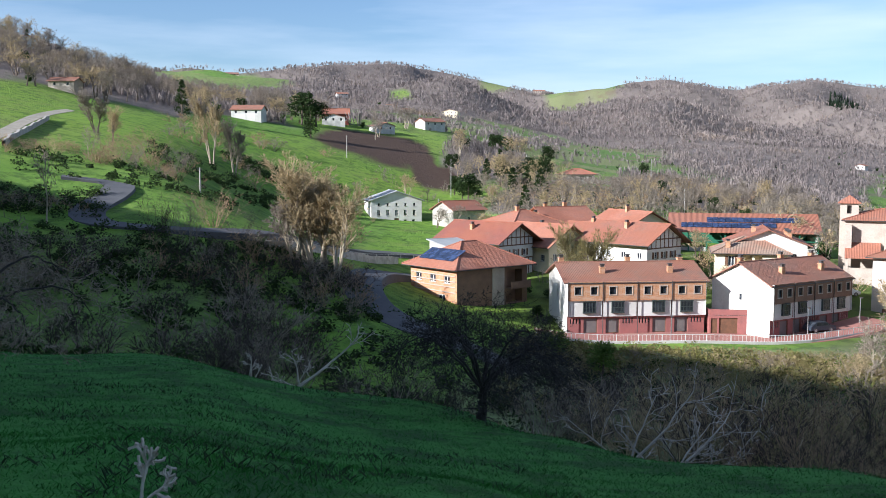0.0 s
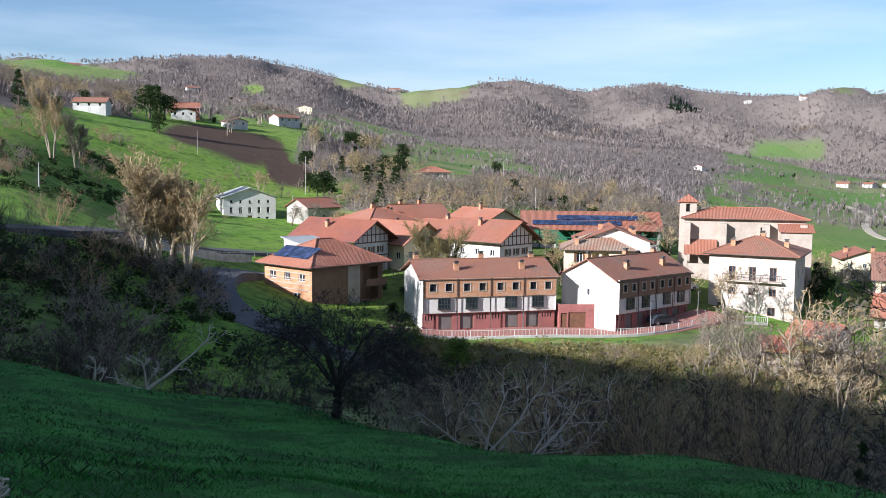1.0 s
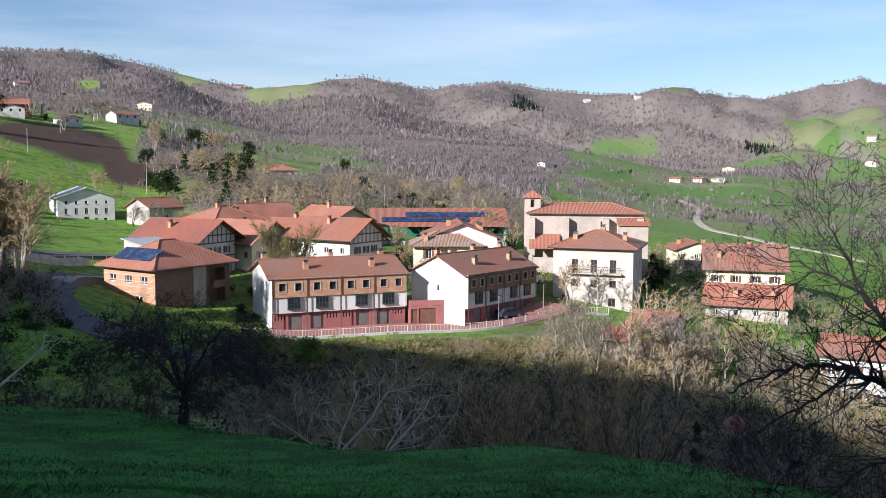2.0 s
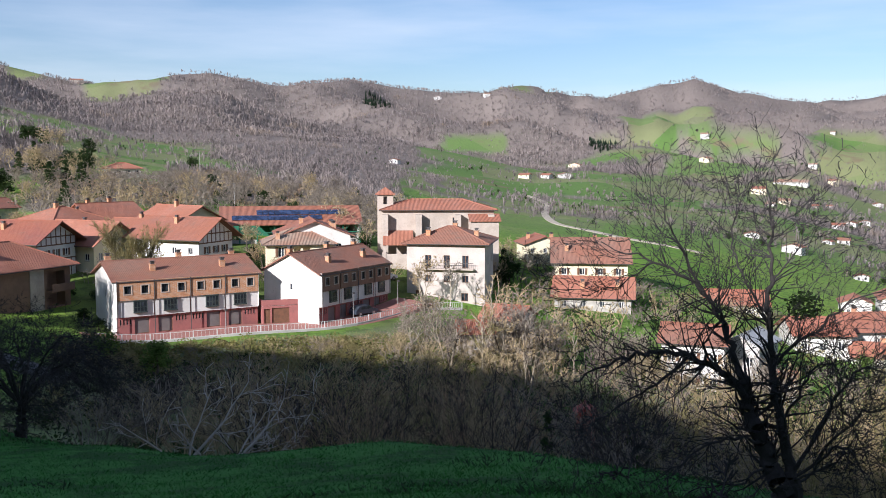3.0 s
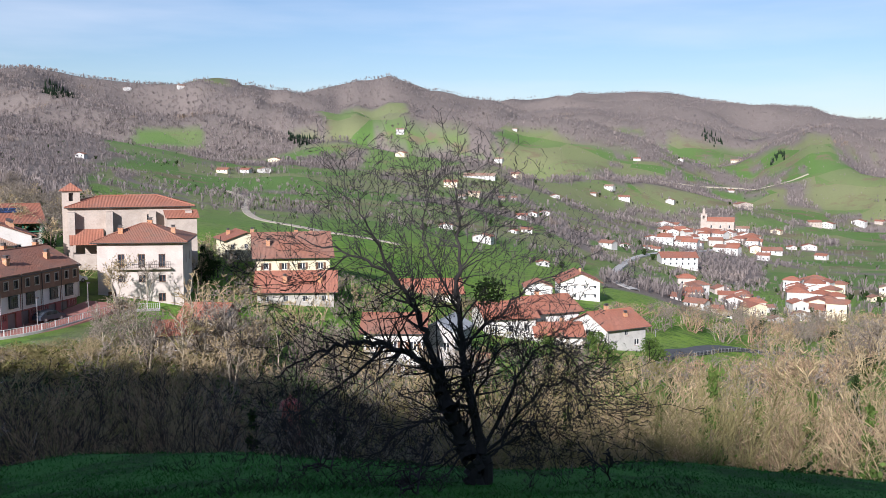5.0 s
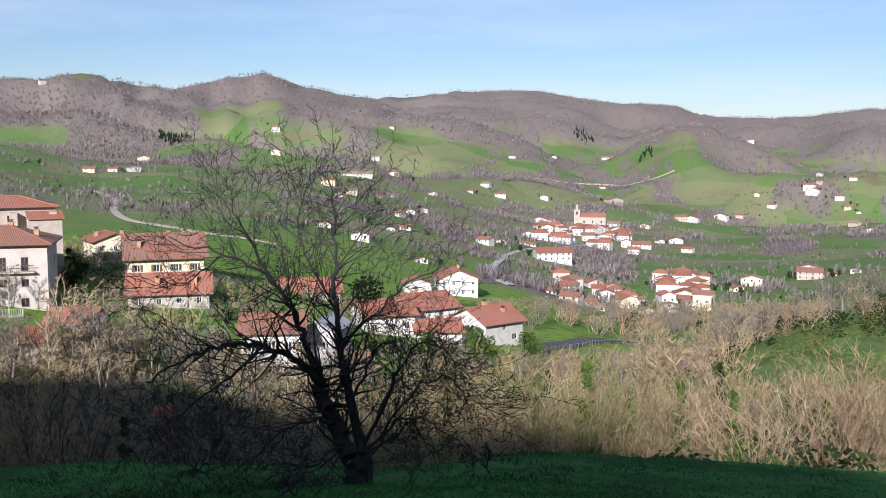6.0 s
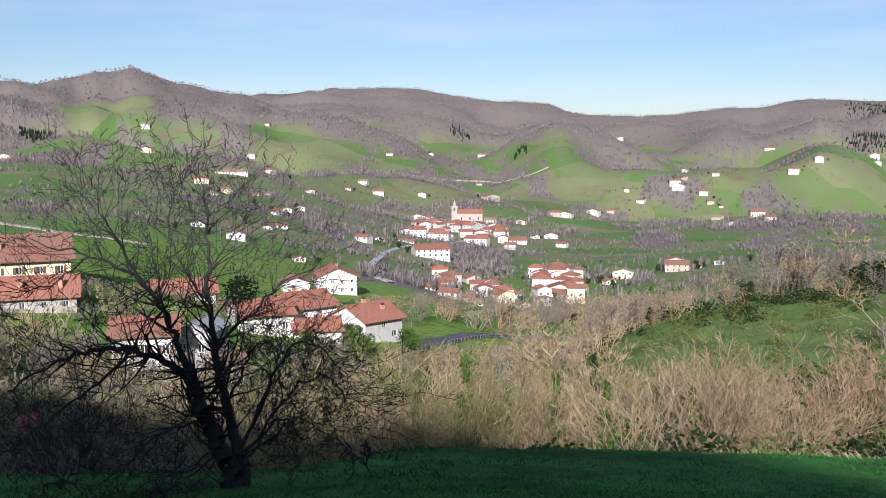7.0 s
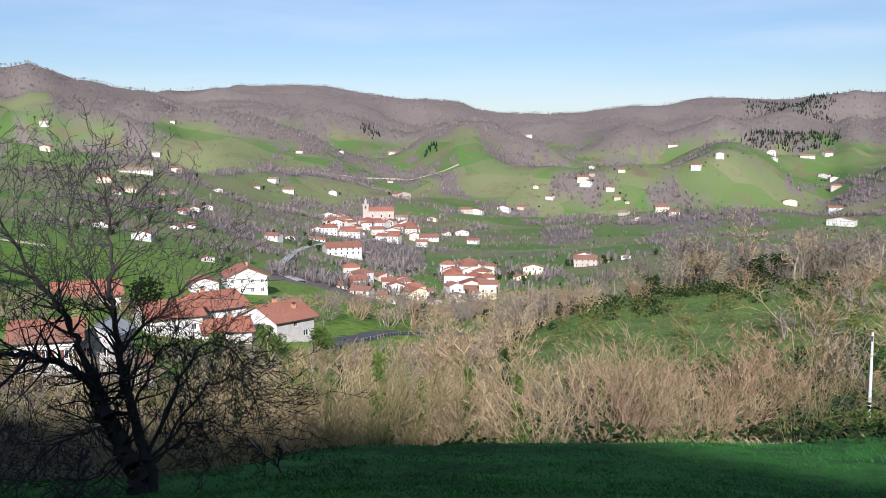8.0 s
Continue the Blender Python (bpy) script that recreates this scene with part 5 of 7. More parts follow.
def leaf_clumps(seed, centres, count, size, name="leaves"):
    """Many small leaves, each a bent pair of triangles, scattered in the given clumps (x, y, z, radius)."""
    rng = random.Random(seed)
    v, f = [], []
    for cx, cy, cz, cr in centres:
        for _ in range(count):
            while True:
                d = Vector((rng.uniform(-1, 1), rng.uniform(-1, 1), rng.uniform(-1, 1)))
                if 0.3 < d.length < 1:
                    break
            p = Vector((cx, cy, cz)) + Vector((d.x, d.y, d.z * 0.85)) * cr
            u = Vector((rng.gauss(0, 1), rng.gauss(0, 1), rng.gauss(0, 0.6))).normalized()
            w = u.orthogonal().normalized()
            w.rotate(Matrix.Rotation(rng.uniform(0, 6.28), 3, u))
            s = size * rng.uniform(0.6, 1.3)
            k = len(v)
            v += [p, p + u * s * 0.5 + w * s * 0.3, p + u * s, p + u * s * 0.5 - w * s * 0.3]
            f += [(k, k + 1, k + 2), (k, k + 2, k + 3)]
    me = bpy.data.meshes.new(name)
    me.from_pydata(v, [], f)
    return me


def dressed(me, material):
    key = (me.name, material.name)
    if key not in GLAZING:
        c = me.copy()
        c.materials.clear()
        c.materials.append(material)
        GLAZING[key] = c
    return GLAZING[key]


TREE_SPEC = ((7, 0.06, 0.02, 13, 42, 0.45), (4, 0.10, 0.07, 7, 42, 0.5), (3, 0.13, 0.05, 4, 42, 0.5), (2, 0.15, 0.02, 0, 40, 0.5))
TREES = [bare_tree_meshes(40 + i, 12.0, 0.20, TREE_SPEC, 1, 0.022, stems=(1, 1, 2, 3)[i], lean=0.08) for i in range(4)]
FAR_SPEC = ((6, 0.06, 0.02, 14, 44, 0.45), (3, 0.10, 0.07, 6, 44, 0.5), (2, 0.13, 0.05, 3, 44, 0.6), (2, 0.15, 0.02, 0, 40, 0.5))
TREES_FAR = [bare_tree_meshes(140 + i, 12.0, 0.24, FAR_SPEC, 1, 0.055, stems=(1, 1, 2, 3)[i], lean=0.08) for i in range(4)]
SHRUBS = [shrub_mesh(60 + i, 5.0, (22, 26, 18, 28, 24, 20)[i], ((5, 0.07, 0.03, 7, 27, 0.38), (2, 0.1, 0.06, 5, 32, 0.5), (1, 0.12, 0.05, 0, 30, 0.55)), 0.0085) for i in range(6)]
SHRUBS_DIST = [shrub_mesh(260 + i, 5.0, (6, 7, 5, 7, 6, 6)[i], ((4, 0.1, 0.02, 8, 38, 0.44), (1, 0.12, 0.05, 6, 42, 0.6), (1, 0.15, 0.03, 0, 40, 0.55)), 0.038) for i in range(6)]
TREES_DIST = [bare_tree_meshes(240 + i, 12.0, 0.26, ((4, 0.06, 0.02, 14, 44, 0.48), (2, 0.12, 0.07, 8, 46, 0.55), (1, 0.14, 0.05, 4, 46, 0.6), (1, 0.15, 0.02, 0, 40, 0.5)), 0, 0.05, stems=(1, 1, 2, 3)[i], lean=0.08) for i in range(4)]
SHRUBS_FAR = [shrub_mesh(160 + i, 5.0, (9, 11, 8, 11, 10, 9)[i], ((4, 0.1, 0.02, 8, 38, 0.42), (2, 0.13, 0.05, 5, 42, 0.5), (1, 0.15, 0.03, 0, 40, 0.55)), 0.021) for i in range(6)]


BROAD_TREE = bare_tree_meshes(333, 12.0, 0.2, ((7, 0.05, 0.02, 19, 30, 0.42), (4, 0.1, 0.08, 11, 34, 0.5), (3, 0.12, 0.05, 8, 40, 0.5), (1, 0.15, 0.03, 0, 36, 0.5)), 1, 0.024, stems=4, lean=0.07)
TREES_FAR.append(BROAD_TREE)
TREES_DIST.append(BROAD_TREE)
COUNTLESS = {}


def put_aside(material, me, m):
    COUNTLESS.setdefault(material.name, []).append((material, me, m))


def join_aside(name, label, category):
    """What nobody could count, as one mesh of stuff for each colour."""
    for pieces in COUNTLESS.values():
        v, f, n = [], [], 0
        for _, me, m in pieces:
            co = np.empty(len(me.vertices) * 3)
            me.vertices.foreach_get("co", co)
            v.append(co.reshape(-1, 3) @ np.array(m.to_3x3()).T + np.array(m.translation))
            f += [tuple(n + i for i in p.vertices) for p in me.polygons]
            n += len(me.vertices)
        me = bpy.data.meshes.new(name)
        me.from_pydata(np.vstack(v).tolist(), [], f)
        me.materials.append(pieces[0][0])
        tagged(new(name, me), label, category, kind="stuff")
    COUNTLESS.clear()


def bare_tree(x, y, height, kind, bark, twigs, label, turn=0.0, fat=1.0, z=None, group="bare trees", sink=0.2):
    k = height / 12.0
    base = new("bare_tree")
    base.matrix_basis = pose(x, y, on(x, y, sink) if z is None else z, 0, 0, turn) @ Matrix.Diagonal((k * fat, k * fat, k, 1))
    tagged(base, label, "tree", group)
    kinds = TREES if math.hypot(x, y) < 80 else TREES_FAR if math.hypot(x, y) < 185 else TREES_DIST
    part("trunk", dressed(kinds[kind][0], bark), None, base)
    part("crown", dressed(kinds[kind][1], twigs), None, base)
    return base


def shrub(x, y, height, width, kind, material, label, turn=0.0, group="winter shrubs", full=False):
    ob = new("shrub", dressed((SHRUBS if full or math.hypot(x, y) < 75 else SHRUBS_FAR if math.hypot(x, y) < 140 else SHRUBS_DIST)[kind], material))
    ob.matrix_basis = pose(x, y, on(x, y, 0.15), 0, 0, turn) @ Matrix.Diagonal((width / 5.0, width / 5.0, height / 5.0, 1))
    return tagged(ob, label, "shrub", group)


def evergreen_meshes(seed, tall, wide, conifer):
    rng = random.Random(seed)
    clumps = []
    for i in range(36):
        t = rng.random()
        if conifer:
            r = wide * 0.5 * (1 - t) ** 0.8 + 0.15
            a = rng.uniform(0, 6.28)
            clumps.append((math.cos(a) * r * 0.7, math.sin(a) * r * 0.7, tall * (0.1 + 0.88 * t), max(0.35, r * 0.55)))
        else:
            a, e, q = rng.uniform(0, 6.28), rng.uniform(-0.6, 1.2), rng.random() ** 0.4
            clumps.append((math.cos(a) * math.cos(e) * wide * 0.4 * q, math.sin(a) * math.cos(e) * wide * 0.4 * q, tall * 0.5 + math.sin(e) * tall * 0.4 * q, wide * rng.uniform(0.11, 0.2)))
    me = bpy.data.meshes.new("trunk")
    v, f = rod((0, 0, -0.5), (0, 0, tall * 0.6), 0.22, 7, 0.1)
    me.from_pydata(v, [], f)
    return me, leaf_clumps(seed + 1, clumps, 46, 0.44 if not conifer else 0.36)


EVERGREENS = [evergreen_meshes(80 + i, 8.0, (5.0, 6.0, 3.4, 3.0)[i], i > 1) for i in range(4)]


def evergreen(x, y, height, kind, leaves, label, width=1.0, turn=0.0, group="evergreen trees"):
    k = height / 8.0
    base = new("evergreen_tree")
    base.matrix_basis = pose(x, y, on(x, y, 0.2), 0, 0, turn) @ Matrix.Diagonal((k * width, k * width, k, 1))
    tagged(base, label, "tree", group)
    part("trunk", dressed(EVERGREENS[kind][0], BARK), None, base)
    part("crown", dressed(EVERGREENS[kind][1], leaves), None, base)
    return base


def polar(az, d):
    return d * math.sin(radians(az)), d * math.cos(radians(az))


# ---- thickets in the gully below the meadow ----
TOPS = ((-26, -0.085), (-16, -0.09), (-9, -0.13), (-4, -0.17), (2, -0.195), (6, -0.195), (16, -0.192), (22, -0.188), (26, -0.165), (32, -0.16), (40, -0.17), (47, -0.2), (52, -0.212), (58, -0.205), (64, -0.19), (70, -0.2), (80, -0.2), (92, -0.205))


ROOFS = [o.matrix_basis.translation.copy() for o in scene.objects if o.get("category") in ("house", "building", "barn", "church", "garage", "sports hall")]


def built(x, y, r=5.0):
    return any(abs(p.x - x) < r and abs(p.y - y) < r for p in ROOFS)


def thicket(az0, az1, d0, d1, count, low, high, looks, seed, tops=TOPS, joined=False):
    rng = random.Random(seed)
    made = 0
    for _ in range(count * 6):
        if made >= count:
            return
        az = rng.uniform(az0, az1)
        d = math.sqrt(rng.uniform(d0 * d0, d1 * d1))
        x, y = polar(az, d)
        ceiling = 1.6 + d * float(np.interp(az, [t[0] for t in tops], [t[1] for t in tops])) - on(x, y)
        h = min(rng.uniform(low, high), ceiling * rng.uniform(0.62, 1.08))
        if h < 1.0 or built(x, y):
            continue
        material, label = looks[int(rng.random() ** 1.3 * len(looks))]
        w, kind, turn = h * rng.uniform(0.85, 1.5) + 0.8, rng.randrange(6), rng.uniform(0, 360)
        if joined:
            put_aside(material, (SHRUBS_FAR if joined is True else joined)[kind], pose(x, y, on(x, y, 0.15), 0, 0, turn) @ Matrix.Diagonal((w / 5.0, w / 5.0, h / 5.0, 1)))
        else:
            shrub(x, y, h, w, kind, material, label, turn)
        made += 1


TAN = (TWIG_TAN, "tan leafless shrub in the winter thicket")
RUST = (TWIG_RED, "russet leafless shrub in the winter thicket")
GREY = (TWIG_GREY, "grey leafless shrub in the winter thicket")
SHADED = (TWIG_SHADED, "dark leafless shrub in the shaded gully")
OLIVE = (WILLOW, "olive-green leafless shrub in the winter thicket")
thicket(-26, -8, 64, 110, 48, 1.5, 5.0, (SHADED, GREY, GREY, SHADED), 1, joined=True)
thicket(-8, 2, 50, 60, 8, 1.5, 3.5, (SHADED, GREY), 2)
thicket(-13, -8.5, 58, 100, 18, 2.5, 6.0, (SHADED, GREY, SHADED), 12)
thicket(-15, -9, 53, 62, 9, 1.5, 4.0, (SHADED, GREY, SHADED), 13)
thicket(4, 18, 46, 90, 38, 2.0, 8.0, (SHADED, SHADED, GREY, OLIVE, TAN), 3)
thicket(5, 30, 86, 119, 90, 1.5, 6.0, (SHADED, TAN, OLIVE, GREY, TAN), 14, joined=True)
thicket(16, 30, 36, 90, 46, 1.5, 9.0, (SHADED, TAN, OLIVE, SHADED, RUST), 4)
thicket(29, 47, 34, 90, 42, 1.5, 8.5, (SHADED, SHADED, TAN, OLIVE, GREY), 5)
thicket(29, 54, 86, 126, 80, 2.0, 7.0, (TAN, GREY, OLIVE), 15, joined=True)
thicket(46, 56, 34, 90, 30, 2.0, 8.0, (TAN, OLIVE, GREY, RUST), 6)
thicket(53, 70, 31, 80, 44, 2.5, 9.0, (TAN, OLIVE, RUST, TAN), 7)
thicket(68, 92, 34, 58, 34, 2.5, 7.5, (RUST, TAN, OLIVE, TAN), 8)
for az, d, h, w, kind, look_ in ((79.5, 45, 5.4, 9.0, 3, RUST), (82.5, 44, 4.6, 7.0, 1, RUST), (76.8, 47, 5.0, 6.5, 0, TAN), (72.0, 44, 4.6, 5.0, 2, GREY), (68.5, 42, 4.6, 6.0, 4, TAN), (65.0, 42, 4.8, 5.5, 5, RUST), (61.0, 44, 5.2, 6.5, 3, OLIVE), (57.0, 52, 5.8, 7.5, 0, TAN), (54.5, 56, 5.8, 6.5, 1, TAN), (86.0, 48, 4.6, 6.0, 5, TAN), (24.0, 62, 6.5, 7.0, 3, TAN), (21.0, 74, 6.0, 6.5, 1, TAN)):
    shrub(*polar(az, d), h, w, kind, look_[0], "broad rounded " + look_[1], az * 13)
join_aside("thicket", "leafless shrubs crowding the gully's banks", "thicket")

# ---- single trees on the slopes ----
BARE = "tall leafless tree on the grassy slope"
bare_tree(-16.2, 122.0, 15.6, 4, PALE_BARK, TWIG_TAN, "broad pale leafless tree by the bank", 20, 1.15)
bare_tree(-13.6, 120.5, 12.5, 4, PALE_BARK, TWIG_TAN, "broad pale leafless tree by the bank", 140, 1.1)
bare_tree(-18.6, 121.0, 11.0, 4, PALE_BARK, TWIG_GREY, "broad pale leafless tree by the bank", 250, 1.3)
bare_tree(-15.0, 123.5, 14.5, 4, PALE_BARK, TWIG_TAN, "broad pale leafless tree by the bank", 300, 1.2)
bare_tree(-18.0, 123.5, 13.0, 4, PALE_BARK, TWIG_TAN, "broad pale leafless tree by the bank", 80, 1.2)
bare_tree(-56.3, 234.9, 19.5, 4, PALE_BARK, TWIG_TAN, BARE, 0, 0.85)
bare_tree(-51.5, 236.5, 14.5, 4, PALE_BARK, TWIG_GREY, BARE, 70, 0.9)
bare_tree(-78.5, 218.1, 10.5, 4, BARK, TWIG_GREY, BARE, 30, 1.3)
bare_tree(-70.5, 205.0, 8.0, 4, BARK, TWIG_TAN, BARE, 130, 1.2)
bare_tree(-46.6, 112.4, 9.0, 1, PALE_BARK, TWIG_GREY, "slim leafless tree beside the lane", 0, 0.7)
bare_tree(-60.5, 165.0, 6.0, 2, PALE_BARK, TWIG_GREY, "slim leafless tree beside the lane", 0, 0.8)
bare_tree(58.3, 103.4, 12.0, 0, PALE_BARK, TWIG_TAN, "pale leafless tree below the houses", 0, 0.9)
for x, y, h, k in ((53.5, 97, 9, 1), (56.5, 99, 8, 3), (60, 98.5, 9.5, 2), (63.5, 100, 8, 3), (66.5, 101, 9, 0), (51, 101, 7, 2), (70, 99, 8, 3), (58, 94, 7, 2), (65, 95, 7.5, 1)):
    bare_tree(x, y, h, k, PALE_BARK, (TWIG_TAN, WILLOW, TWIG_GREY)[k % 3], "pale leafless tree below the houses", x * 31, 1.1)
for x, y, h, k in ((56, 101, 4.5, 0), (60.5, 102, 4.5, 3), (64.5, 103.5, 4, 1), (53.5, 102.5, 4, 4), (68, 104, 4.5, 5)):
    shrub(x, y, h, h * 1.2, k, TWIG_TAN, "tan leafless shrub below the small houses", x * 17)
bare_tree(62.0, 131.5, 8.5, 3, PALE_BARK, TWIG_TAN, "pale leafless tree in front of the manor", 60, 0.9)
bare_tree(66.0, 130.0, 8.0, 1, PALE_BARK, TWIG_GREY, "pale leafless tree in front of the manor", 10, 0.9)
bare_tree(47.0, 156.5, 6.5, 2, BARK, WILLOW, "round leafless tree beside the cream house", 10, 1.3)
bare_tree(72.0, 164.5, 6.0, 1, BARK, TWIG_GREY, "leafless tree beside the church", 10, 1.3)
for x, y, h, w, k, look_ in ((-55.4, 181.4, 7.2, 9, 0, RUST), (-58.6, 172.3, 5.2, 6, 1, RUST), (-50.0, 184.0, 6.0, 7, 3, GREY), (-62, 178, 4.5, 6, 2, TAN), (-30.6, 127.6, 5.6, 7.5, 4, RUST), (-27.0, 126.0, 4.0, 5, 5, SHADED), (-24.0, 122.0, 3.6, 5, 0, SHADED), (-33.0, 112.0, 6.0, 5, 3, SHADED), (-29.0, 108.0, 6.5, 5, 1, GREY), (-46, 160, 3, 3, 2, GREY), (15.5, 300.0, 4, 4, 1, TAN), (-64.0, 120.0, 5, 8, 3, SHADED), (-58.0, 116.0, 5, 8, 5, SHADED)):
    shrub(x, y, h, w, k, look_[0], look_[1].replace("in the winter thicket", "on the grassy slope").replace("in the shaded gully", "by the lane"), h * 50, full=True)
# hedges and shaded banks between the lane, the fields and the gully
thicket(-26, -5, 98, 119, 62, 2.0, 4.6, (SHADED, GREY, SHADED, RUST), 61, tops=((-26, -0.055), (-12, -0.06), (-5, -0.09)), joined=True)
thicket(-26, -20.5, 128, 140, 16, 2.0, 3.6, (GREY, RUST, SHADED), 62, tops=((-26, -0.015), (-20, -0.025)), joined=True)
thicket(-25, -14, 168, 188, 34, 1.6, 4.0, (RUST, GREY, TAN), 63, tops=((-26, 0.035), (-14, 0.02)), joined=True)
thicket(-13, -4, 256, 284, 26, 1.5, 3.2, (GREY, TAN, RUST), 64, tops=((-13, 0.02), (-4, 0.012)), joined=True)
thicket(-9, 0, 238, 300, 14, 1.5, 3.0, (GREY, TAN), 65, tops=((-9, 0.02), (0, 0.012)), joined=True)
thicket(6, 30, 111, 121, 70, 1.2, 2.6, (TAN, OLIVE, GREY), 66, tops=((6, -0.188), (18, -0.186), (24, -0.176), (30, -0.165)), joined=True)
thicket(16, 20.5, 116, 124, 22, 1.2, 2.4, (TAN, OLIVE, GREY), 68, tops=((16, -0.187), (20.5, -0.18)), joined=True)
thicket(20, 24.5, 118, 129, 26, 1.2, 2.6, (OLIVE, TAN, GREY), 69, tops=((20, -0.181), (24.5, -0.173)), joined=True)
thicket(24, 29, 121, 138, 30, 1.2, 3.0, (GREY, TAN, OLIVE), 70, tops=((24, -0.175), (29, -0.164)), joined=True)
thicket(-11, -6, 113, 128, 22, 1.5, 3.5, (SHADED, RUST, GREY), 67, tops=((-11, -0.06), (-6, -0.08)), joined=True)
join_aside("hedge", "leafless hedge shrubs along the banks and lanes", "hedge")
evergreen(-48.6, 353.9, 17.0, 3, IVY, "dark narrow cypress by the farm", 0.8)
evergreen(-90.6, 335.6, 12.5, 2, IVY, "dark green conifer on the slope", 1.0)
evergreen(-57.3, 392.5, 15.0, 0, IVY, "dark rounded evergreen oak by the farm", 1.3)
evergreen(-52.0, 395.0, 13.0, 1, IVY, "dark rounded evergreen oak by the farm", 1.2)
evergreen(79.0, 378.0, 8.0, 1, IVY, "dark rounded evergreen by the slope road", 0.9)
bare_tree(21.2, 149.0, 12.5, 4, BARK, WILLOW, "yellow-green weeping willow between village roofs", 0, 1.0, group="willows")
bare_tree(23.6, 150.5, 11.5, 4, BARK, WILLOW, "yellow-green weeping willow between village roofs", 140, 1.0, group="willows")
for x, y, h, k, w in ((13.0, 149.0, 2.6, 0, 1.3), (16.5, 146.5, 2.2, 1, 1.5), (20.0, 143.5, 2.4, 0, 1.4), (30.5, 146.5, 2.6, 1, 1.3), (34.0, 148.0, 2.2, 0, 1.5), (37.5, 146.0, 3.0, 1, 1.0), (41.0, 150.5, 2.6, 0, 1.2), (43.0, 158.0, 3.6, 1, 1.0), (45.0, 166.0, 4.0, 0, 1.0), (68.5, 172.0, 5.0, 0, 1.0), (74.0, 150.5, 2.4, 1, 1.3), (84.0, 146.0, 4.0, 0, 1.0), (89.0, 150.0, 4.6, 1, 0.9), (93.0, 158.0, 4.4, 0, 1.0), (0.5, 143.5, 2.4, 1, 1.3), (13.5, 136.0, 2.6, 0, 1.3), (15.0, 132.5, 2.2, 1, 1.4)):
    evergreen(x, y, h, k, IVY, "dark green garden shrub between the houses", w, x * 23, group="garden shrubs")
for x, y, h, k in ((31.0, 150.0, 5.0, 0), (35.5, 151.5, 5.0, 2), (44.0, 149.0, 6.0, 1), (45.5, 160.0, 6.5, 3), (40.0, 172.0, 7.0, 2), (67.5, 168.0, 7.5, 1), (76.0, 176.0, 8.0, 0), (90.0, 164.0, 6.5, 2), (9.0, 205.0, 7.0, 3), (3.0, 228.0, 7.0, 0), (-1.5, 238.0, 6.0, 2), (48.0, 180.0, 6.0, 3)):
    bare_tree(x, y, h, k, BARK, (TWIG_GREY, TWIG_TAN)[k % 2], "leafless garden tree between the village roofs", x * 19, 1.3, group="garden trees")
for x, y, h, k, w in ((134.0, 88.0, 5.6, 0, 1.2), (129.0, 84.0, 5.0, 1, 1.2), (124.0, 92.0, 6.2, 0, 1.1), (118.5, 86.0, 5.6, 1, 1.2), (112.0, 92.0, 5.2, 0, 1.1)):
    evergreen(x, y, h, k, LEAF, "fresh green leafy tree below the red roofs", w, x * 7, group="fresh green trees")
for az, d, h in ((57.5, 44, 5.0), (60.5, 40, 6.0), (63, 46, 5.0), (66, 42, 5.0), (69, 40, 4.2), (74, 40, 3.6), (52, 46, 5.5), (38, 50, 5.0), (33, 46, 4.5)):
    evergreen(*polar(az, d), h, 3, LEAF if az > 55 else IVY, "ivy-covered trunk in the winter thicket", 0.55, az * 9)
evergreen(80.0, 50.0, 5.5, 3, IVY, "ivy-covered trunk in the winter thicket", 0.7)
evergreen(62.0, 25.0, 4.5, 2, IVY, "ivy-covered trunk in the winter thicket", 0.6)
evergreen(17.5, 103.0, 5.0, 0, LEAF, "yellow-green bank shrub beside the terrace", 1.2, group="fresh green trees")
evergreen(13.0, 110.0, 4.5, 1, LEAF, "yellow-green bank shrub beside the terrace", 1.2, 80, group="fresh green trees")


def wood_belt(az0, az1, d0, d1, count, low, high, seed, dark=0.1, tops=None, label="leafless tree in the woodland belt", group="woodland trees", spare=(), joined=False):
    rng = random.Random(seed)
    for _ in range(count):
        az, d = rng.uniform(az0, az1), rng.uniform(d0, d1)
        x, y = polar(az, d)
        h = rng.uniform(low, high)
        if tops is not None:
            h = min(h, (1.6 + d * tops - on(x, y)) * rng.uniform(0.85, 1.1))
        if h < 2 or built(x, y):
            continue
        if any(math.hypot(x - a, y - b) < r for a, b, r in spare):
            continue
        if rng.random() < dark:
            evergreen(x, y, h * 0.8, rng.randrange(3), IVY, "dark evergreen in the woodland belt", rng.uniform(0.9, 1.4), rng.uniform(0, 360))
        else:
            twigs = (TWIG_GREY, TWIG_GREY, TWIG_GREY, TWIG_TAN)[rng.randrange(4)]
            if joined:
                k, kind = h / 12.0, rng.randrange(4)
                m = pose(x, y, on(x, y, 0.2), 0, 0, rng.uniform(0, 360)) @ Matrix.Diagonal((k * 1.2, k * 1.2, k, 1))
                put_aside(BARK, TREES_DIST[kind][0], m)
                put_aside(twigs, TREES_DIST[kind][1], m)
                continue
            bare_tree(x, y, h, rng.randrange(4), BARK if rng.random() < 0.6 else PALE_BARK, twigs, label, rng.uniform(0, 360), rng.uniform(0.9, 1.4), group=group)


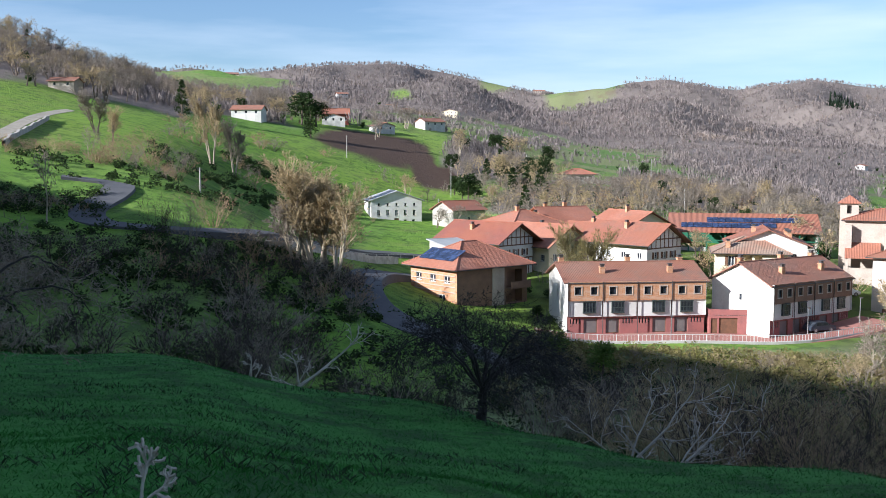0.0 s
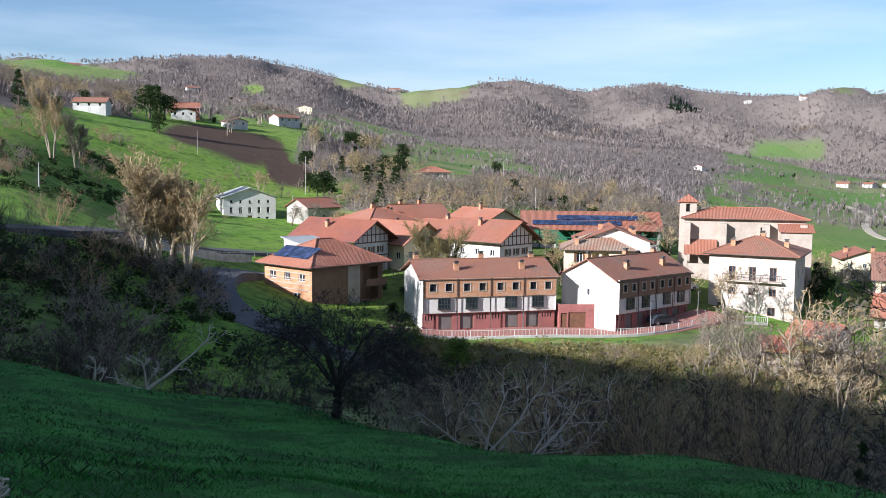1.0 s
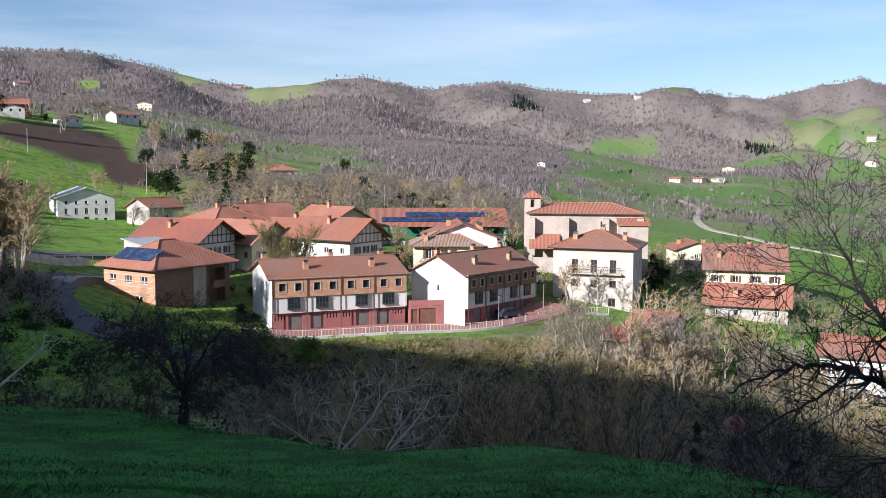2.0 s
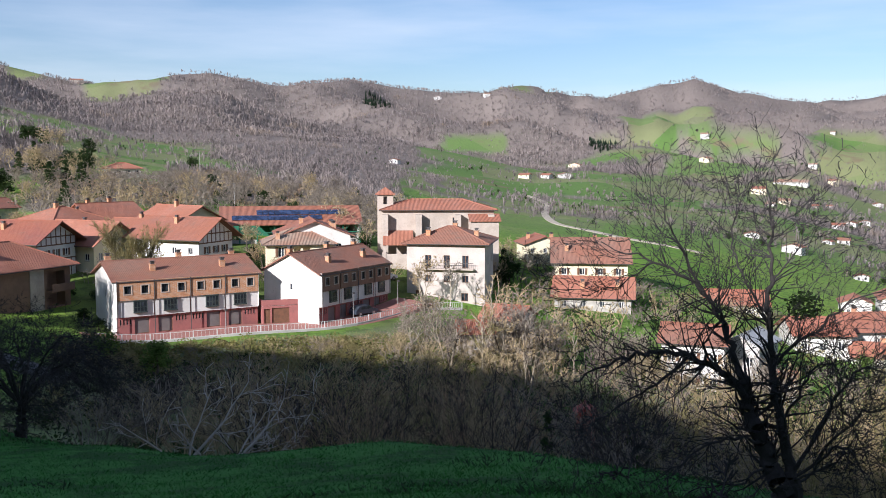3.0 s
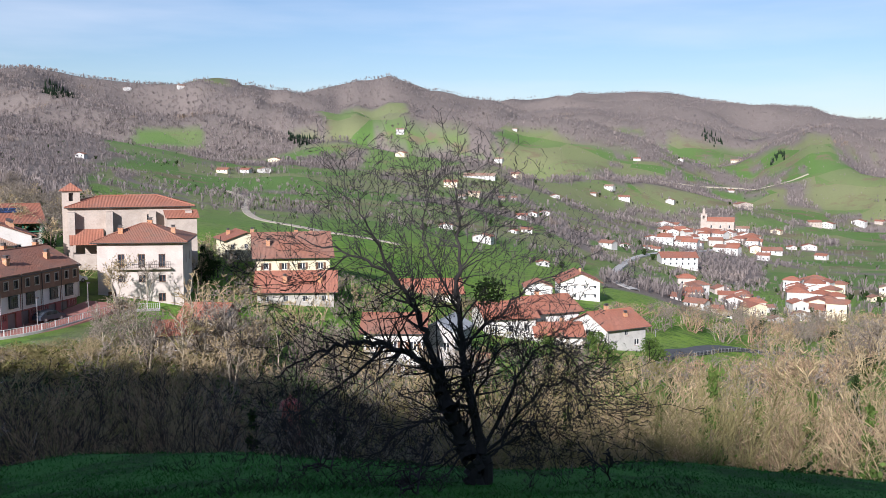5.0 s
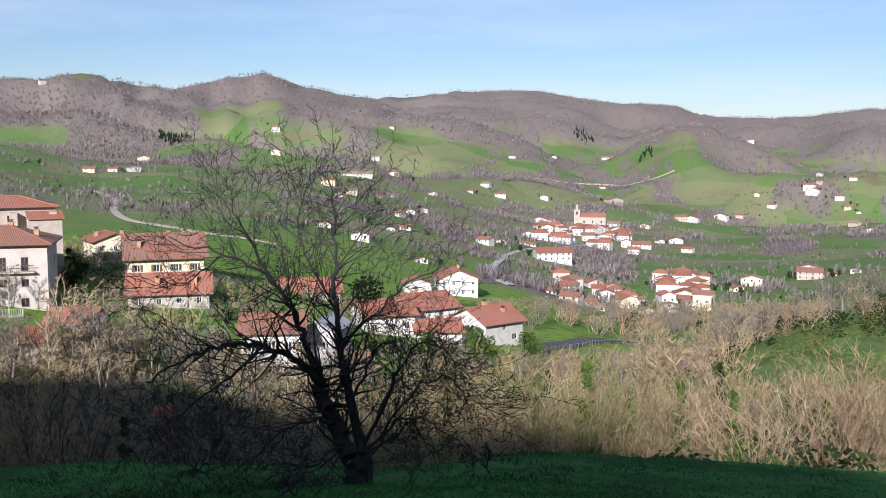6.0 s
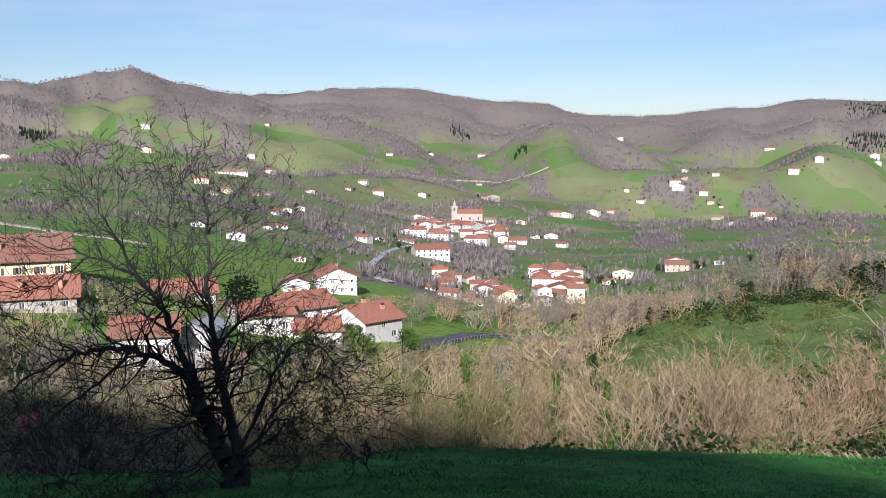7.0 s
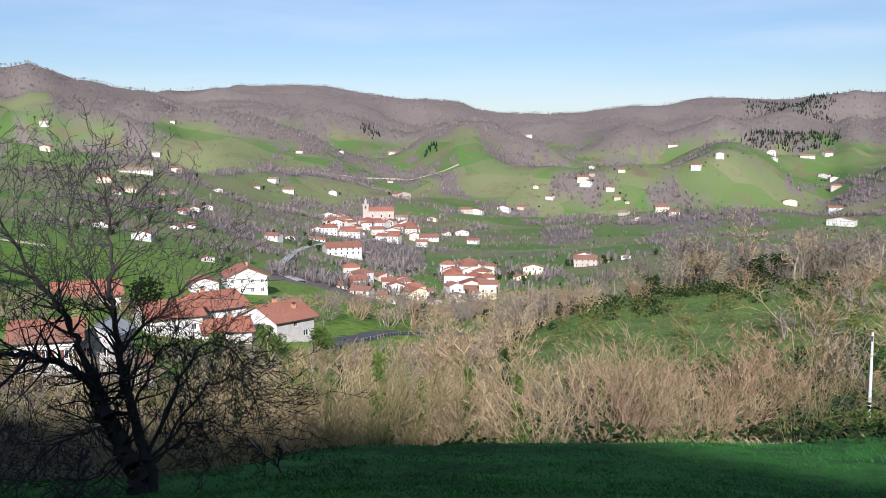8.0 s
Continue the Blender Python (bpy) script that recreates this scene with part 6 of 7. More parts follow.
wood_belt(-27, -17.5, 330, 540, 150, 7, 13, 21, 0.05, joined=True)
wood_belt(-18.5, -7.0, 400, 570, 120, 7, 12, 22, 0.05, joined=True)
join_aside("hillside_wood", "leafless woodland on the upper hillside", "woodland")
wood_belt(-7.0, -1.0, 385, 470, 12, 7, 11, 23, 0.1, spare=((-46.6, 414.7, 12), (-26, 411, 10), (-6, 467, 12)))
wood_belt(0.0, 6.5, 280, 420, 34, 8, 13, 24, 0.55)
wood_belt(-3.0, 8.0, 262, 300, 10, 5, 9, 25, 0.3)
wood_belt(4.0, 22.0, 222, 340, 100, 6, 11, 26, 0.12, tops=-0.006, spare=((45, 327, 22), (61, 196, 22)))
wood_belt(19.0, 26.0, 190, 300, 34, 6, 11, 27, 0.12, tops=-0.012)
wood_belt(30.0, 46.0, 108, 128, 26, 5, 9, 28, 0.05, tops=-0.145, label="pale leafless tree below the houses")
wood_belt(24.0, 31.0, 108, 132, 16, 5, 9, 29, 0.05, tops=-0.14, label="pale leafless tree below the houses")
wood_belt(27.5, 33.0, 165, 190, 7, 4, 8, 30, 0.3, tops=-0.08, spare=((83.5, 162, 8),))
wood_belt(54.0, 70.0, 225, 400, 60, 6, 11, 31, 0.05, tops=-0.15, spare=((230, 177, 22), (221, 186, 18)))
wood_belt(67.0, 79.0, 100, 122, 26, 3, 6.5, 32, 0.04, tops=-0.112, label="leafless tree on the hillock's crest")
wood_belt(78.0, 92.0, 98, 125, 34, 4, 9.0, 34, 0.04, tops=-0.078, label="leafless tree on the hillock's crest")
wood_belt(78.0, 90.0, 180, 420, 16, 9, 14, 33, 0.05, tops=-0.09)
BROAD = ((3, -0.008), (12, -0.008), (18, -0.012), (27, -0.02))
thicket(3.5, 26, 224, 345, 170, 3.5, 7.5, (GREY, TAN, GREY, RUST), 43, tops=BROAD, joined=SHRUBS_DIST)
thicket(53, 74, 205, 420, 190, 3.5, 8.5, (GREY, RUST, TAN), 44, tops=((53, -0.15), (72, -0.138)), joined=SHRUBS_DIST)
thicket(49, 58, 122, 168, 26, 2.5, 5.0, (GREY, TAN, OLIVE), 46, tops=((48, -0.19), (58, -0.2)), joined=SHRUBS_DIST)
thicket(58, 72, 84, 190, 70, 3.0, 7.0, (TAN, GREY, RUST), 47, tops=((56, -0.205), (64, -0.19), (72, -0.165)), joined=SHRUBS_DIST)
thicket(26, 36, 180, 260, 30, 2.5, 6.0, (GREY, TAN), 48, tops=((26, -0.07), (36, -0.085)), joined=SHRUBS_DIST)
thicket(0, 7.5, 268, 420, 70, 3.0, 7.0, (GREY, TAN, GREY), 51, tops=((0, 0.028), (7.5, 0.008)), joined=SHRUBS_DIST)
thicket(-16, -3, 225, 330, 26, 2.0, 5.0, (GREY, RUST), 45, tops=((-16, 0.06), (-3, 0.04)), joined=SHRUBS_DIST)
thicket(28, 54, 128, 215, 95, 2.5, 6.0, (GREY, TAN, OLIVE), 49, tops=((28, -0.1), (34, -0.115), (40, -0.125), (47, -0.15), (54, -0.18)), joined=SHRUBS_DIST)
thicket(4, 24, 150, 215, 30, 1.5, 4.0, (GREY, OLIVE, TAN), 50, tops=((4, -0.09), (24, -0.085)), joined=SHRUBS_DIST)
join_aside("brushwood", "leafless brushwood round the village and fields", "thicket")
thicket(66, 92, 92, 118, 46, 2.0, 4.5, (TAN, RUST, GREY), 41, tops=((60, -0.13), (72, -0.135), (80, -0.115), (92, -0.085)), joined=True)
thicket(84, 92, 50, 96, 22, 3.0, 6.0, (RUST, TAN, GREY), 42, tops=((80, -0.15), (86, -0.12), (92, -0.1)), joined=True)
join_aside("thicket", "leafless shrubs along the hillock's crest", "thicket")
ivy_tree = bare_tree(*polar(81.8, 104), 8.0, 0, BARK, TWIG_TAN, "ivy-clad leafless tree on the hillock", 0, 1.0)
part("ivy", dressed(leaf_clumps(9, [(math.sin(i) * 0.5, math.cos(i) * 0.5, 1.0 + i * 0.5, 0.55) for i in range(8)], 40, 0.3), IVY), None, ivy_tree, "dark ivy on the trunk")

DRYLEAF = surface("tawny_bracken", (0.22, 0.2, 0.07), (0.15, 0.17, 0.05), 0.4, 0.9, 0.0, 9, vary=0.3, thin=0.4)


# brambles and evergreen undergrowth in the gully
def brambles(az0, az1, d0, d1, count, seed, material, size, label):
    rng = random.Random(seed)
    clumps = []
    for _ in range(count):
        x, y = polar(rng.uniform(az0, az1), math.sqrt(rng.uniform(d0 * d0, d1 * d1)))
        r = rng.uniform(0.5, 1.3)
        clumps.append((x, y, on(x, y) + r * 0.3, r))
    ob = new("undergrowth", dressed(leaf_clumps(seed, clumps, 70, size, "undergrowth"), material))
    tagged(ob, label, "undergrowth", kind="stuff")


brambles(-26, 20, 60, 112, 260, 51, IVY, 0.4, "dark green brambles over the gully banks")
brambles(14, 56, 36, 110, 420, 52, IVY, 0.36, "dark green brambles over the gully banks")
brambles(50, 92, 30, 62, 150, 66, IVY, 0.24, "dark ivy and brambles among the shrubs")
brambles(50, 92, 32, 62, 190, 53, LEAF, 0.22, "green undergrowth at the meadow's lower edge")
brambles(-17, -8, 186, 236, 110, 55, IVY, 0.5, "dark brambles on the field bank")
brambles(-24, -12, 150, 176, 60, 56, IVY, 0.45, "dark brambles along the hedge bank")
brambles(4, 28, 106, 121, 190, 57, WILLOW, 0.4, "olive undergrowth on the bank below the railing")
brambles(4, 24, 225, 330, 160, 58, IVY, 0.7, "dark evergreen undergrowth behind the village")
brambles(68, 90, 58, 98, 170, 59, DRYLEAF, 0.2, "tawny rough grass and bracken on the hillock")
brambles(68, 82, 92, 112, 55, 67, IVY, 0.3, "dark brambles along the hillock's crest")
brambles(74, 90, 84, 100, 50, 60, IVY, 0.3, "dark brambles on the hillock")
brambles(-27, -4, 97, 120, 240, 61, IVY, 0.34, "dark brambles on the shaded bank under the lane")
brambles(-26, -19.5, 126, 141, 90, 62, IVY, 0.34, "dark brambles beside the hairpin lane")
brambles(-13, -6, 262, 282, 150, 63, IVY, 0.5, "green brambles on the bank between the fields")
brambles(-12, -6, 118, 130, 70, 64, IVY, 0.34, "dark brambles round the pale trees")
brambles(6, 30, 110, 121, 260, 65, DRYLEAF, 0.3, "tawny undergrowth under the forecourt railing")
brambles(22, 48, 88, 122, 200, 54, LEAF, 0.36, "green undergrowth below the houses")


# ---- far woods: crowns too many to count ----
def sprays(name, label, material, rng, x, y, tall, conifer, blades, slim):
    """Far trees as sprays of slim blades: spires, or fans of twigs that open upwards."""
    n = len(x)
    z = land(x, y) - 0.5
    v = np.zeros((n, blades, 3, 3))
    for k in range(blades):
        a = rng.uniform(0, 2 * math.pi, n)
        c, s = np.cos(a), np.sin(a)
        if conifer:
            r = tall * 0.2
            v[:, k, 0] = np.stack([x - s * r, y + c * r, z], 1)
            v[:, k, 1] = np.stack([x + s * r, y - c * r, z], 1)
            v[:, k, 2] = np.stack([x, y, z + tall * rng.uniform(0.85, 1.3, n)], 1)
        else:
            out, r = tall * rng.uniform(0.1, 0.5, n), tall * rng.uniform(0.05, 0.11, n) * slim
            top = z + tall * rng.uniform(0.45, 1.05, n)
            v[:, k, 0] = np.stack([x + c * out * 0.2, y + s * out * 0.2, z + tall * 0.1], 1)
            v[:, k, 1] = np.stack([x + c * out - s * r, y + s * out + c * r, top], 1)
            v[:, k, 2] = np.stack([x + c * out + s * r, y + s * out - c * r, top * 0.98 + z * 0.02], 1)
    me = bpy.data.meshes.new(name)
    me.from_pydata(v.reshape(-1, 3).tolist(), [], np.arange(n * blades * 3).reshape(-1, 3).tolist())
    me.materials.append(material)
    tagged(new(name, me), label, "woodland", kind="stuff")


def far_woods(name, label, material, seed, tries, near, far, conifer, only=None, blades=8, slim=1.0):
    rng = np.random.default_rng(seed)
    az = np.radians(rng.uniform(-27, 91, tries))
    d = np.exp(rng.uniform(math.log(near), math.log(far), tries))
    x, y = d * np.sin(az), d * np.cos(az)
    if only:
        keep = plots(x, y, only) > 0.5
    else:
        keep = cover(x, y)[0] > rng.uniform(0.3, 0.75, tries)
    x, y, d = x[keep], y[keep], d[keep]
    tall = (rng.uniform(3.0, 6.5, len(x)) if not conifer else rng.uniform(5.0, 8.5, len(x))) * np.clip(d / 1000, 0.8, 1.25)
    sprays(name, label, material, rng, x, y, tall, conifer, blades, slim)


def farm_trees(name, label, material, seed, each, spread, low, high, blades, slim):
    """Garden trees and hedges round the scattered farms."""
    rng = np.random.default_rng(seed)
    farms = np.array([p[:2] for p in HAMLET_A + HAMLET_B + HAMLET_C + HAMLET_D + HAMLET_E if math.hypot(p[0], p[1]) > 330])
    spots = np.repeat(farms, each, axis=0)
    back = spots / np.hypot(spots[:, 0], spots[:, 1])[:, None]
    spots = spots + np.stack([back[:, 1], -back[:, 0]], 1) * rng.normal(0, spread, len(spots))[:, None] + back * rng.uniform(2, spread, len(spots))[:, None]
    sprays(name, label, material, rng, spots[:, 0], spots[:, 1], rng.uniform(low, high, len(spots)), False, blades, slim)


# far twigs greyed and lifted in base colour to stand in for haze
HAZED_WINTER_WOOD = surface("hazed_winter_woodland", (0.25, 0.212, 0.192), (0.19, 0.165, 0.158), 0.006, 1.0, 0.0, 30, vary=0.36, thin=0.2, stain=(0.27, 0.205, 0.145))
CONIFERS = surface("conifer_woodland", (0.035, 0.06, 0.035), (0.03, 0.05, 0.03), 0.02, 1.0, 0.0, 20, vary=0.3, thin=0.4)
far_woods("far_woods", "grey-brown leafless woods on the far hills", HAZED_WINTER_WOOD, 71, 120000, 950, 3900, False, None, 7, 0.8)
far_woods("hedgerow_woods", "grey-brown leafless hedges and copses in the valley", HAZED_WINTER_WOOD, 73, 17000, 370, 1000, False, None, 18, 0.45)
def scrub(name, label, material, seed, count, near, far, low, high, blades):
    """Single bushes and young trees dotted over the pastures, thicker along old boundaries."""
    rng = np.random.default_rng(seed)
    az, d = np.radians(rng.uniform(-5, 91, count * 4)), np.exp(rng.uniform(math.log(near), math.log(far), count * 4))
    x, y = d * np.sin(az), d * np.cos(az)
    line = np.minimum(np.abs(wobble(x, y, 120, 71)), np.abs(wobble(x, y, 85, 72)))
    keep = rng.random(len(x)) < np.where(line < 0.05, 1.0, 0.10)
    x, y = x[keep][:count], y[keep][:count]
    sprays(name, label, material, rng, x, y, rng.uniform(low, high, len(x)), False, blades, 0.9)


scrub("pasture_scrub", "leafless hedges and bushes dotted over the pastures", HAZED_WINTER_WOOD, 76, 9000, 450, 2200, 1.2, 4.0, 9)
scrub("pasture_bushes", "dark evergreen bushes dotted over the pastures", IVY, 77, 1500, 450, 2200, 1.0, 3.0, 12)
PLANTATIONS = ((83.6, 3219, 2.4, 0.09), (83.9, 2487, 2.8, 0.03), (22.7, 1725, 0.9, 0.12), (36.0, 1392, 0.9, 0.12), (59.7, 2231, 0.74, 0.02), (63.4, 1836, 0.5, 0.02))
farm_trees("garden_trees", "leafless garden trees and hedges round the farms", HAZED_WINTER_WOOD, 74, 5, 15, 3.0, 7.5, 16, 0.5)
farm_trees("garden_evergreens", "dark evergreen bushes beside the farms", IVY, 75, 2, 12, 2.0, 5.0, 20, 1.6)
far_woods("far_conifers", "dark green conifer plantations on the far hills", CONIFERS, 72, 240000, 600, 4200, True, PLANTATIONS)

# ---- roads, railings, poles ----
def ribbon(points, width, step=2.0):
    """Points along a way laid over the ground, with its left and right edge."""
    out = []
    pts = [Vector((*p, 0)) for p in points]
    for i in range(len(pts) - 1):
        p0, p1, p2, p3 = pts[max(i - 1, 0)], pts[i], pts[i + 1], pts[min(i + 2, len(pts) - 1)]
        n = max(2, int((p2 - p1).length / step))
        for k in range(n + (i == len(pts) - 2)):
            t = k / n
            out.append(0.5 * ((2 * p1) + (p2 - p0) * t + (2 * p0 - 5 * p1 + 4 * p2 - p3) * t * t + (3 * p1 - p0 - 3 * p2 + p3) * t ** 3))
    return out


def road(name, label, points, width, material, lift=0.06, step=2.0, category="road", flat=True):
    line = ribbon(points, width, step)
    v, f = [], []
    for i, p in enumerate(line):
        way = (line[min(i + 1, len(line) - 1)] - line[max(i - 1, 0)]).normalized()
        side = Vector((-way.y, way.x, 0)) * width / 2
        hs = [on((p + side * s).x, (p + side * s).y) for s in (1, 0.5, 0, -0.5, -1)]
        top = max(hs) if flat else None
        for s, h in zip((1, 0.5, 0, -0.5, -1), hs):
            q = p + side * s
            v.append((q.x, q.y, (h * 0.4 + top * 0.6 if flat else h) + lift))
        for s, h in zip((1, -1), (hs[0], hs[4])):
            q = p + side * s * 1.05
            v.append((q.x, q.y, h - 0.3))
        if i:
            a, b = (i - 1) * 7, i * 7
            f += [(a + k, b + k, b + k + 1, a + k + 1) for k in range(4)]
            f += [(a + 5, b + 5, b, a), (a + 4, b + 4, b + 6, a + 6)]
    me = bpy.data.meshes.new(name)
    me.from_pydata(v, [], f)
    uv_map(me)
    me.materials.append(material)
    return tagged(new(name, me), label, category, kind="structure")


road("road", "dark asphalt lane winding up the hillside", ((-56, 141), (-50.6, 142.4), (-47.4, 140.5), (-45.8, 132), (-45.4, 122), (-41, 115.5), (-33.3, 116.8), (-27, 129), (-20, 151), (-14, 168), (-4, 179), (8, 186)), 4.4, ASPHALT)
road("road", "dark asphalt road curving round the brick building", ((8, 95), (0, 99), (-5.9, 105.8), (-9.3, 114), (-10.6, 127), (-9.8, 141), (-6, 153), (0, 160)), 5.0, ASPHALT)
road("pavement", "red paved forecourt of the terraced houses", ((12.5, 126.4), (24, 126.9), (36, 127.2), (46, 126.4), (55, 130.0), (62, 134)), 7.0, PAVING, 0.05, category="pavement")
road("road", "pale farm track between walls", ((-76, 160), (-82, 179), (-95, 225), (-102.6, 266)), 2.6, GRAVEL, flat=False)
road("road", "pale country road across green fields", ((330, 540), (313.6, 490.8), (263, 413), (239, 366), (235.7, 334.9), (228.8, 296.4), (240, 270)), 3.6, GRAVEL, 0.25, 4.0)
road("road", "grey road up to the valley hamlet", ((300, 205), (321, 230.7), (385.8, 271.4), (464.7, 312.9), (581, 357.4), (700, 400)), 3.6, CONCRETE, 0.3, 4.0)
road("road", "pale farm track on the far slope", ((1200, 850), (1308, 832), (1421, 780), (1500, 700)), 6.0, GRAVEL, 0.5, 6.0)
road("road", "asphalt road leaving the village", ((140, 91), (150, 96), (168, 101), (190, 108), (208.6, 112), (235, 112)), 5.0, ASPHALT, 0.1)


def railing(label, points, height, gap, metal, kerb, bars=6, name="railing"):
    """Posts, two rails and thin bars on a low kerb."""
    line = ribbon(points, 0, gap)
    thing = new(name)
    tagged(thing, label, "railing")
    for i, p in enumerate(line):
        z = on(p.x, p.y) + 0.05
        part("post", boxes((p.x - 0.05, p.y - 0.05, z - 0.3, p.x + 0.05, p.y + 0.05, z + height)), metal, thing)
        if i == len(line) - 1:
            break
        q = line[i + 1]
        zq = on(q.x, q.y) + 0.05
        a, b = Vector((p.x, p.y, z)), Vector((q.x, q.y, zq))
        for hh in (0.25, 0.95):
            part("rail", rod(a + Vector((0, 0, height * hh)), b + Vector((0, 0, height * hh)), 0.035, 4), metal, thing)
        if bars:
            part("bars", join(*[rod(a.lerp(b, k / bars) + Vector((0, 0, height * 0.25)), a.lerp(b, k / bars) + Vector((0, 0, height * 0.95)), 0.022, 4) for k in range(1, bars)]), metal, thing)
        if kerb:
            side = Vector((-(b - a).y, (b - a).x, 0)).normalized() * 0.15
            v = [tuple(c + s * side + Vector((0, 0, h))) for c in (a, b) for s in (-1, 1) for h in (-0.8, 0.28)]
            part("kerb", (v, [(0, 4, 5, 1), (2, 3, 7, 6), (1, 5, 7, 3), (0, 2, 6, 4), (0, 1, 3, 2), (4, 6, 7, 5)]), kerb, thing)
    return thing


WHITE_METAL = surface("pale_galvanised_steel", (0.62, 0.62, 0.60), (0.52, 0.52, 0.50), 2.0, 0.5, 0.1, 10)
railing("pale steel railing on a concrete kerb along the forecourt", ((12.0, 121.8), (20, 122.6), (34.1, 122.3), (45.5, 122.8), (52.4, 125.4), (60.2, 129.2), (68, 130.0)), 1.15, 2.4, WHITE_METAL, CONCRETE)
railing("grey road guard rail above the lower village", ((160, 95.5), (175, 100.5), (190, 105), (205, 109), (225, 109)), 0.9, 3.0, METAL, None, 0, "guard_rail")
railing("grey guard rail along the upper lane", ((-24.5, 127), (-17.5, 149), (-11.5, 165.5), (-3, 175.5), (8, 183)), 0.8, 3.0, METAL, None, 0, "guard_rail")


def pole(x, y, height, label, material, lamp=False, lean=0.0, name="utility_pole", r=0.11):
    base = new(name)
    base.matrix_basis = pose(x, y, on(x, y, 0.3), 0, lean, 0)
    tagged(base, label, "pole")
    part("shaft", rod((0, 0, 0), (0, 0, height), r, 8, r * 0.65), material, base)
    if lamp:
        part("lamp_head", boxes((-0.12, -0.5, height - 0.05, 0.12, 0.1, height + 0.1)), DARK_METAL, base)
    else:
        part("insulators", boxes((-0.45, -0.04, height - 0.35, 0.45, 0.04, height - 0.27), (-0.4, -0.05, height - 0.27, -0.34, 0.05, height - 0.12), (0.34, -0.05, height - 0.27, 0.4, 0.05, height - 0.12)), DARK_METAL, base)
    return base


pole(*polar(88.75, 46.5), 4.3, "thin white marker pole in the grass", WHITE_METAL, name="white_pole", r=0.085, lean=1.0)
for x, y, h in ((2.5, 300, 12), (79.3, 366, 9), (-1.2, 246, 7), (60.5, 240, 8), (-33, 330, 8), (-40, 158, 4.5), (30, 345, 8)):
    pole(x, y, h, "weathered grey utility pole on the slope", CONCRETE)
for x, y, h in ((49.5, 128.5, 4.0), (30.0, 124.5, 3.5), (58.5, 133.0, 4.0), (152, 99, 4.5)):
    pole(x, y, h, "street lamp on a slim grey post", METAL, True, name="street_lamp", r=0.06)

# stone bank under the lane
def bank_wall(label, points, height, thick=0.5):
    line = ribbon(points, 0, 2.5)
    v, f = [], []
    for i, p in enumerate(line):
        z = on(p.x, p.y)
        n = (line[min(i + 1, len(line) - 1)] - line[max(i - 1, 0)]).normalized()
        side = Vector((n.y, -n.x, 0)) * thick / 2
        for s in (-1, 1):
            for h in (-1.5, height + 0.15 * math.sin(i * 1.7)):
                v.append((p.x + side.x * s, p.y + side.y * s, z + h))
        if i:
            a, b = (i - 1) * 4, i * 4
            f += [(a, b, b + 1, a + 1), (a + 2, a + 3, b + 3, b + 2), (a + 1, b + 1, b + 3, a + 3)]
    me = bpy.data.meshes.new("stone_wall")
    me.from_pydata(v, [], f)
    uv_map(me)
    me.materials.append(GREY_STONE)
    return tagged(new("stone_wall", me), label, "wall", kind="structure")


bank_wall("grey rubble wall along the farm track", ((-73, 160), (-79, 179), (-92, 225)), 1.0)
bank_wall("grey rubble retaining wall under the curving lane", ((-23, 124), (-16, 146), (-12, 158), (-8, 166)), 1.2)
bank_wall("pale terrace wall below the villa", ((36, 318), (46, 320), (58, 322)), 1.4)


def parked_car(x, y, turn, paint, label, z=None):
    base = new("car")
    base.matrix_basis = pose(x, y, on(x, y) + 0.1 if z is None else z, 0, 0, turn)
    tagged(base, label, "car")
    prof = [(-2.1, 0.3), (-2.1, 0.75), (-1.95, 0.9), (-1.2, 1.42), (0.45, 1.45), (1.15, 0.95), (2.0, 0.82), (2.12, 0.55), (2.1, 0.3)]
    n = len(prof)
    v = [(px, -0.85, pz) for px, pz in prof] + [(px, 0.85, pz) for px, pz in prof]
    f = [tuple(range(n)), tuple(range(2 * n - 1, n - 1, -1))] + [(i + n, (i + 1) % n + n, (i + 1) % n, i) for i in range(n)]
    body = part("body", (v, f), paint, base)
    for s in (-1, 1):
        part("side_window", boxes((-1.15, s * 0.86 - 0.005, 0.95, 0.65, s * 0.86 + 0.005, 1.32)), PANE, body)
        for wx in (-1.3, 1.3):
            wheel = part("wheel", rod((wx, s * 0.72, 0.32), (wx, s * 0.9, 0.32), 0.32, 12), DARK_METAL, base)
            part("rim", rod((wx, s * 0.895, 0.32), (wx, s * 0.905, 0.32), 0.19, 10), METAL, wheel)
    part("windscreen", ([(0.5, -0.74, 1.43), (0.5, 0.74, 1.43), (1.17, 0.78, 0.97), (1.17, -0.78, 0.97)], [(0, 1, 2, 3)]), PANE, body, at=pose(0.02, 0, 0.015))
    part("rear_window", ([(-1.24, 0.74, 1.42), (-1.24, -0.74, 1.42), (-1.9, -0.78, 0.96), (-1.9, 0.78, 0.96)], [(0, 1, 2, 3)]), PANE, body, at=pose(-0.02, 0, 0.015))
    return base


WHITE_CAR = surface("white_car_paint", (0.78, 0.78, 0.78), (0.75, 0.75, 0.75), 3.0, 0.3, 0.0, 5)
BLUE_CAR = surface("dark_car_paint", (0.03, 0.04, 0.06), (0.035, 0.045, 0.06), 3.0, 0.3, 0.0, 5)
parked_car(51.5, 129.6, 20, BLUE_CAR, "dark car parked on the forecourt")
parked_car(63.0, 152.5, -30, WHITE_CAR, "white car parked beside the church")
parked_car(60.5, 151.5, -30, BLUE_CAR, "dark car parked beside the church")
parked_car(62.0, 146.5, 10, WHITE_CAR, "white car parked behind the manor house")
parked_car(53.5, 143.5, 10, WHITE_CAR, "white car parked behind the terraces")
parked_car(*polar(58.3, 66), -20, WHITE_CAR, "white car half hidden by the thicket")

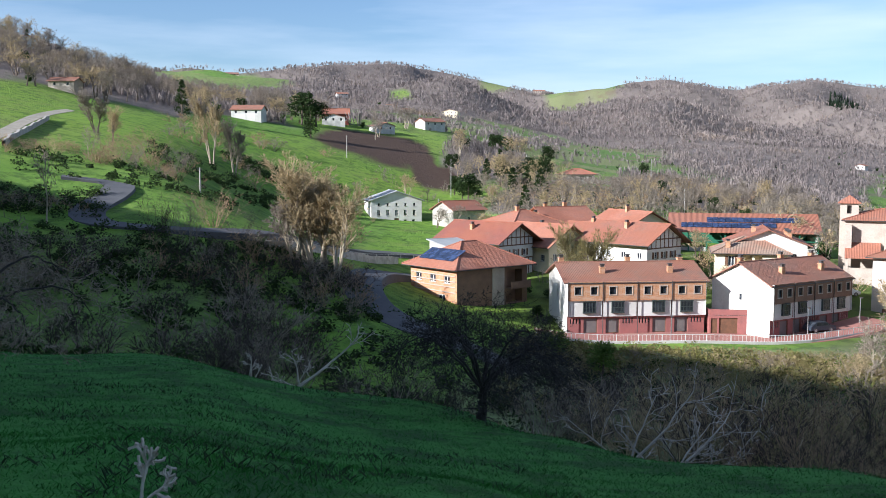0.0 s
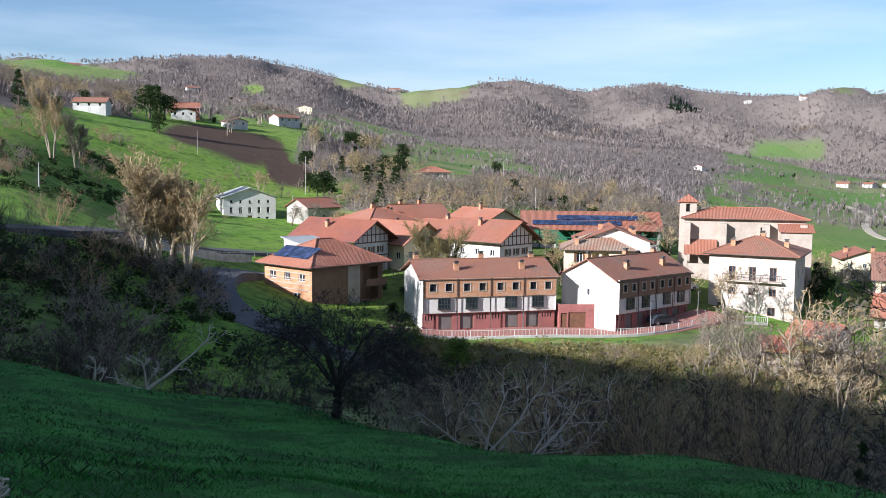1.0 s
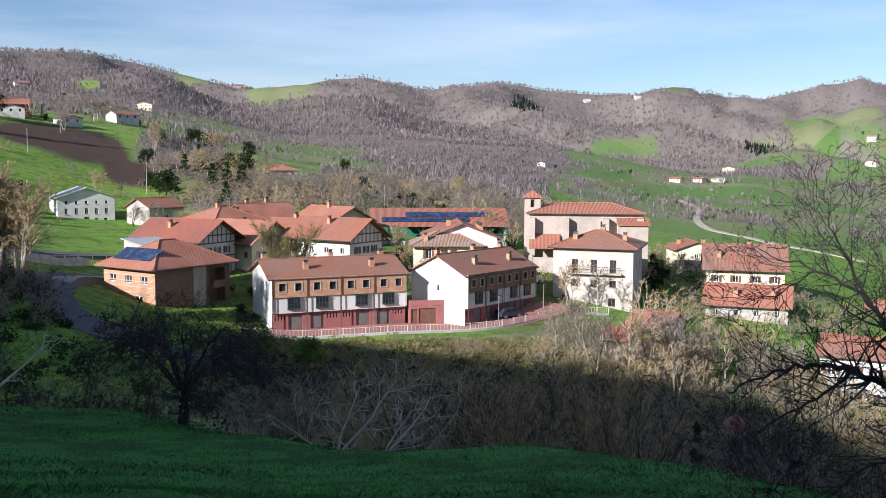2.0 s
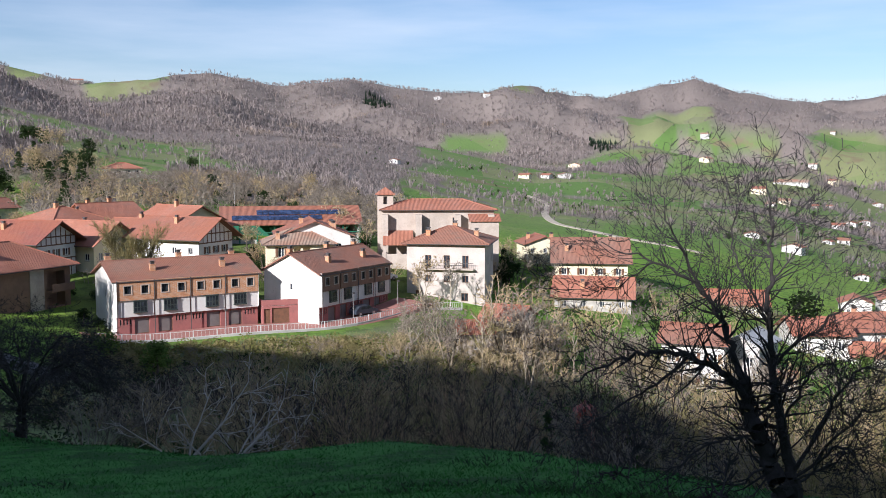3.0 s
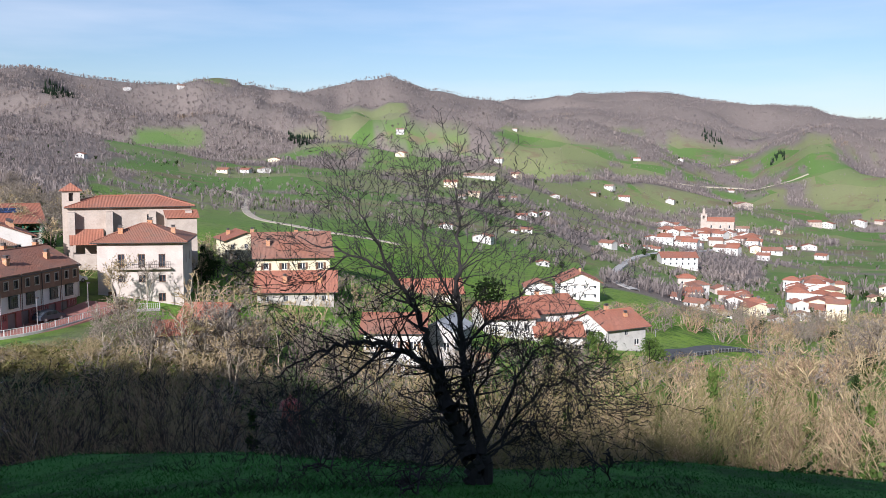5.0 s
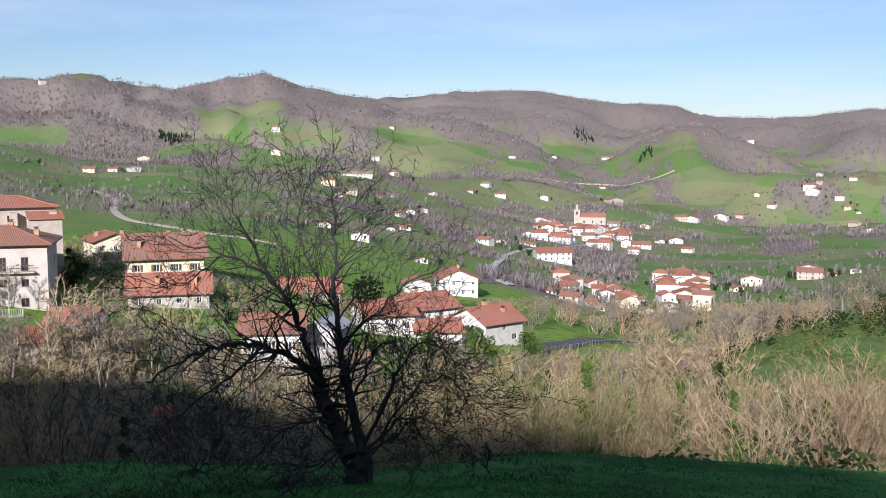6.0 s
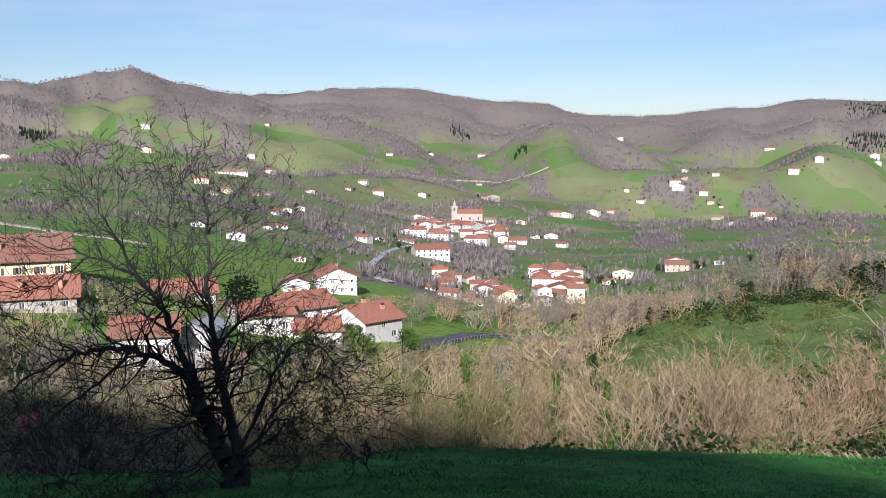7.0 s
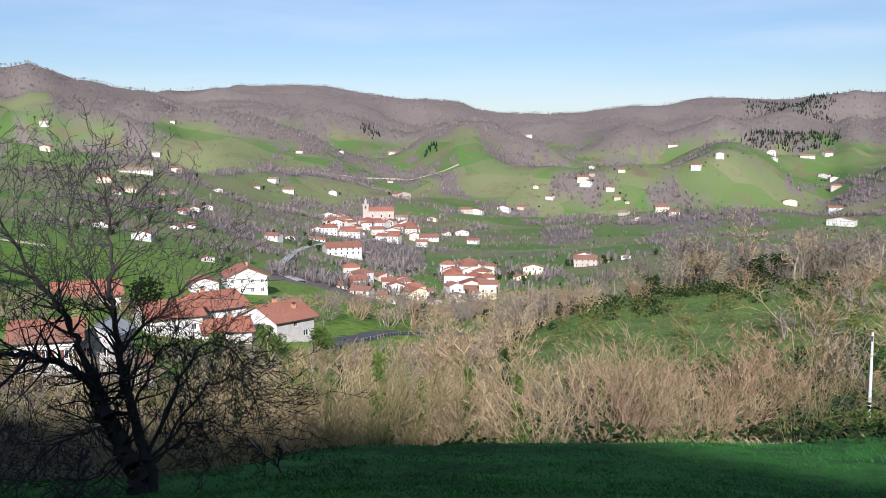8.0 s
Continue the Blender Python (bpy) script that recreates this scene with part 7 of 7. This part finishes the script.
# the hamlet's church in the valley
far_church = house("pale stone hamlet church with red roof", (868.0, 494.0, on(868.0, 494.0)), -60, 26.0, 16.0, 13.0, "side", 3.5, 0.6, STONE, TILES_BRIGHT, front=row_of(3, 26, 6, 1.5, 3, "small"), foot=8, simple=True, name="church", category="church")
ft = part("bell_tower", wall_with_holes(6.0, -8, 20.0, [(3.0, 15.0, 1.6, 3.0, "small")], 0.6), STONE, far_church, at=pose(-19.0, -8.0, 0))
for m in (pose(0, 6, 0, 0, 0, -90), pose(6, 0, 0, 0, 0, 90), pose(6, 6, 0, 0, 0, 180)):
    part("tower_wall", wall_with_holes(6.0, -8, 20.0, []), STONE, ft, at=m)
part("tower_cornice", boxes((-0.3, -0.3, 19.6, 6.3, 6.3, 20.2)), STONE, ft)
part("lantern", join(rod((3, 3, 20.2), (3, 3, 23.0), 1.5, 8), rod((3, 3, 23.0), (3, 3, 26.0), 1.6, 8, 0.1)), STONE, ft)


# ---- the old apple trees and dead wood on the near meadow ----
def limb_tree(name, label, x, y, turn, limbs, spec, seed, bark, twigs, twig_length, least, sink=0.2, thick=2.0, start=0.25):
    """A tree from its main limbs (across, away, up, radius), each hung with side branches grown at random."""
    rng = random.Random(seed)
    base = new(name)
    base.matrix_basis = pose(x, y, on(x, y, sink), 0, 0, turn)
    tagged(base, label, "tree", "apple trees")
    wood, fine = [], []
    for limb in limbs:
        pts = [Vector(p[:3]) for p in limb]
        radii = [p[3] for p in limb]
        line, rs = [], []
        for i in range(len(pts) - 1):
            p0, p1, p2, p3 = pts[max(i - 1, 0)], pts[i], pts[i + 1], pts[min(i + 2, len(pts) - 1)]
            for k in range(5):
                t = k / 5
                q = 0.5 * ((2 * p1) + (p2 - p0) * t + (2 * p0 - 5 * p1 + 4 * p2 - p3) * t * t + (3 * p1 - p0 - 3 * p2 + p3) * t ** 3)
                line.append(q + Vector((rng.gauss(0, 0.03), rng.gauss(0, 0.03), rng.gauss(0, 0.03))))
                rs.append((radii[i] + (radii[i + 1] - radii[i]) * t) * (0.6 if radii[0] < 0.15 else 0.8))
        line.append(pts[-1])
        rs.append(radii[-1])
        for i in range(len(line) - 1):
            wood.append((line[i], line[i + 1], rs[i], rs[i + 1], 0))
        n = int(len(line) * thick)
        for _ in range(n):
            s = rng.uniform(start, 1.0)
            i = min(len(line) - 2, int(s * (len(line) - 1)))
            way = (line[i + 1] - line[i]).normalized()
            side = way.orthogonal().normalized()
            side.rotate(Matrix.Rotation(rng.uniform(0, 6.28), 3, way))
            a = radians(rng.uniform(30, 80))
            grow(rng, fine, line[i], (way * math.cos(a) + side * math.sin(a)).normalized(), twig_length * rng.uniform(0.5, 1.3), min(rs[i] * 0.5, 0.035), 0, spec)
    part("trunk", dressed(tubes(wood, "trunk", lambda lv: 9, least), bark), None, base)
    part("crown", dressed(tubes(fine, "crown", lambda lv: 3 if lv < 1 else 2, least), twigs), None, base)
    return base


APPLE = ((6, 0.17, 0.05, 3, 48, 0.62), (5, 0.2, 0.05, 3, 50, 0.55), (4, 0.2, 0.03, 1, 45, 0.5), (2, 0.2, 0.0, 0, 40, 0.5))
APPLE_BARK = surface("dark_apple_bark", (0.045, 0.039, 0.036), (0.03, 0.026, 0.025), 4.0, 0.95, 0.7, 8, stain=(0.06, 0.06, 0.048))
APPLE_TWIG = surface("dark_apple_twigs", (0.034, 0.03, 0.029), (0.026, 0.023, 0.022), 2.0, 0.9, 0.0, 8, vary=0.2)
HERO = (13.3, 12.4)
hero = limb_tree("apple_tree", "old leafless apple tree with arching limbs and mistletoe", HERO[0], HERO[1], -47, (
    ((0.05, 0, -0.3, 0.30), (-0.05, 0, 0.5, 0.24), (-0.3, 0.05, 1.1, 0.21), (-0.52, 0.05, 1.6, 0.19), (-0.7, 0.1, 2.1, 0.16), (-0.78, 0.1, 2.5, 0.13)),
    ((0.15, 0.1, -0.2, 0.2), (0.1, 0.1, 0.8, 0.14), (-0.1, 0.15, 1.7, 0.11), (-0.28, 0.2, 2.6, 0.085), (-0.36, 0.2, 3.5, 0.06), (-0.38, 0.2, 4.6, 0.04), (-0.42, 0.2, 5.5, 0.022), (-0.5, 0.2, 6.35, 0.01)),
    ((-0.7, 0.1, 2.1, 0.13), (-1.1, -0.1, 2.62, 0.11), (-1.7, -0.3, 2.95, 0.085), (-2.4, -0.4, 3.02, 0.06), (-3.1, -0.5, 2.8, 0.04), (-3.8, -0.6, 2.4, 0.018)),
    ((-0.78, 0.1, 2.3, 0.12), (-1.0, 0.3, 3.0, 0.095), (-1.3, 0.4, 3.7, 0.07), (-1.9, 0.5, 4.3, 0.05), (-2.7, 0.6, 4.62, 0.032), (-3.6, 0.7, 4.95, 0.012)),
    ((-1.5, 0.4, 3.95, 0.05), (-2.0, 0.3, 4.9, 0.035), (-2.3, 0.3, 5.6, 0.022), (-2.45, 0.3, 6.1, 0.01)),
    ((-1.7, -0.3, 2.95, 0.06), (-2.3, -0.6, 2.5, 0.04), (-3.0, -0.8, 2.0, 0.025), (-3.6, -0.9, 1.5, 0.012)),
    ((-2.6, 0.6, 4.6, 0.03), (-3.1, 0.5, 4.2, 0.02), (-3.9, 0.4, 3.9, 0.01)),
    ((-0.3, 0.2, 2.8, 0.06), (0.3, 0.3, 3.4, 0.045), (0.9, 0.4, 3.95, 0.03), (1.6, 0.5, 4.3, 0.012)),
    ((-0.36, 0.2, 3.7, 0.045), (-0.9, 0.3, 4.5, 0.03), (-1.1, 0.4, 5.3, 0.02), (-0.9, 0.4, 6.0, 0.01)),
    ((-0.38, 0.2, 4.4, 0.03), (0.1, 0.2, 5.0, 0.02), (0.5, 0.1, 5.5, 0.01)),
    ((0.1, 0.1, 0.9, 0.07), (0.55, 0, 1.8, 0.05), (0.9, -0.1, 2.6, 0.036), (1.3, -0.2, 3.0, 0.026), (1.9, -0.3, 2.6, 0.02), (2.3, -0.3, 2.0, 0.01)),
    ((0.15, 0.1, 0.8, 0.055), (0.8, 0.3, 1.5, 0.04), (1.4, 0.5, 2.1, 0.03), (2.0, 0.6, 2.0, 0.025), (2.3, 0.6, 1.2, 0.01)),
    ((0.35, -0.1, 1.4, 0.05), (0.8, 0.2, 2.2, 0.035), (1.2, 0.3, 1.6, 0.02), (1.5, 0.3, 0.6, 0.008)),
    ((-0.1, 0.15, 1.7, 0.05), (0.3, 0.3, 2.6, 0.035), (0.7, 0.3, 2.9, 0.025), (1.1, 0.3, 2.2, 0.01)),
    ((0.0, 0.0, 0.6, 0.05), (0.6, 0.4, 0.9, 0.035), (1.2, 0.5, 1.3, 0.025), (1.9, 0.5, 0.9, 0.01)),
    ((0.1, 0.0, 0.7, 0.04), (0.5, -0.5, 1.2, 0.035), (0.9, -0.8, 1.7, 0.035), (1.3, -0.9, 1.3, 0.015)),
    ((-0.45, 0.05, 1.4, 0.06), (-0.9, -0.5, 1.6, 0.045), (-1.5, -0.9, 1.4, 0.03), (-2.1, -1.1, 0.9, 0.012)),
    ((-0.3, 0.05, 1.1, 0.05), (-0.7, -0.4, 0.75, 0.03), (-1.3, -0.6, 0.7, 0.02), (-2.0, -0.7, 0.35, 0.008)),
), APPLE, 91, APPLE_BARK, APPLE_TWIG, 1.2, 0.0062, thick=2.1)
part("mistletoe", dressed(leaf_clumps(14, [(0.2, 0.2, 3.95, 0.32)], 520, 0.075), IVY), None, hero, "dark green ball of mistletoe")

WIDE = ((-0.1, 0, -0.4, 0.34), (-0.05, 0, 0.6, 0.27), (0, 0, 1.3, 0.25), (0.05, 0, 1.8, 0.2))


def spreading(seed, reach, tall, n):
    rng = random.Random(seed)
    limbs = [WIDE]
    for i in range(n):
        a = 2 * math.pi * i / n + rng.uniform(-0.25, 0.25)
        r = reach * rng.uniform(0.65, 1.05)
        h = tall * rng.uniform(0.62, 1.0)
        c, s = math.cos(a), math.sin(a)
        limbs.append(((0.05 * c, 0.05 * s, 1.6, 0.12), (r * 0.3 * c, r * 0.3 * s, 1.6 + (h - 1.6) * 0.5, 0.085), (r * 0.62 * c, r * 0.62 * s, h * 0.88, 0.055), (r * 0.88 * c, r * 0.88 * s, h * 0.8, 0.03), (r * c, r * s, h * 0.55, 0.012)))
    limbs.append(((0, 0, 1.7, 0.12), (0.1, 0.1, tall * 0.6, 0.08), (-0.2, 0.1, tall * 0.85, 0.04), (0.0, 0.0, tall * 0.98, 0.012)))
    return tuple(limbs)


DENSE = ((5, 0.17, -0.02, 6, 48, 0.55), (4, 0.2, -0.02, 5, 50, 0.55), (3, 0.2, -0.04, 0, 45, 0.55))
limb_tree("apple_tree", "old leafless apple tree with a dense drooping crown", 1.8, 42.1, 0, spreading(3, 4.3, 5.3, 13), DENSE, 92, APPLE_BARK, APPLE_TWIG, 1.25, 0.008, thick=2.2, start=0.3)
limb_tree("apple_tree", "leafless tree with drooping twigs beside the meadow", *polar(-28.2, 33), 40, spreading(5, 4.6, 4.9, 11), DENSE, 93, APPLE_BARK, TWIG_GREY, 1.2, 0.009, thick=1.2, start=0.3)


def dead_wood(label, x, y, turn, limbs, seed, length, material):
    rng = random.Random(seed)
    out = []
    for p, way, size, r in limbs:
        grow(rng, out, Vector(p), Vector(way).normalized(), size, r, 0, ((7, 0.13, 0.03, 6, 48, 0.5), (4, 0.2, 0.03, 4, 48, 0.5), (3, 0.2, 0.0, 0, 40, 0.5)))
    ob = new("dead_branch", dressed(tubes(out, "dead_branch", lambda lv: 5 if lv == 0 else 3, 0.02), material))
    ob.matrix_basis = pose(x, y, on(x, y), 0, 0, turn)
    tagged(ob, label, "dead wood")
    return ob


DEAD = surface("bleached_dead_wood", (0.56, 0.51, 0.44), (0.42, 0.38, 0.32), 2.0, 0.9, 0.4, 8)
dead_wood("fallen tree with bleached bare branches at the meadow's edge", *polar(-8.2, 49), 8, (((-0.6, 0, 0.1), (1, 0.1, 0.5), 4.2, 0.13), ((-0.4, 0, 0.1), (-0.8, 0, 0.6), 1.8, 0.08), ((-0.3, 0, 0.1), (-0.3, 0.2, 1), 1.9, 0.07), ((-0.5, 0, 0.2), (0.3, -0.3, 0.8), 1.5, 0.05)), 5, 3, DEAD)
dead_wood("broken pale stump at the meadow's edge", *polar(-11.6, 52), 0, (((0, 0, -0.1), (0.15, 0, 1), 1.2, 0.12), ((0.2, 0, -0.1), (0.4, 0, 0.6), 0.8, 0.07)), 6, 3, DEAD)
for az, d, seed, size in ((11.0, 45, 7, 5.0), (13.5, 44, 8, 4.5), (15.5, 50, 9, 5.0)):
    dead_wood("sprawling bleached branches of a collapsed tree", *polar(az, d), -az, (((0, 0, 0), (0.8, 0.1, 0.75), size, 0.1), ((0, 0, 0), (-0.7, 0.1, 0.5), size * 0.7, 0.08), ((0.2, 0, 0), (0.2, 0.2, 0.9), size * 0.75, 0.08), ((0.2, 0, 0), (1, -0.1, 0.25), size * 0.8, 0.08)), seed, 4, DEAD)
dead_wood("thin bare sapling standing in the meadow grass", *polar(-17.9, 9.5), 0, (((0, 0, 0), (-0.1, 0, 1), 0.55, 0.008), ((0, 0, 0), (0.7, 0, 0.7), 0.4, 0.007)), 31, 1, DEAD)
for az, d in ((43.5, 15.5), (55, 20), (38, 21)):
    dead_wood("thin fallen twigs in the grass below the apple tree", *polar(az, d), 30, (((0, 0, 0), (0.8, 0.3, 0.5), 0.9, 0.01), ((0, 0, 0), (-0.7, 0, 0.5), 0.7, 0.01)), int(az), 1, APPLE_TWIG)

# ---- meadow grass ----
def meadow(name, label, material, seed, count, near, far, az0, az1, low, high, width, power, mask=None):
    rng = np.random.default_rng(seed)
    az = np.radians(rng.uniform(az0, az1, count))
    d = near * (far / near) ** (rng.random(count) ** power)
    x, y = d * np.sin(az), d * np.cos(az)
    tuft = wobble(x, y, 1.1, 61) * 0.5 + wobble(x, y, 0.35, 62) * 0.5
    if mask is not None:
        keep = mask(x, y)
        x, y, d, tuft = x[keep], y[keep], d[keep], tuft[keep]
    n = len(x)
    z = land(x, y) - 0.02
    tall = rng.uniform(low, high, n) * (1 + 0.6 * tuft) * (1 + 0.25 * np.clip(d / 30, 0, 1))
    a = rng.uniform(0, 2 * math.pi, n)
    w = width * (0.5 + d / 16) * rng.uniform(0.7, 1.3, n)
    lean = rng.uniform(0.4, 1.5, n) * tall
    c, s = np.cos(a), np.sin(a)
    p0 = np.stack([x - s * w, y + c * w, z], 1)
    p1 = np.stack([x + s * w, y - c * w, z], 1)
    p2 = np.stack([x + c * lean * 0.4 + s * w * 0.6, y + s * lean * 0.4 - c * w * 0.6, z + tall * 0.62], 1)
    p3 = np.stack([x + c * lean, y + s * lean, z + tall], 1)
    v = np.stack([p0, p1, p2, p3], 1).reshape(-1, 3)
    k = (np.arange(n) * 4)[:, None]
    f = np.concatenate([k + [[0, 1, 2]], k + [[0, 2, 3]]])
    me = bpy.data.meshes.new(name)
    me.from_pydata(v.tolist(), [], f.tolist())
    me.materials.append(material)
    tagged(new(name, me), label, "grass", kind="stuff")


meadow("grass", "green winter meadow grass on the near slope", BLADE, 81, 170000, 4.5, 62, -28, 92, 0.03, 0.085, 0.006, 0.8)
WEED = surface("dark_nettle_leaves", (0.03, 0.065, 0.03), (0.045, 0.08, 0.035), 1.0, 0.7, 0.0, 9, vary=0.35, thin=0.3)
DRY = surface("dry_grass", (0.27, 0.23, 0.12), (0.19, 0.17, 0.09), 0.6, 0.9, 0.0, 9, vary=0.25)
meadow("weeds", "dark green weeds in patches of the meadow", WEED, 82, 36000, 5.5, 45, -28, 60, 0.04, 0.13, 0.009, 0.75, lambda x, y: wobble(x, y, 3.2, 63) + 0.6 * wobble(x, y, 1.1, 64) > 0.42)


def edge_of(x, y):
    az = np.degrees(np.arctan2(x, y))
    lip = np.interp(az, (-24, -16, -8, 0, 8, 16, 24, 32, 40, 48, 56, 64, 72, 80, 88), (57, 57, 46, 46, 36, 30, 30, 27, 24, 22, 26, 27, 28, 30, 34))
    return np.hypot(x, y) / lip


meadow("dry_grass", "dry tan grass along the lip of the meadow", DRY, 83, 26000, 18, 62, -28, 92, 0.06, 0.18, 0.006, 1.0, lambda x, y: (np.abs(edge_of(x, y) - 1.03) < 0.05) & (wobble(x, y, 2.5, 65) > -0.1))
